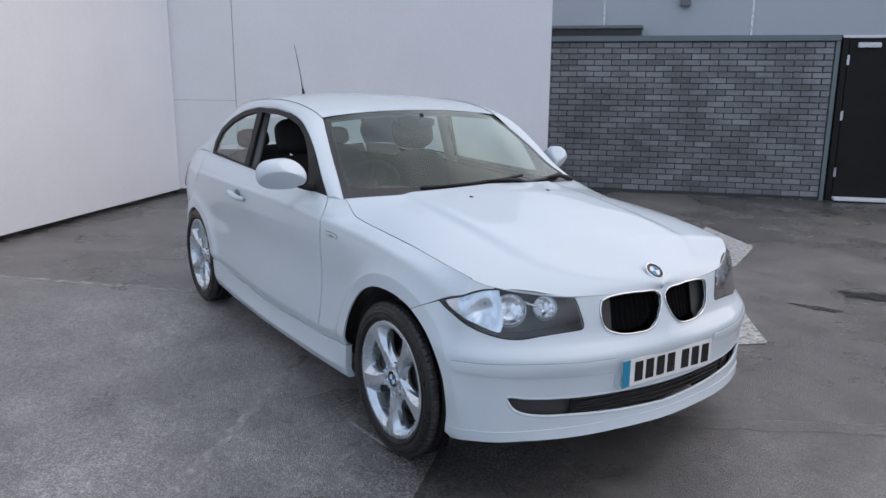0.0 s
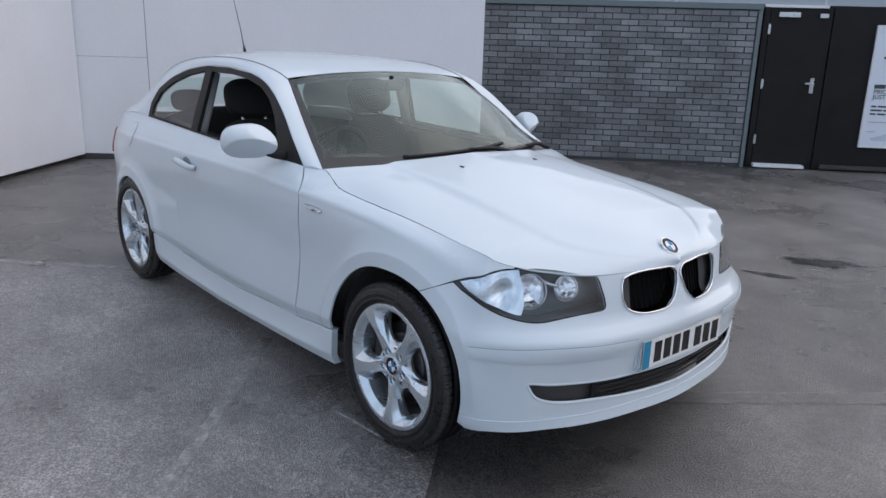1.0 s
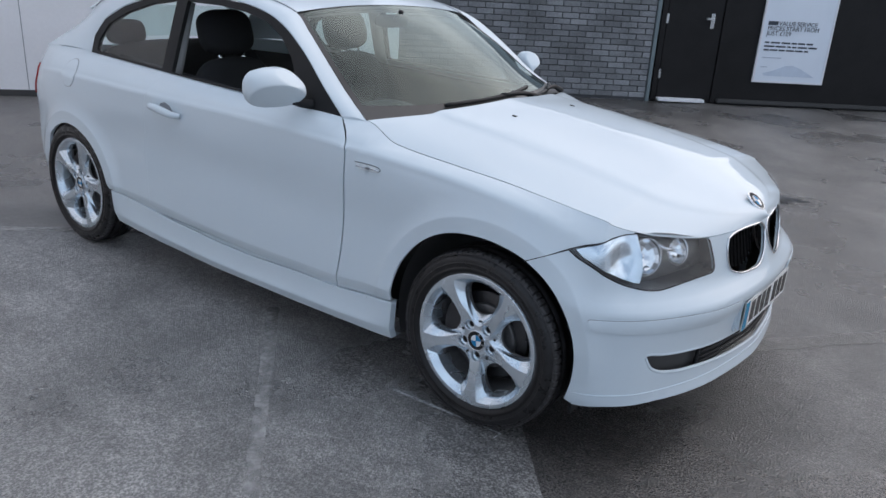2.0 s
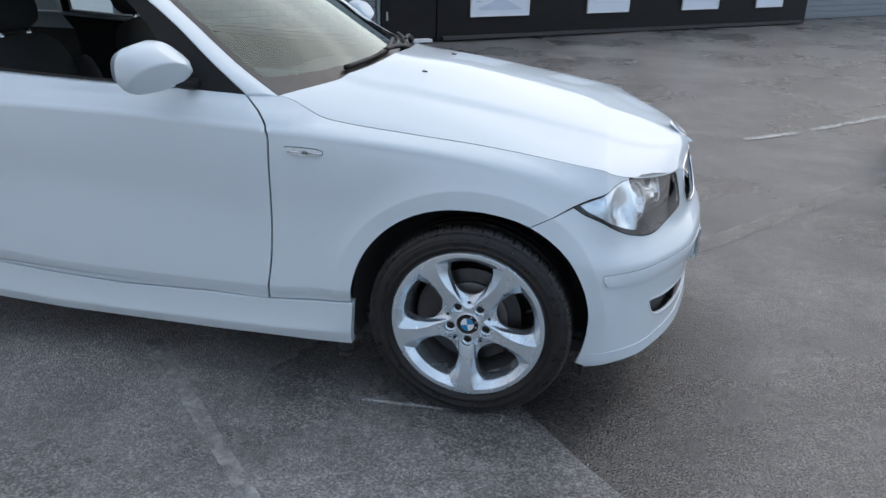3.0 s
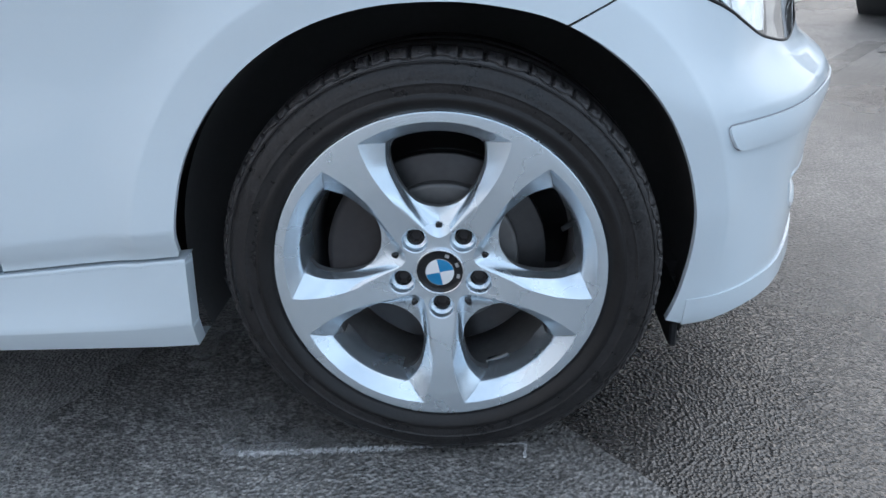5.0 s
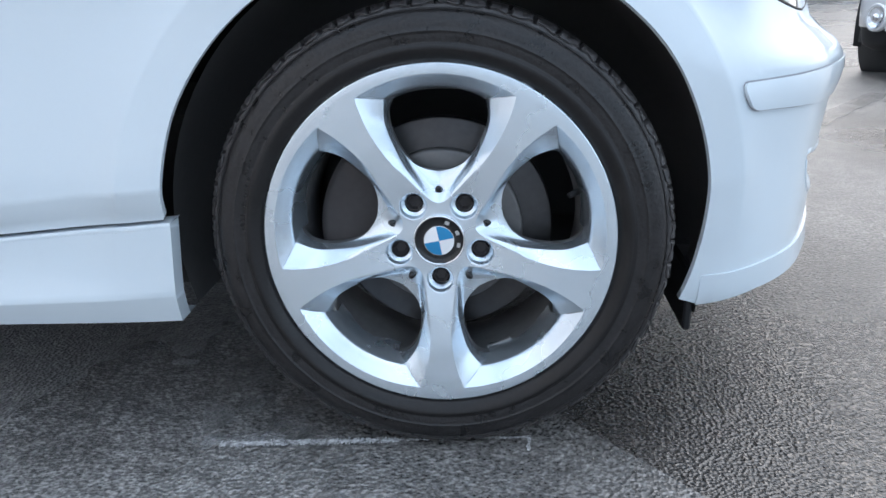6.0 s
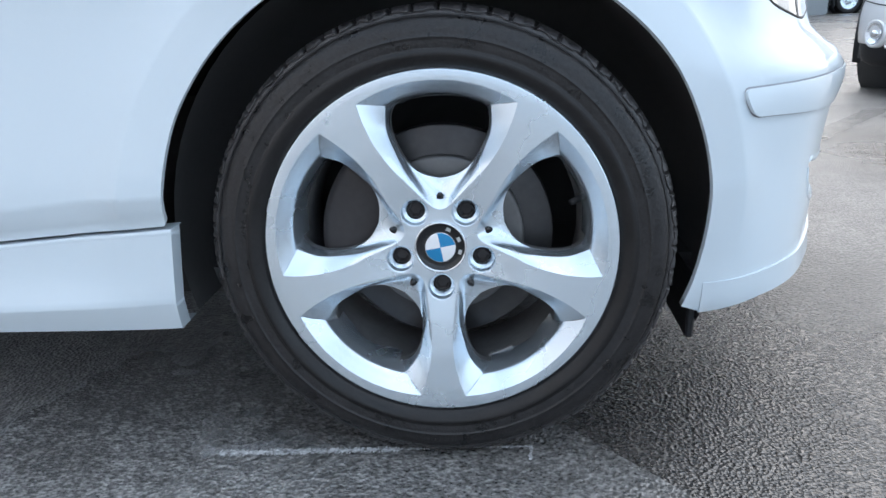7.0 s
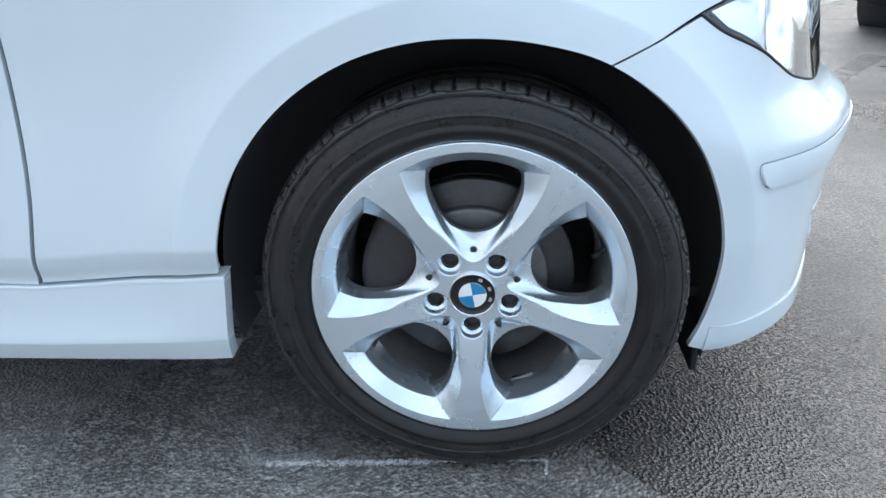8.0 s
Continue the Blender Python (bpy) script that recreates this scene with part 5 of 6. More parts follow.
LIP_Y, GROW = -.860, Matrix.Scale(1.008, 4)
wheel = build_wheel(3)
wheel.parent = car
wheel.matrix_basis = pose(HUB_F[0], LIP_Y, .3205) @ GROW
for m in (pose(HUB_R[0], LIP_Y + .006, .3205, 0, 50, 0), pose(HUB_F[0], -LIP_Y, .345, 0, 0, 180), pose(HUB_R[0], -LIP_Y - .006, .345, 0, 20, 180)):
    copy_thing(wheel, m)


# ---- car details: lamps, grille, plate ----
def lens_outline(grow=0.0):
    pts = LAMP_LOW + LAMP_TOP
    c = np.mean(pts, 0)
    return [tuple(c + (np.array(p) - c) * (1 + grow)) for p in pts]


def disc_at(name, center, normal, rings_, material, parent, label="", n=40, mats=None, face_mat=None, smooth=True):
    """A turned disc: rings_ are (along the normal, radius)."""
    v, f = lathe(rings_, n, "z")
    q = Vector(normal).to_track_quat("Z", "Y").to_matrix().to_4x4()
    m = Matrix.Translation(center) @ q
    return mesh_ob(name, [m @ Vector(p) for p in v], f, material, parent, label, smooth=smooth, mats=mats, face_mats=face_mat)


IND = [(.338, .734), (.364, .713), (.412, .693), (.47, .670), (.53, .647), (.575, .635), (.602, .632), (.612, .655), (.615, .685), (.610, .72), (.602, .75), (.590, .782), (.52, .779), (.467, .770), (.41, .757), (.37, .746)]


def indicator_fn(s, z):
    """A bowl, shallow at the tip, with a deeper rounded pocket for the bulb."""
    k = .010 + .020 * np.exp(-((s - .525) / .05) ** 2 - ((z - .705) / .045) ** 2) + .010 * np.clip((s - .36) / .2, 0, 1)
    return shell(s, z) + k[..., None] * np.array([-.78, .62, 0])


for sd in (1, -1):
    lamp = panel("headlight", lens_outline(-.012), lambda s, z: shell(s, z) + np.array([-.062, .045, 0]), BEZEL, car, "clear headlight with a dark bezel and two round reflectors", step=.03, side=sd, rim=False, face=(1, -.8, .2))
    # dark walls of the bowl
    lp = dense(lens_outline(-.004), .02)
    a = shell(np.array([p[0] for p in lp]), np.array([p[1] for p in lp]), -.003)
    b = a + np.array([-.065, .047, 0])
    n = len(lp)
    mesh_ob("bowl", np.vstack([a, b]) * (1, sd, 1), [(i, (i + 1) % n, n + (i + 1) % n, n + i)[::sd] for i in range(n)], BEZEL, lamp)
    panel("indicator", IND, indicator_fn, INDICATOR, lamp, "bright silver indicator reflector", step=.012, side=sd, thick=.006, face=(1, -.8, .2))
    centres = []
    for s_c, z_c, r_c, tn in ((.645, .703, .060, .52), (.789, .709, .045, .36)):
        c = (shell(np.array([s_c]), np.array([z_c]))[0] + (-.046, .031, 0)) * (1, sd, 1)
        centres.append(Vector(c))
        nrm = (1, -tn * sd, .22)
        disc_at("reflector", c, (1, -tn * sd, .50), [(-.020, .0001), (-.018, r_c * .30), (-.013, r_c * .58), (-.004, r_c * .82), (.008, r_c * .97)], REFLECTOR, lamp, "bright faceted round reflector", n=13, smooth=False)
        disc_at("lamp_ring", c, nrm, [(.010, r_c * .985), (.015, r_c * .99), (.0165, r_c * 1.02), (.014, r_c * 1.05), (.0, r_c * 1.06)], CHROME, lamp, "thin chrome ring")
        disc_at("bulb_cap", c, nrm, [(.004, .0001), (.002, r_c * .13), (-.006, r_c * .17), (-.032, r_c * .17)], REFLECTOR, lamp)
    a, b = centres
    v, f = tube([a + Vector((.006, -.052 * sd * -1, .044)), (a + b) / 2 + Vector((.010, 0, .022)), b + Vector((.008, -.036 * sd, .012))], [.006, .007, .005], 8)
    mesh_ob("reflector_link", v, f, CHROME, lamp, "chrome link between the reflectors")
    ln = panel("lens", lens_outline(0), lambda s, z: shell(s, z, .001), LENS, lamp, "clear plastic lens", step=.025, side=sd, thick=.004, face=(1, -.8, .2), rim=False)
    ln.visible_shadow = False


def on_shell_tube(name, pts, out, radius, material, parent, label="", sd=1, closed=True, n=8):
    p = catmull(pts + ([pts[0]] if closed else []), 90)
    P = shell(p[:, 0], p[:, 1], out) * (1, sd, 1)
    v, f = tube(P, radius, n, not closed)
    return mesh_ob(name, v, f, material, parent, label)


for sd in (1, -1):
    on_shell_tube("lamp_seal", [(s, z - .0015) for s, z in LAMP_LOW], -.001, .0026, TRIM, car, "black seal below the headlight", sd, False, 6)
    on_shell_tube("intake_surround", [(S_FRONT, .3785), (1.12, .3835), (.85, .3935), (.70, .400), (.652, .407), (.629, .404), (.636, .386), (.659, .354), (.70, .334), (.77, .322), (.90, .315), (1.12, .300), (S_FRONT, .293)], -.0048, .0066, PAINT, car, "white rounded edge of the air intake", sd, False, 10)
    gr = panel("grille", [(s, z) for s, z in KIDNEY], lambda s, z: shell(s, z, -.05), GRILLE, car, "black kidney grille in a chrome ring", step=.04, side=sd, rim=False, face=(1, -.3, 0))
    on_shell_tube("chrome_ring", [tuple(np.array(p) * .985 + np.array((1.19, .67)) * .015) for p in KIDNEY], .002, .0042, CHROME, gr, "chrome ring", sd)
    for k in range(11):
        s_k = 1.051 + k * .0262
        zs = [z for z in np.linspace(.592, .758, 40) if inside(KIDNEY, [(s_k, z)])[0]]
        if zs:
            z_ = np.linspace(zs[0], zs[-1], 6)
            P = shell(np.full(6, s_k), z_, -.040) * (1, sd, 1)
            v, f = tube(P, .0032, 6)
            mesh_ob("slat", v, f, GRILLE, gr)

# rounded ends of the air intake, its backing and bars
panel("air_intake", [(.59, .43), (S_FRONT, .40), (S_FRONT, .28), (.59, .30)], lambda s, z: shell(s, z, -.06), GAP, car, "black lower air intake", step=.06, both=True, rim=False, face=(1, -.3, 0))
for z0, r in ((.352, .006), (.330, .005), (.312, .004)):
    pts = [(s, z0 + .012 * (S_FRONT - s)) for s in np.linspace(.90, 2 * S_FRONT - .90, 24)]
    P = np.array([shell(np.array([s if s <= S_FRONT else 2 * S_FRONT - s]), np.array([z]), -.018)[0] * (1, 1 if s <= S_FRONT else -1, 1) for s, z in [(s, z0 + .012 * abs(S_FRONT - s)) for s, _ in pts]])
    v, f = tube(P, r, 8)
    mesh_ob("intake_bar", v, f, TRIM, car, "black bar across the intake")
for sd in (1, -1):
    P = shell(np.full(5, .895), np.linspace(.312, .392, 5), -.016) * (1, sd, 1)
    v, f = tube(P, .007, 6)
    mesh_ob("intake_bar", v, f, TRIM, car, "black bar across the intake")
    panel("moulding_gap", [(.4195, .5332), (.6, .5368), (.8, .5378), (1.058, .5308), (1.0765, .4682), (.8, .4792), (.6, .4852), (.47, .4908), (.4415, .4914), (.4325, .4936), (.4255, .4990), (.4175, .5115), (.4132, .5215), (.4126, .5285), (.4145, .5320)], lambda s, z: shell(s, z, .0008), SEAM, car, step=.03, side=sd, rim=False, face=(1, -.6, .2))
    panel("bumper_moulding", [(.4203, .5315), (.6, .535), (.8, .536), (1.057, .529), (1.075, .470), (.8, .481), (.6, .487), (.47, .4926), (.442, .4932), (.434, .4952), (.4272, .5000), (.4195, .5122), (.4150, .522), (.4145, .5275), (.4162, .5304)], lambda s, z: shell(s, z, .003 + .004 * np.sin(np.clip((z - .475) / .065, 0, 1) * np.pi)), PAINT, car, "white bumper moulding", step=.02, side=sd, thick=.006, face=(1, -.6, .2))
panel("bumper_lip", [(.386, .208), (.386, .258), (.5, .264), (.75, .268), (S_FRONT, .268), (S_FRONT, .229), (.96, .229), (.7, .231), (.5, .223)], lambda s, z: shell(s, z, .0012 + .0025 * np.clip((s - .39) / .1, 0, 1) + .006 * np.clip((s - .45) / .3, 0, 1) * np.clip((.26 - z) / .04, 0, 1)), PAINT, car, "white front lip", step=.02, both=True, thick=.02, face=(1, -.6, .1))
# plate on its pedestal
box("plate_pedestal", (.661, -.268, .396), (.715, .268, .524), PAINT, car, "white plate pedestal", .012)
plate = box("number_plate", (.7225, -.26, .405), (.7265, .26, .516), PLATE, car, "white number plate with a blue band and dark bars", .002)
box("plate_band", (.7262, -.259, .407), (.7278, -.218, .514), BAND, plate, "blue band", .0005)
xc = -.192
for ch in "xxxx xxx":
    if ch == " ":
        xc += .033 - .011
        continue
    box("print_bar", (.7262, xc, .421), (.7282, xc + .044, .500), BLACK, plate, "", .0005)
    xc += .061
# roundels on the bonnet
bc = np.array([.618, 0, .8075])
badge_n = (.62, 0, .78)
v, f = lathe([(.007, .0001), (.006, .0225), (.0065, .023), (.006, .036), (.007, .0365), (.007, .040), (.0, .042)], 48, "z")
fm = []
for i in range(48):
    qd = int(((i + .5) / 48 * 4) % 4)
    fm += [qd % 2, 3, 2, 3, 3, 3]
mq = Matrix.Translation(bc) @ Vector(badge_n).to_track_quat("Z", "Y").to_matrix().to_4x4()
mesh_ob("badge", [mq @ Vector(p) for p in v], f, None, car, "round badge with blue and white quarters", mats=[BLUE, WHITE, BLACK, CHROME], face_mats=fm)
for sd in (1, -1):
    bm = bmesh.new()
    add_box(bm, (-.013, -.011, -.004), (.013, .011, .009), .004, 2, pose(-.303, -.236 * sd, .9915, 0, 9, 0))
    part("washer_nozzle", bm, TRIM, car, "black washer nozzle")

# side repeaters, handles, fuel flap
REPEATER = [(-.577, .8515), (-.545, .8530), (-.50, .8525), (-.465, .8505), (-.4495, .8455), (-.447, .8395), (-.4535, .8325), (-.478, .8280), (-.505, .8262), (-.532, .8260), (-.550, .8300), (-.566, .8415)]
REPEATER = [(-.507 + (x + .507) * .93, .8385 + (z - .8385) * .88) for x, z in REPEATER]
REPEATER = [tuple(p) for p in catmull([(x, z, 0) for x, z in REPEATER + REPEATER[:1]], 49)[:-1, :2]]
for sd in (1, -1):
    panel("side_repeater", REPEATER, lambda s, z: shell(s, z, .006), AMBER, car, "clear side repeater lamp", step=.012, side=sd, thick=.008)
    panel("repeater_rim", [(-.507 + (x + .507) * 1.045, .8385 + (z - .8385) * 1.14) for x, z in REPEATER], lambda s, z: shell(s, z, .0012), DISC, car, step=.02, side=sd, rim=False)
    hp = np.array([(-1.868, .860), (-1.835, .868), (-1.785, .868), (-1.72, .860), (-1.67, .852), (-1.645, .847)])
    P = shell(hp[:, 0], hp[:, 1], 0) + np.array([(0, -.004, 0), (0, -.03, 0), (0, -.038, 0), (0, -.038, 0), (0, -.03, 0), (0, -.006, 0)])
    P = catmull(P, 30) * (1, sd, 1)
    v, f = tube(P, [.013 + .005 * math.sin(math.pi * i / 29) for i in range(30)], 12)
    mesh_ob("door_handle", v, f, PAINT, car, "white door handle")
    # flat grey patch: shade of the handle's hollow put into colour, nothing is dished
    panel("handle_recess", [(-1.81, .862), (-1.80, .884), (-1.765, .893), (-1.73, .884), (-1.705, .862), (-1.725, .842), (-1.765, .834), (-1.795, .844)], lambda s, z: shell(s, z, .0015), SEAM, car, step=.015, side=sd, rim=False)
fl = [(-2.66 + .075 * math.cos(a), .912 + .068 * math.sin(a)) for a in np.linspace(0, 2 * math.pi, 32, endpoint=False)]
panel("fuel_flap_gap", [(-2.66 + .078 * math.cos(a), .912 + .071 * math.sin(a)) for a in np.linspace(0, 2 * math.pi, 32, endpoint=False)], lambda s, z: shell(s, z, .0008), SEAM, car, step=.03, rim=False)
panel("fuel_flap", fl, lambda s, z: shell(s, z, .002), PAINT, car, "round white fuel flap", step=.025, thick=.003)

# mirrors
def sgn_pow(x, p):
    return math.copysign(abs(x) ** p, x)


SLOPES = [(Vector((.62, .27, .735)).normalized(), .081), (Vector((.86, .42, .28)).normalized(), .112), (Vector((-.35, -.12, .93)).normalized(), .070)]
for sd in (1, -1):
    arm_v, arm_f = tube(catmull([(-.915, -.755, .998), (-.93, -.80, 1.005), (-.945, -.84, 1.02)], 8) * (1, sd, 1), [.022, .019, .018, .018, .018, .018, .018, .018], 10)
    mir = mesh_ob("mirror", arm_v, arm_f, TRIM, car, "white door mirror on a black arm")
    MV = []
    nu, nv_ = 72, 49
    beak, cut = Vector((.74, .62, -.22)).normalized(), Vector((.72, -.15, -.67)).normalized()
    for i in range(nu):
        t = 2 * math.pi * i / nu
        for j in range(nv_):
            p = -math.pi / 2 + math.pi * j / (nv_ - 1)
            n_ = Vector((sgn_pow(math.cos(p), .8) * sgn_pow(math.cos(t), .9), sgn_pow(math.cos(p), .8) * sgn_pow(math.sin(t), .9), sgn_pow(math.sin(p), .85)))
            q = Vector((n_.x * (.090 if n_.x > 0 else .05), n_.y * .112, n_.z * .077))
            q *= 1 + .34 * max(0, n_.normalized().dot(beak)) ** 4
            # flat slopes: over the front, at the tip and below it
            for cn, off in SLOPES:
                over = q.dot(cn) - off
                if over > 0:
                    q -= cn * over * .86
            # a flat fold below the front edge
            over = q.dot(cut) - .0555
            if over > 0:
                q -= cut * over * .92
            MV.append(tuple(q))
    R = Matrix.Rotation(-.12, 3, "Z")
    MV = [R @ Vector(v) for v in MV]
    wide, y_m, mx = (1, -.922, .980) if sd > 0 else (.62, -.848, .953)
    MV = [(v.x - mx, (v.y * wide + y_m) * sd, v.z + 1.070) for v in MV]
    MF = [(i * nv_ + j, ((i + 1) % nu) * nv_ + j, ((i + 1) % nu) * nv_ + j + 1, i * nv_ + j + 1)[::sd] for i in range(nu) for j in range(nv_ - 1)]
    mesh_ob("mirror_housing", MV, MF, PAINT, mir, "white mirror housing")
    gl = [R @ Vector((-.051, .085 * sgn_pow(math.cos(a), .7), .052 * sgn_pow(math.sin(a), .7))) for a in np.linspace(0, 2 * math.pi, 40, endpoint=False)]
    mesh_ob("mirror_glass", [(v.x - mx, (v.y * wide + y_m) * sd, v.z + 1.070) for v in gl], [tuple(range(40))[::sd]], CHROME, mir, "mirror glass", smooth=False)

# side windows
def tumble(x, z, out=0.0):
    x, z = np.asarray(x, float), np.asarray(z, float)
    y = -.775 + (z - .982) * .28 - out
    return np.stack([x, y, z], -1)


FR2 = [(x, z) for x, _, z in FRAME_O]
belt = [(-2.2, 1.013), (-1.9, 1.003), (-1.53, .993), (-1.3, .989), (-.95, .984)]
DOOR_HOLE = [(-.99, .994), (-1.03, 1.085), (-1.09, 1.165), (-1.17, 1.235), (-1.27, 1.282), (-1.42, 1.312), (-1.62, 1.328), (-1.84, 1.328), (-1.855, 1.15), (-1.862, 1.010), (-1.53, 1.002), (-1.3, .997)]
QUARTER = [(-1.94, 1.016), (-1.93, 1.17), (-1.92, 1.326), (-2.12, 1.295), (-2.31, 1.242), (-2.455, 1.173), (-2.515, 1.095), (-2.52, 1.038), (-2.2, 1.024)]
for sd in (1, -1):
    panel("window_frame", FR2 + belt, lambda x, z: tumble(x, z, -.006), TRIM, car, "black window surround", holes=[DOOR_HOLE, QUARTER], step=.03, side=sd, thick=.02, face=(0, -1, .3))
    qg = panel("side_window", QUARTER, lambda x, z: tumble(x, z, -.012), TINT, car, "tinted rear side window", step=.08, side=sd, rim=False, face=(0, -1, .3))
    qg.visible_shadow = False
    if sd < 0:
        dg = panel("side_window", DOOR_HOLE, lambda x, z: tumble(x, z, -.012), TINT, car, "tinted door window", step=.08, side=sd, rim=False, face=(0, -1, .3))
        dg.visible_shadow = False
    # inner pillar trim and belt strip
    v, f = tube([tuple(tumble(-1.90, z, -.05) * (1, sd, 1)) for z in np.linspace(.98, 1.32, 6)], .035, 8)
    mesh_ob("pillar_trim", v, f, LINING, car, "grey pillar trim")
    panel("door_card", [(-.72, .93), (-1.0, .955), (-1.83, .99), (-2.5, 1.02), (-2.5, .5), (-1.83, .36), (-.66, .36)], lambda s, z: shell(s, z, 0) + np.array([0, .115, 0]), CLOTH, car, "dark door lining", step=.12, side=sd, rim=False, face=(0, 1, 0))

# rear: tailgate, window, bumper, lamps
panel("tailgate", [(-3.20, .60)] + along_top(-3.19, -4.055, 20) + [(-4.055, .60)], flank, PAINT, car, "white tailgate", step=.05, both=True, face=(-1, -.3, .2))
panel("rear_bumper", [(-2.9, .575), (-2.96, .64), (-3.06, .69), (-3.18, .72), (-3.21, .592), (-4.055, .592), (-4.055, .24), (-3.2, .235), (-3.02, .24), (-2.97, .30), (-2.955, .45)], flank, PAINT, car, "white rear bumper", step=.05, both=True, face=(-1, -.5, .1))
for sd in (1, -1):
    panel("rear_light", [(-3.175, .735), (-3.17, .90), (-3.30, .90), (-3.52, .86), (-3.52, .75), (-3.3, .735)], lambda s, z: shell(s, z, .008), RED, car, "red rear light", step=.04, side=sd, thick=.01, face=(-1, -.6, .1))
tail = np.array([p for p in re_ if p[0] < -2.86])
q = np.linspace(-1, 1, 25)
TV2 = np.array([(x - .11 * (1 - t * t), y * -t * 1.0, z + .05 * (1 - t * t) * (1.25 - z) * 2) for x, y, z in tail for t in q])
rg = mesh_ob("rear_window", TV2, grid_faces(len(tail), 25), TINT, car, "tinted rear window")
rg.visible_shadow = False
mesh_ob("rear_spoiler", *(lambda P: (np.vstack([P + (0, 0, .012), P - (0, 0, .012), (P - (.0, 0, 0)) + (-.14, 0, -.01)]), grid_faces(3, len(P)) + [(len(P) * 2 + i, len(P) * 2 + i + 1, i + 1, i) for i in range(len(P) - 1)]))(np.array([(-2.93 - .02 * (1 - t * t), .48 * t, 1.215 + .14 * (1 - abs(t) ** 2.2)) for t in np.linspace(-1, 1, 25)])), PAINT, car, "white roof spoiler")
v, f = tube([(-2.765, 0, 1.39), (-2.775, 0, 1.41), (-2.79, 0, 1.45)], [.02, .012, .006], 10)
an = mesh_ob("aerial_foot", v, f, TRIM, car, "black aerial foot")
v, f = tube([(-2.788, 0, 1.44), (-2.83, 0, 1.56), (-2.925, 0, 1.765)], [.004, .003, .0022], 6)
mesh_ob("aerial_rod", v, f, TRIM, an)

# scuttle and wipers
def on_screen(u, t, lift=.0):
    """A point of the windscreen: u from foot to head, t from -1 (driver's side) to 1."""
    i, j = u * 23, (t * -1 + 1) / 2 * 32
    i0, j0 = min(int(i), 22), min(int(j), 31)
    g4 = WV.reshape(24, 33, 3)[::, ::-1]
    a_, b_ = g4[i0, j0] * (1 - (j - j0)) + g4[i0, j0 + 1] * (j - j0), g4[i0 + 1, j0] * (1 - (j - j0)) + g4[i0 + 1, j0 + 1] * (j - j0)
    return (a_ + (b_ - a_) * (i - i0)) + np.array([.5, 0, .8]) * lift


border = np.array([on_screen(u_ * .105, t_, .0015) for t_ in np.linspace(-1, 1, 41) for u_ in (.0, .5, 1.0 + .35 * t_ ** 6)])
mesh_ob("screen_border", border, grid_faces(41, 3), BORDER, ws, "dark printed border along the foot of the glass")
for sd in (1, -1):
    side_b = np.array([on_screen(u_, sd * t_, .0015) for u_ in np.linspace(.0, 1, 40) for t_ in (1.0, .982, .965)])
    mesh_ob("screen_border", side_b, grid_faces(40, 3), BORDER, ws, "dark printed border along the edge of the glass")
sc = np.array([on_screen(.0, t, .0) for t in np.linspace(-.86, .86, 31)])
SCV = np.vstack([sc + (-.02, 0, .010), sc + (.07, 0, -.012), sc + (.10, 0, -.05)])
mesh_ob("scuttle", SCV, grid_faces(3, 31, True), TRIM, car, "black scuttle below the windscreen")
for path_, arm in (([(.075, -.50), (.085, -.2), (.10, .12), (.13, .42)], (.0, .50)), ([(.055, .30), (.06, .55), (.075, .76), (.10, .90)], (.0, .93))):
    P = catmull([on_screen(u, t, .016) for u, t in path_], 20)
    v, f = tube(P, .0095, 8)
    wp = mesh_ob("wiper", v, f, TRIM, car, "black windscreen wiper")
    mid = P[11]
    foot = on_screen(arm[0], arm[1], .02)
    v, f = tube(catmull([foot, (foot + mid) / 2 + (0, 0, .02), mid + (0, 0, .006)], 10), [.016, .015, .013, .012, .011, .010, .010, .009, .008, .008], 8)
    mesh_ob("wiper_arm", v, f, TRIM, wp)

# cabin
def cushion(name, lo, hi, material, parent, bevel, m=None, label=""):
    """A padded block with full, rounded edges."""
    c, h = [(p + q) / 2 for p, q in zip(lo, hi)], [(q - p) / 2 for p, q in zip(lo, hi)]
    e_ = min(.62, max(.16, 1.1 * bevel / min(h)))
    nu, nv_ = 40, 21
    V = []
    for i in range(nu):
        t = 2 * math.pi * i / nu
        for j in range(nv_):
            p = -math.pi / 2 + math.pi * j / (nv_ - 1)
            q = Vector((c[0] + h[0] * sgn_pow(math.cos(p), e_) * sgn_pow(math.cos(t), e_), c[1] + h[1] * sgn_pow(math.cos(p), e_) * sgn_pow(math.sin(t), e_), c[2] + h[2] * sgn_pow(math.sin(p), e_)))
            V.append(m @ q if m is not None else q)
    F = [(i * nv_ + j, ((i + 1) % nu) * nv_ + j, ((i + 1) % nu) * nv_ + j + 1, i * nv_ + j + 1) for i in range(nu) for j in range(nv_ - 1)]
    return mesh_ob(name, V, F, material, parent, label)


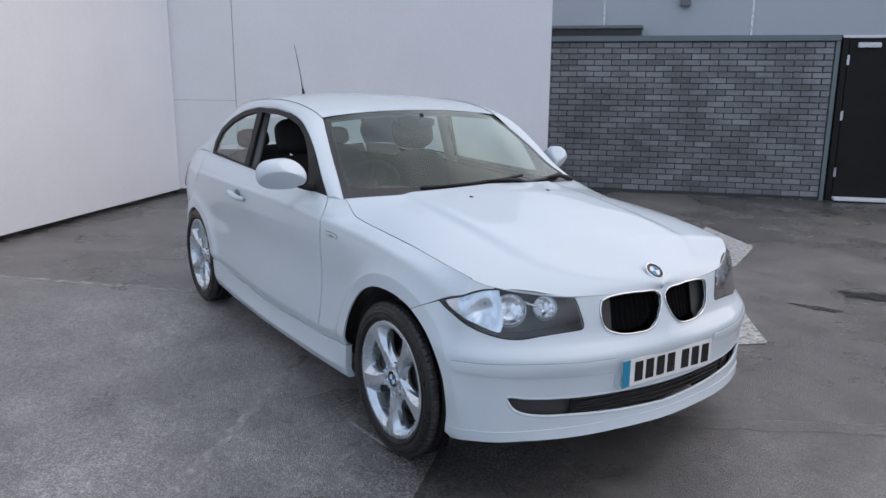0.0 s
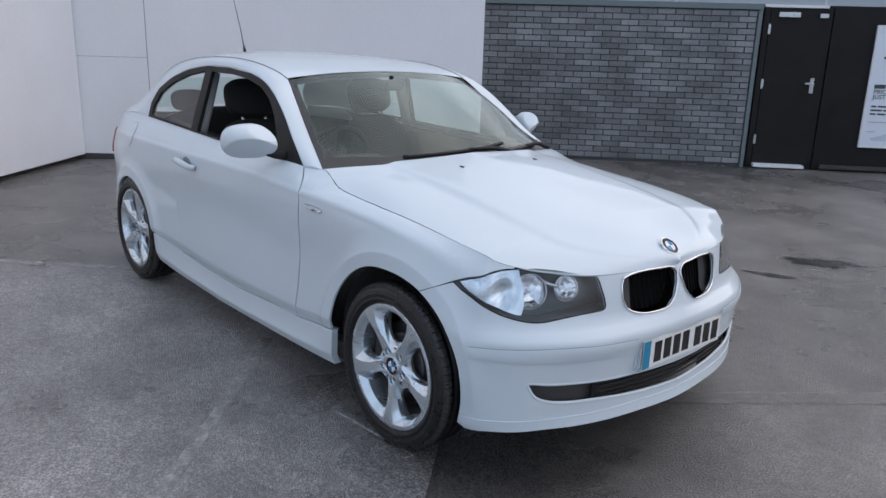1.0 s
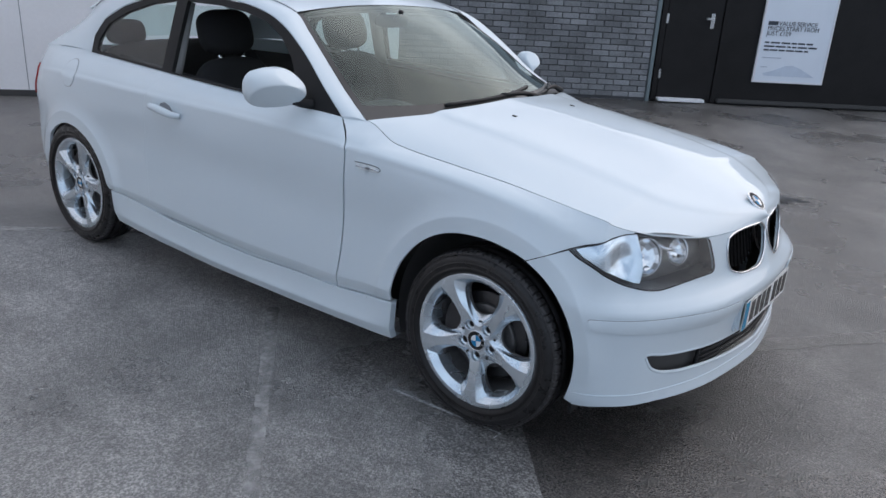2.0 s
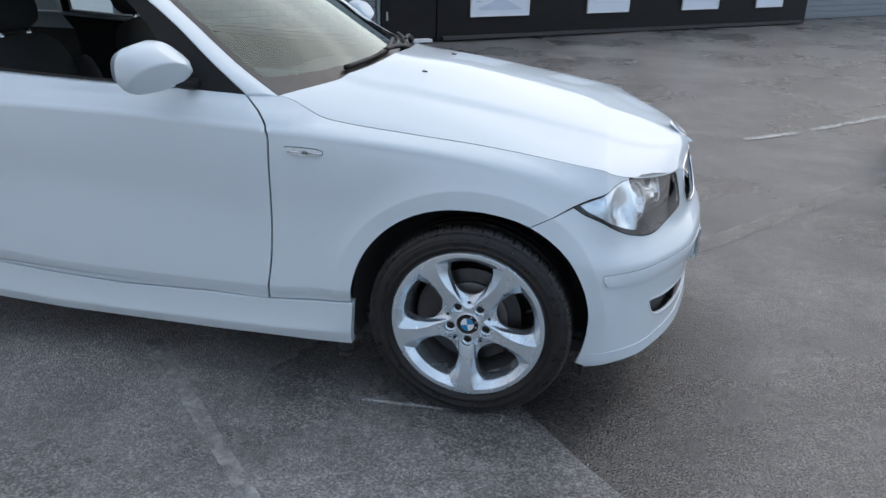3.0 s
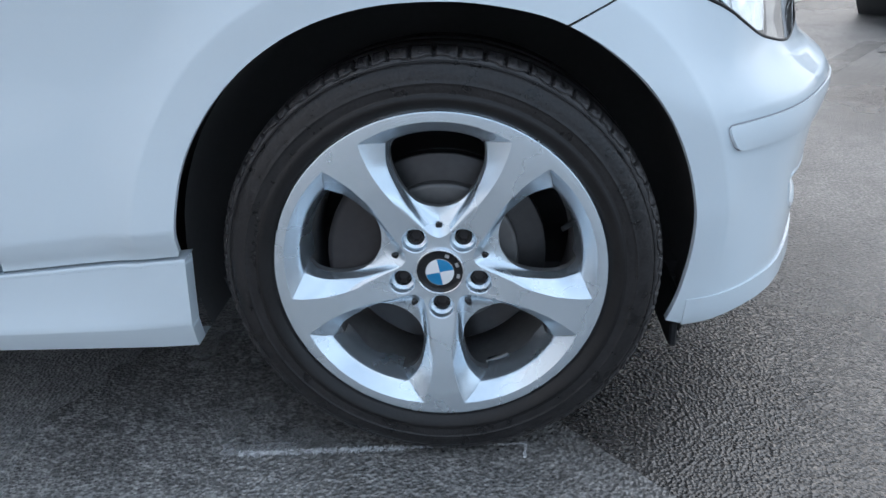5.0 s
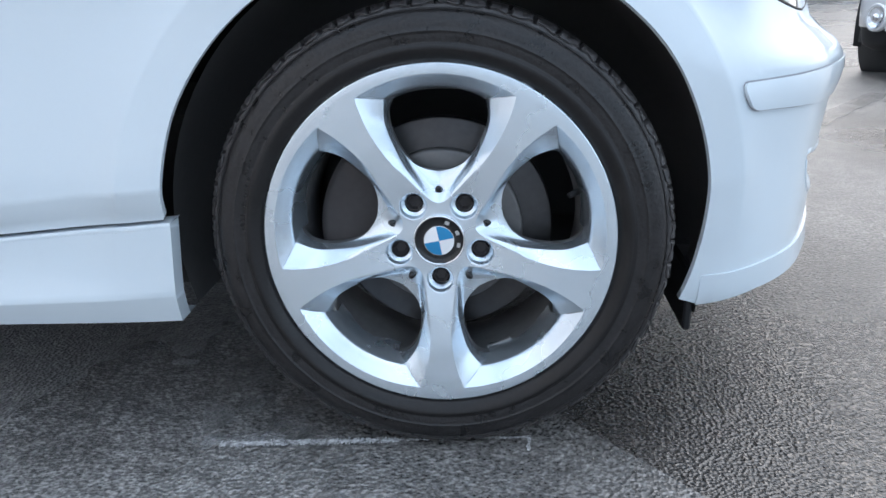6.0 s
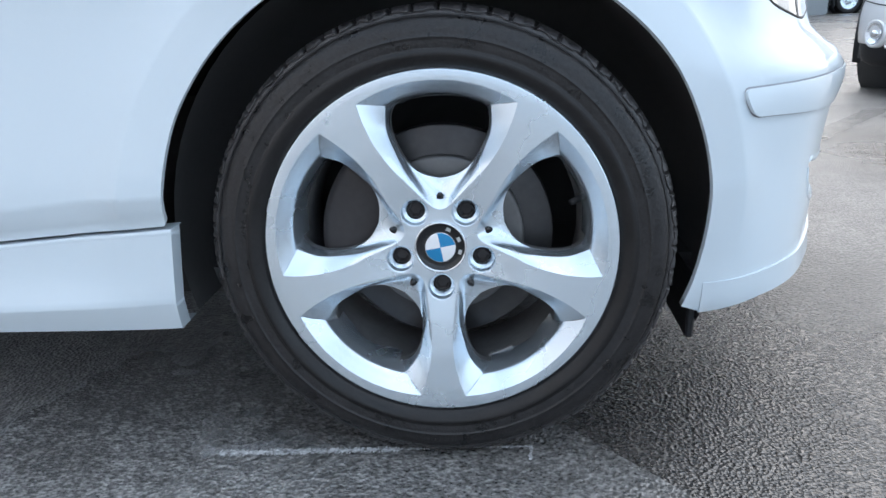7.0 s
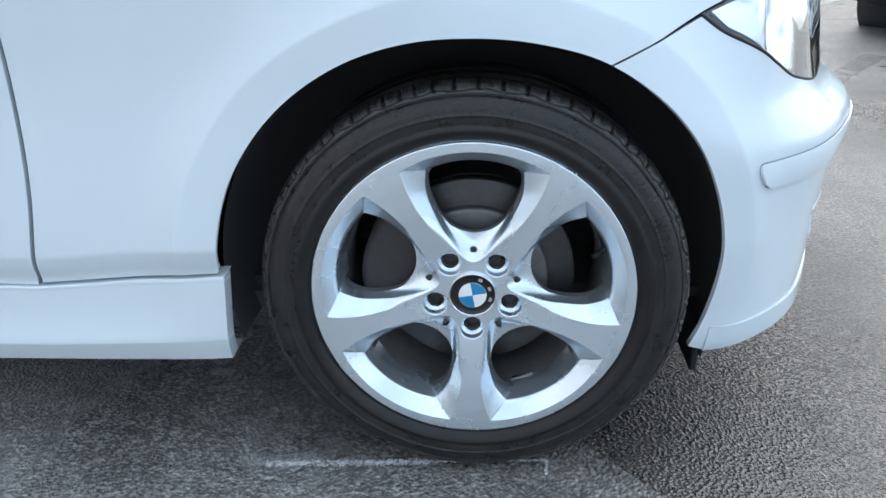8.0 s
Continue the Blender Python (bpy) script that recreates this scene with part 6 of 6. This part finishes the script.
CAB = pose(-.07, 0, .025)
for y0 in (-.415, .415):
    seat = cushion("front_seat", (-1.62, y0 - .25, .34), (-1.02, y0 + .25, .56), CLOTH, car, .06, None, "dark cloth front seat")
    lean = pose(-1.645, y0, .50, 0, -17, 0)
    cushion("seat_back", (-.07, -.24, 0), (.07, .24, .56), CLOTH, seat, .06, lean)
    cushion("seat_wing", (-.02, -.27, .05), (.12, -.20, .44), CLOTH, seat, .03, lean)
    cushion("seat_wing", (-.02, .20, .05), (.12, .27, .44), CLOTH, seat, .03, lean)
    cushion("headrest", (-.055, -.15, .575), (.06, .15, .79), CLOTH, seat, .055, lean)
    for dy in (-.07, .07):
        v, f = tube([lean @ Vector((.012, dy, .545)), lean @ Vector((.012, dy, .562)), lean @ Vector((.012, dy, .60))], [.0095, .009, .005], 10)
        mesh_ob("headrest_post", v, f, CHROME, seat)
rear_seat = cushion("rear_seat", (-2.75, -.6, .40), (-2.3, .6, .58), CLOTH, car, .06, None, "dark cloth rear bench")
cushion("seat_back", (-.07, -.6, 0), (.07, .6, .52), CLOTH, rear_seat, .06, pose(-2.70, 0, .52, 0, -20, 0))
for y0 in (-.33, .33):
    cushion("headrest", (-.04, -.12, .50), (.05, .12, .64), CLOTH, rear_seat, .04, pose(-2.70, y0, .52, 0, -20, 0))
dash = cushion("dashboard", (-.95, -.70, .55), (-.60, .70, .90), DASH, car, .06, None, "grey dashboard")
cushion("dashboard_top", (-.74, -.66, .86), (-.47, .66, .905), DASH, dash, .02)
cushion("binnacle", (-.93, -.52, .86), (-.72, -.20, .955), DASH, dash, .045)
st = [(.185 * math.cos(a), .185 * math.sin(a), 0) for a in np.linspace(0, 2 * math.pi, 49)]
mst = pose(-1.05, -.36, .90, 0, -66, 0)
v, f = tube([mst @ Vector(p) for p in st], .016, 10, False)
steer = mesh_ob("steering_wheel", v, f, CLOTH, car, "black steering wheel")
bm = bmesh.new()
add_box(bm, (-.075, -.06, -.02), (.075, .06, .03), .02, 3, mst)
part("steering_hub", bm, CLOTH, steer, "", True)
for a in (0, 180, 270):
    bm = bmesh.new()
    add_box(bm, (.05, -.014, -.01), (.18, .014, .01), .006, 2, mst @ pose(0, 0, 0, 0, 0, a + 90))
    part("steering_spoke", bm, CLOTH, steer)
cushion("rear_view_mirror", (-1.13, -.12, 1.235), (-1.10, .12, 1.295), TRIM, car, .012, None, "black rear view mirror")
v, f = tube([(-1.10, 0, 1.27), (-1.07, 0, 1.30), (-1.06, 0, 1.315)], .012, 8)
mesh_ob("mirror_stem", v, f, TRIM, car)
disc_at("permit_disc", np.array(on_screen(.10, -.78, -.012)), (.55, -.25, .8), [(0, .0001), (0, .038), (-.001, .040)], BORDER, car, "round permit disc behind the windscreen", 24)
for ob in (*car.children,):
    if ob.name.split('.')[0] in ('front_seat', 'rear_seat', 'dashboard', 'steering_wheel', 'rear_view_mirror', 'mirror_stem'):
        ob.matrix_basis = CAB @ ob.matrix_basis
for sd in (1, -1):
    for s_, w_, r_ in ((-.505, .009, .0045), (-.540, .022, .0022), (-.472, .020, .0022)):
        P = shell(np.array([s_ - w_, s_, s_ + w_]), np.array([.838, .839, .838]), .0066) * (1, sd, 1)
        v, f = tube(P, r_, 8)
        mesh_ob("repeater_bulb", v, f, LAMP_GREY if r_ > .003 else CHROME, car)
# black deflector before the front wheel
for sd in (1, -1):
    bm = bmesh.new()
    add_box(bm, (.366, -.80, .165), (.378, -.58, .26), .003, 1, None)
    ob = part("air_deflector", bm, TRIM, car, "black air deflector")
    if sd < 0:
        ob.scale = (1, -1, 1)

car.matrix_world = LEAN_CAR


# ---- other parked cars ----
def small_car(name, label, paint, at, silver_front):
    """A short hatchback with upright nose; local x points ahead, the origin lies under the nose."""
    ob = thing(name, label, "car")
    ob.matrix_world = at
    kids = []
    plan = catmull([(0, 0), (-.006, .20), (-.03, .40), (-.075, .55), (-.16, .66), (-.32, .725), (-.6, .76), (-1.0, .785), (-1.8, .80), (-2.8, .80), (-3.3, .76), (-3.58, .66), (-3.68, .40), (-3.70, 0)], 150)
    tn = np.gradient(plan, axis=0)
    nrm = np.stack([tn[:, 1], -tn[:, 0]], 1) / np.linalg.norm(tn, axis=1)[:, None]
    if nrm[75, 1] < 0:
        nrm = -nrm
    zb = hermite([0, .1, .3, .7, 1.1, 1.6, 2.6, 3.3, 3.7], [.615, .63, .70, .80, .875, .905, .93, .93, .93], -plan[:, 0])[:, 0]
    prof = [(.17, -.09), (.20, -.035), (.235, -.022), (.31, -.012), (.315, 0), (.38, .006), (.46, .006), (.52, 0), (.57, -.012)]
    rows = []
    for (x, y), (nx, ny), zt_ in zip(plan, nrm, zb):
        col = [(x + nx * o, y + ny * o, z) for z, o in prof]
        for w_ in (.2, .4, .6, .8, 1.0):
            o = -.012 - .05 * w_ ** 2
            col.append((x + nx * o, y + ny * o, .57 + (zt_ - .57) * w_))
        rows.append(col)
    G_ = np.array(rows)
    nu, nv_ = G_.shape[:2]
    axles = (-.73, -3.16)
    for sd in (1, -1):
        body_f, skirt_f = [], []
        for i in range(nu - 1):
            for j in range(nv_ - 1):
                c = G_[i:i + 2, j:j + 2].mean((0, 1))
                if any(math.hypot(c[0] - ax, c[2] - .30) < .345 for ax in axles) and abs(c[1]) > .6:
                    continue
                if abs(c[1]) < .43 and c[0] > -.3 and .255 < c[2] < .40:
                    continue
                q = (i * nv_ + j, (i + 1) * nv_ + j, (i + 1) * nv_ + j + 1, i * nv_ + j + 1)[::sd]
                (skirt_f if j < 3 else body_f).append(q)
        V = G_.reshape(-1, 3) * (1, sd, 1)
        kids.append(mesh_ob("body_side", V, body_f, paint, ob))
        kids.append(mesh_ob("lower_skirt", V, skirt_f, TRIM, ob, "black plastic skirt"))
        for ax in axles:
            a0, a1 = radians(-20), radians(200)
            v, f = lathe([(-.79, .322), (-.795, .335), (-.793, .362), (-.785, .372), (-.74, .374)], 40, "y", a0=a0, a1=a1)
            v = np.array(v)
            wide = np.interp(-(v[:, 0] + ax), -plan[:, 0], plan[:, 1])
            v[:, 1] = -wide + (v[:, 1] + .762)
            mesh_ob("arch_trim", v * (1, sd, 1) + (ax, 0, .30), f, TRIM, ob, "black wheel arch trim")
            v, f = lathe([(-.74, .36), (-.45, .36), (-.45, .02)], 32, "y")
            mesh_ob("wheel_housing", np.array(v) * (1, sd, 1) + (ax, 0, .30), f, GAP, ob)
            v, f = lathe([(-.65, .19), (-.762, .20), (-.772, .225), (-.772, .27), (-.76, .292), (-.73, .301), (-.63, .301), (-.59, .285), (-.59, .2)], 56, "y")
            tyre = mesh_ob("wheel", np.array(v) * (1, sd, 1) + (ax, 0, .301), f, RUBBER, ob, "black tyre on an alloy rim")
            v, f = lathe([(-.74, .0001), (-.75, .03), (-.73, .06), (-.715, .15), (-.75, .185), (-.762, .2), (-.65, .2)], 48, "y")
            mesh_ob("rim", np.array(v) * (1, sd, 1) + (ax, 0, .301), f, ALLOY, tyre, "silver alloy rim")
    # bonnet: from the upper edge to the middle
    k = int(np.argmin(abs(plan[:, 0] + 1.1)))
    q = np.linspace(0, 1, 16)
    cen_x = np.interp(np.arange(k), [0, k * .35, k - 1], [-.05, -.28, -1.12])
    cen_z = hermite([.04, .10, .2, .4, .8, 1.15], [.66, .745, .83, .905, .97, 1.01], -cen_x)[:, 0]
    BV_ = np.array([(e[0] + (cx - e[0]) * t, e[1] * (1 - t), e[2] + (cz - e[2]) * (1 - (1 - t) ** 2.4)) for e, cx, cz in zip(G_[:k, -1], cen_x, cen_z) for t in q])
    mesh_ob("bonnet", np.vstack([BV_, BV_ * (1, -1, 1)]), grid_faces(k, 16, True) + [tuple(i + k * 16 for i in f) for f in grid_faces(k, 16)], paint, ob)
    # cabin: dark glass under a light roof
    belt_ = [(e[0], e[1], e[2]) for e in G_[k:-6:6, -1]] + [(-3.55, 0, .93)]
    belt_ = [(-1.12, 0, 1.01)] + belt_
    up_ = [(-1.72 + (x + 1.12) * .70, y * .80, 1.33) for x, y, z in belt_]
    n = len(belt_)
    for sd in (1, -1):
        mesh_ob("cabin_glass", np.vstack([belt_, up_]) * (1, sd, 1), grid_faces(2, n, sd > 0), BLACK, ob, "dark glass all round")
    rv = np.vstack([np.array(up_) * (1, (1 - t), 1) + (0, 0, .075 * (1 - (1 - t) ** 2.2)) for t in np.linspace(0, 1, 8)])
    mesh_ob("roof", np.vstack([rv, rv * (1, -1, 1)]), grid_faces(8, n) + [tuple(i + 8 * n for i in f[::-1]) for f in grid_faces(8, n)], paint, ob)
    box("underbody", (-3.4, -.70, .19), (-.25, .70, .30), GAP, ob, bevel=.02)

    def on_nose(y, z, out=.0):
        i = int(np.argmin(abs(plan[:30, 1] - abs(y))))
        x_, y_ = np.interp(abs(y), plan[:60, 1], plan[:60, 0]), y
        return np.array([x_ + nrm[i, 0] * out, y_ + math.copysign(nrm[i, 1], y) * out, z])

    def strip(nm, ys, zs, out, radius, material, lab=""):
        v, f = tube([on_nose(y, z, out) for y, z in zip(ys, zs)], radius, 8)
        return mesh_ob(nm, v, f, material, ob, lab)

    ys = np.linspace(-.42, .42, 25)
    bk = np.array([on_nose(y, z, -.03) for z in (.25, .33, .41) for y in np.linspace(-.45, .45, 21)])
    mesh_ob("lower_intake", bk, grid_faces(3, 21), GAP, ob, "black lower air intake")
    strip("intake_lip", np.linspace(-.47, .47, 31), .255 + .055 * np.abs(np.linspace(-1, 1, 31)) ** 8, .008, .014, CHROME, "chrome lip under the intake")
    strip("intake_bar", ys * .9, np.full(25, .335), -.004, .006, CHROME, "thin chrome bar")
    if silver_front:
        gb = np.array([on_nose(y * w_, z, o) for z, w_, o in ((.525, .9, .004), (.58, 1.05, .002), (.625, 1.0, -.008), (.655, .86, -.03)) for y in np.linspace(-.40, .40, 21)])
        mesh_ob("upper_grille", gb, grid_faces(4, 21), GAP, ob, "black upper grille behind chrome bars")
        for z, w_, o, r in ((.525, .92, .008, .012), (.556, 1.0, .008, .007), (.586, 1.06, .006, .007), (.616, 1.02, -.002, .007), (.652, .88, -.018, .012)):
            strip("grille_bar", ys * w_ * .97, np.full(25, z), o, r, CHROME, "chrome grille bar")
        for sd in (1, -1):
            v, f = tube([on_nose(sd * y, z, o) for y, z, o in ((.37, .525, .008), (.415, .556, .008), (.435, .586, .006), (.42, .62, -.002), (.355, .652, -.018))], .012, 8)
            mesh_ob("grille_bar", v, f, CHROME, ob, "chrome grille bar")
        pl = box("number_plate", (.012, -.26, .415), (.018, .26, .526), PLATE, ob, "white number plate with a blue band and dark bars", .002)
        box("plate_band", (.0175, -.259, .417), (.0195, -.215, .524), BAND, pl, "blue band", .0005)
        y0 = -.185
        for ch in "xxxx xxx":
            if ch != " ":
                box("print_bar", (.0175, y0, .431), (.0198, y0 + .040, .508), BLACK, pl, "", .0005)
                y0 += .056
            else:
                y0 += .028
        v, f = lathe([(.006, .0001), (.006, .03), (.002, .036), (.0, .038)], 32, "z")
        mq2 = Matrix.Translation((-.09, 0, .735)) @ Vector((.75, 0, .66)).to_track_quat("Z", "Y").to_matrix().to_4x4()
        mesh_ob("badge", [mq2 @ Vector(p) for p in v], f, CHROME, ob, "round chrome badge")
    for sd in (1, -1):
        ys_ = sd * np.linspace(.40, .70, 20)
        strip("bumper_seam", ys_, np.interp(np.abs(ys_), [.4, .55, .70], [.530, .545, .575]), .0015, .0035, GAP)
        # oval headlight in a chrome ring
        hc, hn = Vector((-.190, .560 * sd, .682)), Vector((.70, .42 * sd, .57))
        mh = Matrix.Translation(hc) @ hn.to_track_quat("Z", "Y").to_matrix().to_4x4() @ Matrix.Diagonal((.60, .95, .8, 1))
        put = lambda pr, n_=48: (lambda vf: ([mh @ Vector(p) for p in vf[0]], vf[1]))(lathe(pr, n_, "z"))
        v, f = put([(-.06, .128), (.004, .128), (.010, .124), (.010, .119), (.004, .114)])
        hl = mesh_ob("headlight", v, f, CHROME, ob, "round headlight in a chrome ring")
        v, f = put([(-.03, .0001), (-.028, .04), (-.005, .085), (.014, .112)])
        mesh_ob("reflector", v, f, LAMP_GREY, hl, "grey reflector bowl")
        v, f = put([(.03, .0001), (.024, .03), (.0, .045)])
        mesh_ob("projector", v, f, REFLECTOR, hl, "bright projector lens")
        v, f = put([(.040, .0001), (.036, .05), (.024, .09), (.006, .117)])
        g_ = mesh_ob("lens", v, f, LENS, hl, "clear lens")
        g_.visible_shadow = False
        # fog lamp in the bumper
        fc = Vector(on_nose(.55 * sd, .376, .009))
        mf = Matrix.Translation(fc) @ Vector((.86, .5 * sd, .05)).to_track_quat("Z", "Y").to_matrix().to_4x4()
        v, f = lathe([(-.04, .085), (.0, .083), (.006, .072), (-.004, .062)], 32, "z")
        fg = mesh_ob("fog_lamp", [mf @ Vector(p) for p in v], f, paint, ob, "small round fog lamp")
        v, f = lathe([(-.012, .0001), (-.010, .03), (.002, .055), (.004, .063)], 32, "z")
        mesh_ob("reflector", [mf @ Vector(p) for p in v], f, REFLECTOR, fg, "bright reflector")
        v, f = lathe([(.012, .0001), (.010, .018), (-.005, .024)], 20, "z")
        mesh_ob("bulb_cap", [mf @ Vector(p) for p in v], f, CHROME, fg)
        v, f = tube([(-.95, .80 * sd, .97), (-1.0, .88 * sd, .985)], .02, 8)
        mr = mesh_ob("mirror", v, f, TRIM, ob, "door mirror")
        v, f = lathe([(-.09, .0001), (-.08, .05), (0, .075), (.07, .055), (.08, .0001)], 20, "x")
        mesh_ob("mirror_housing", np.array(v) * (.7, 1.3, 1) + (-1.02, .95 * sd, 1.0), f, paint, mr)
    return ob


small_car("compact_car", "silver compact car with chrome grille and round headlights parked on asphalt", PAINT_SILVER, pose(2.73, 2.76, -.008, 0, 0, 228), True)
small_car("compact_car", "dark compact car parked far off across the car park", PAINT_DARK, pose(7.6, 18.75, -.008, 0, 0, 180), False)

# ---- damp stains ----
def stain(cx, cy, rx, ry, turn, seed):
    rnd = random.Random(seed)
    ph = [rnd.uniform(0, 6.28) for _ in range(6)]
    pts = []
    for i in range(44):
        a = 2 * math.pi * i / 44
        k = 1 + .16 * math.sin(2 * a + ph[0]) + .13 * math.sin(3 * a + ph[1]) + .10 * math.sin(5 * a + ph[2]) + .08 * math.sin(8 * a + ph[3]) + .05 * math.sin(13 * a + ph[4])
        u, w = rx * k * math.cos(a), ry * k * math.sin(a)
        pts.append((cx + u * math.cos(turn) - w * math.sin(turn), cy + u * math.sin(turn) + w * math.cos(turn)))
    return on_ground("damp_stain", pts, STAIN, "dark damp stain with an uneven edge on the asphalt", "stain", .003, .12)


for args in ((-.2, 2.65, .15, .055, .3, 1), (-.13, 3.28, .26, .11, .5, 2), (2.27, 2.22, .17, .05, -.7, 3)):
    stain(*args)

# ---- bricks of the low wall ----
def brick_mesh(L, H, seed):
    rnd = random.Random(seed)
    c = .005
    w = lambda: rnd.uniform(-.0015, .0015)
    v = [(-L / 2, .02, -H / 2), (L / 2, .02, -H / 2), (L / 2, .02, H / 2), (-L / 2, .02, H / 2)]
    v += [(x, .004, z) for x, _, z in v[:4]]
    v += [(math.copysign(L / 2 - c, x) + w(), 0 + w() * .7, math.copysign(H / 2 - c, z) + w()) for x, _, z in v[:4]]
    f = [(8, 9, 10, 11)] + [(a + i, a + (i + 1) % 4, a + 4 + (i + 1) % 4, a + 4 + i) for a in (0, 4) for i in range(4)]
    return v, f


COURSE, LONG = .0747, .2245
kinds = []
for sd_ in range(5):
    v, f = brick_mesh(.2125, .0645, sd_)
    me = bpy.data.meshes.new("brick")
    me.from_pydata(v, [], f)
    me.materials.append(BRICK)
    kinds.append((me, v, f))
rnd = random.Random(12)
rest_v, rest_f, made = [], [], 0
for row in range(26):
    z = .035 + row * COURSE
    shift = (LONG / 2 if row % 2 else 0)
    u = -.06 - LONG / 2 - shift
    if shift:
        bo = new("brick", kinds[row % 5][0])
        bo.parent = brick_wall
        bo.matrix_world = BW @ pose(-.06 - LONG * .235, 0, z) @ Matrix.Diagonal((.46, 1, 1, 1))
    while u > -6.1:
        dy, dr = rnd.uniform(-.0025, .0025), rnd.uniform(-.25, .25)
        me, v, f = kinds[rnd.randrange(5)]
        m = BW @ pose(u, dy, z + rnd.uniform(-.001, .001), 0, dr, 0)
        if u > -2.72 and made < 290:
            bo = new("brick", me)
            bo.parent = brick_wall
            bo.matrix_world = m
            made += 1
        else:
            k = len(rest_v)
            rest_v += [tuple(m @ Vector(p)) for p in v]
            rest_f += [tuple(i + k for i in q) for q in f]
        u -= LONG
rest = mesh_ob("bricks", rest_v, rest_f, BRICK_FAR, brick_wall, smooth=False)
tagged(rest, "", "", kind="stuff")
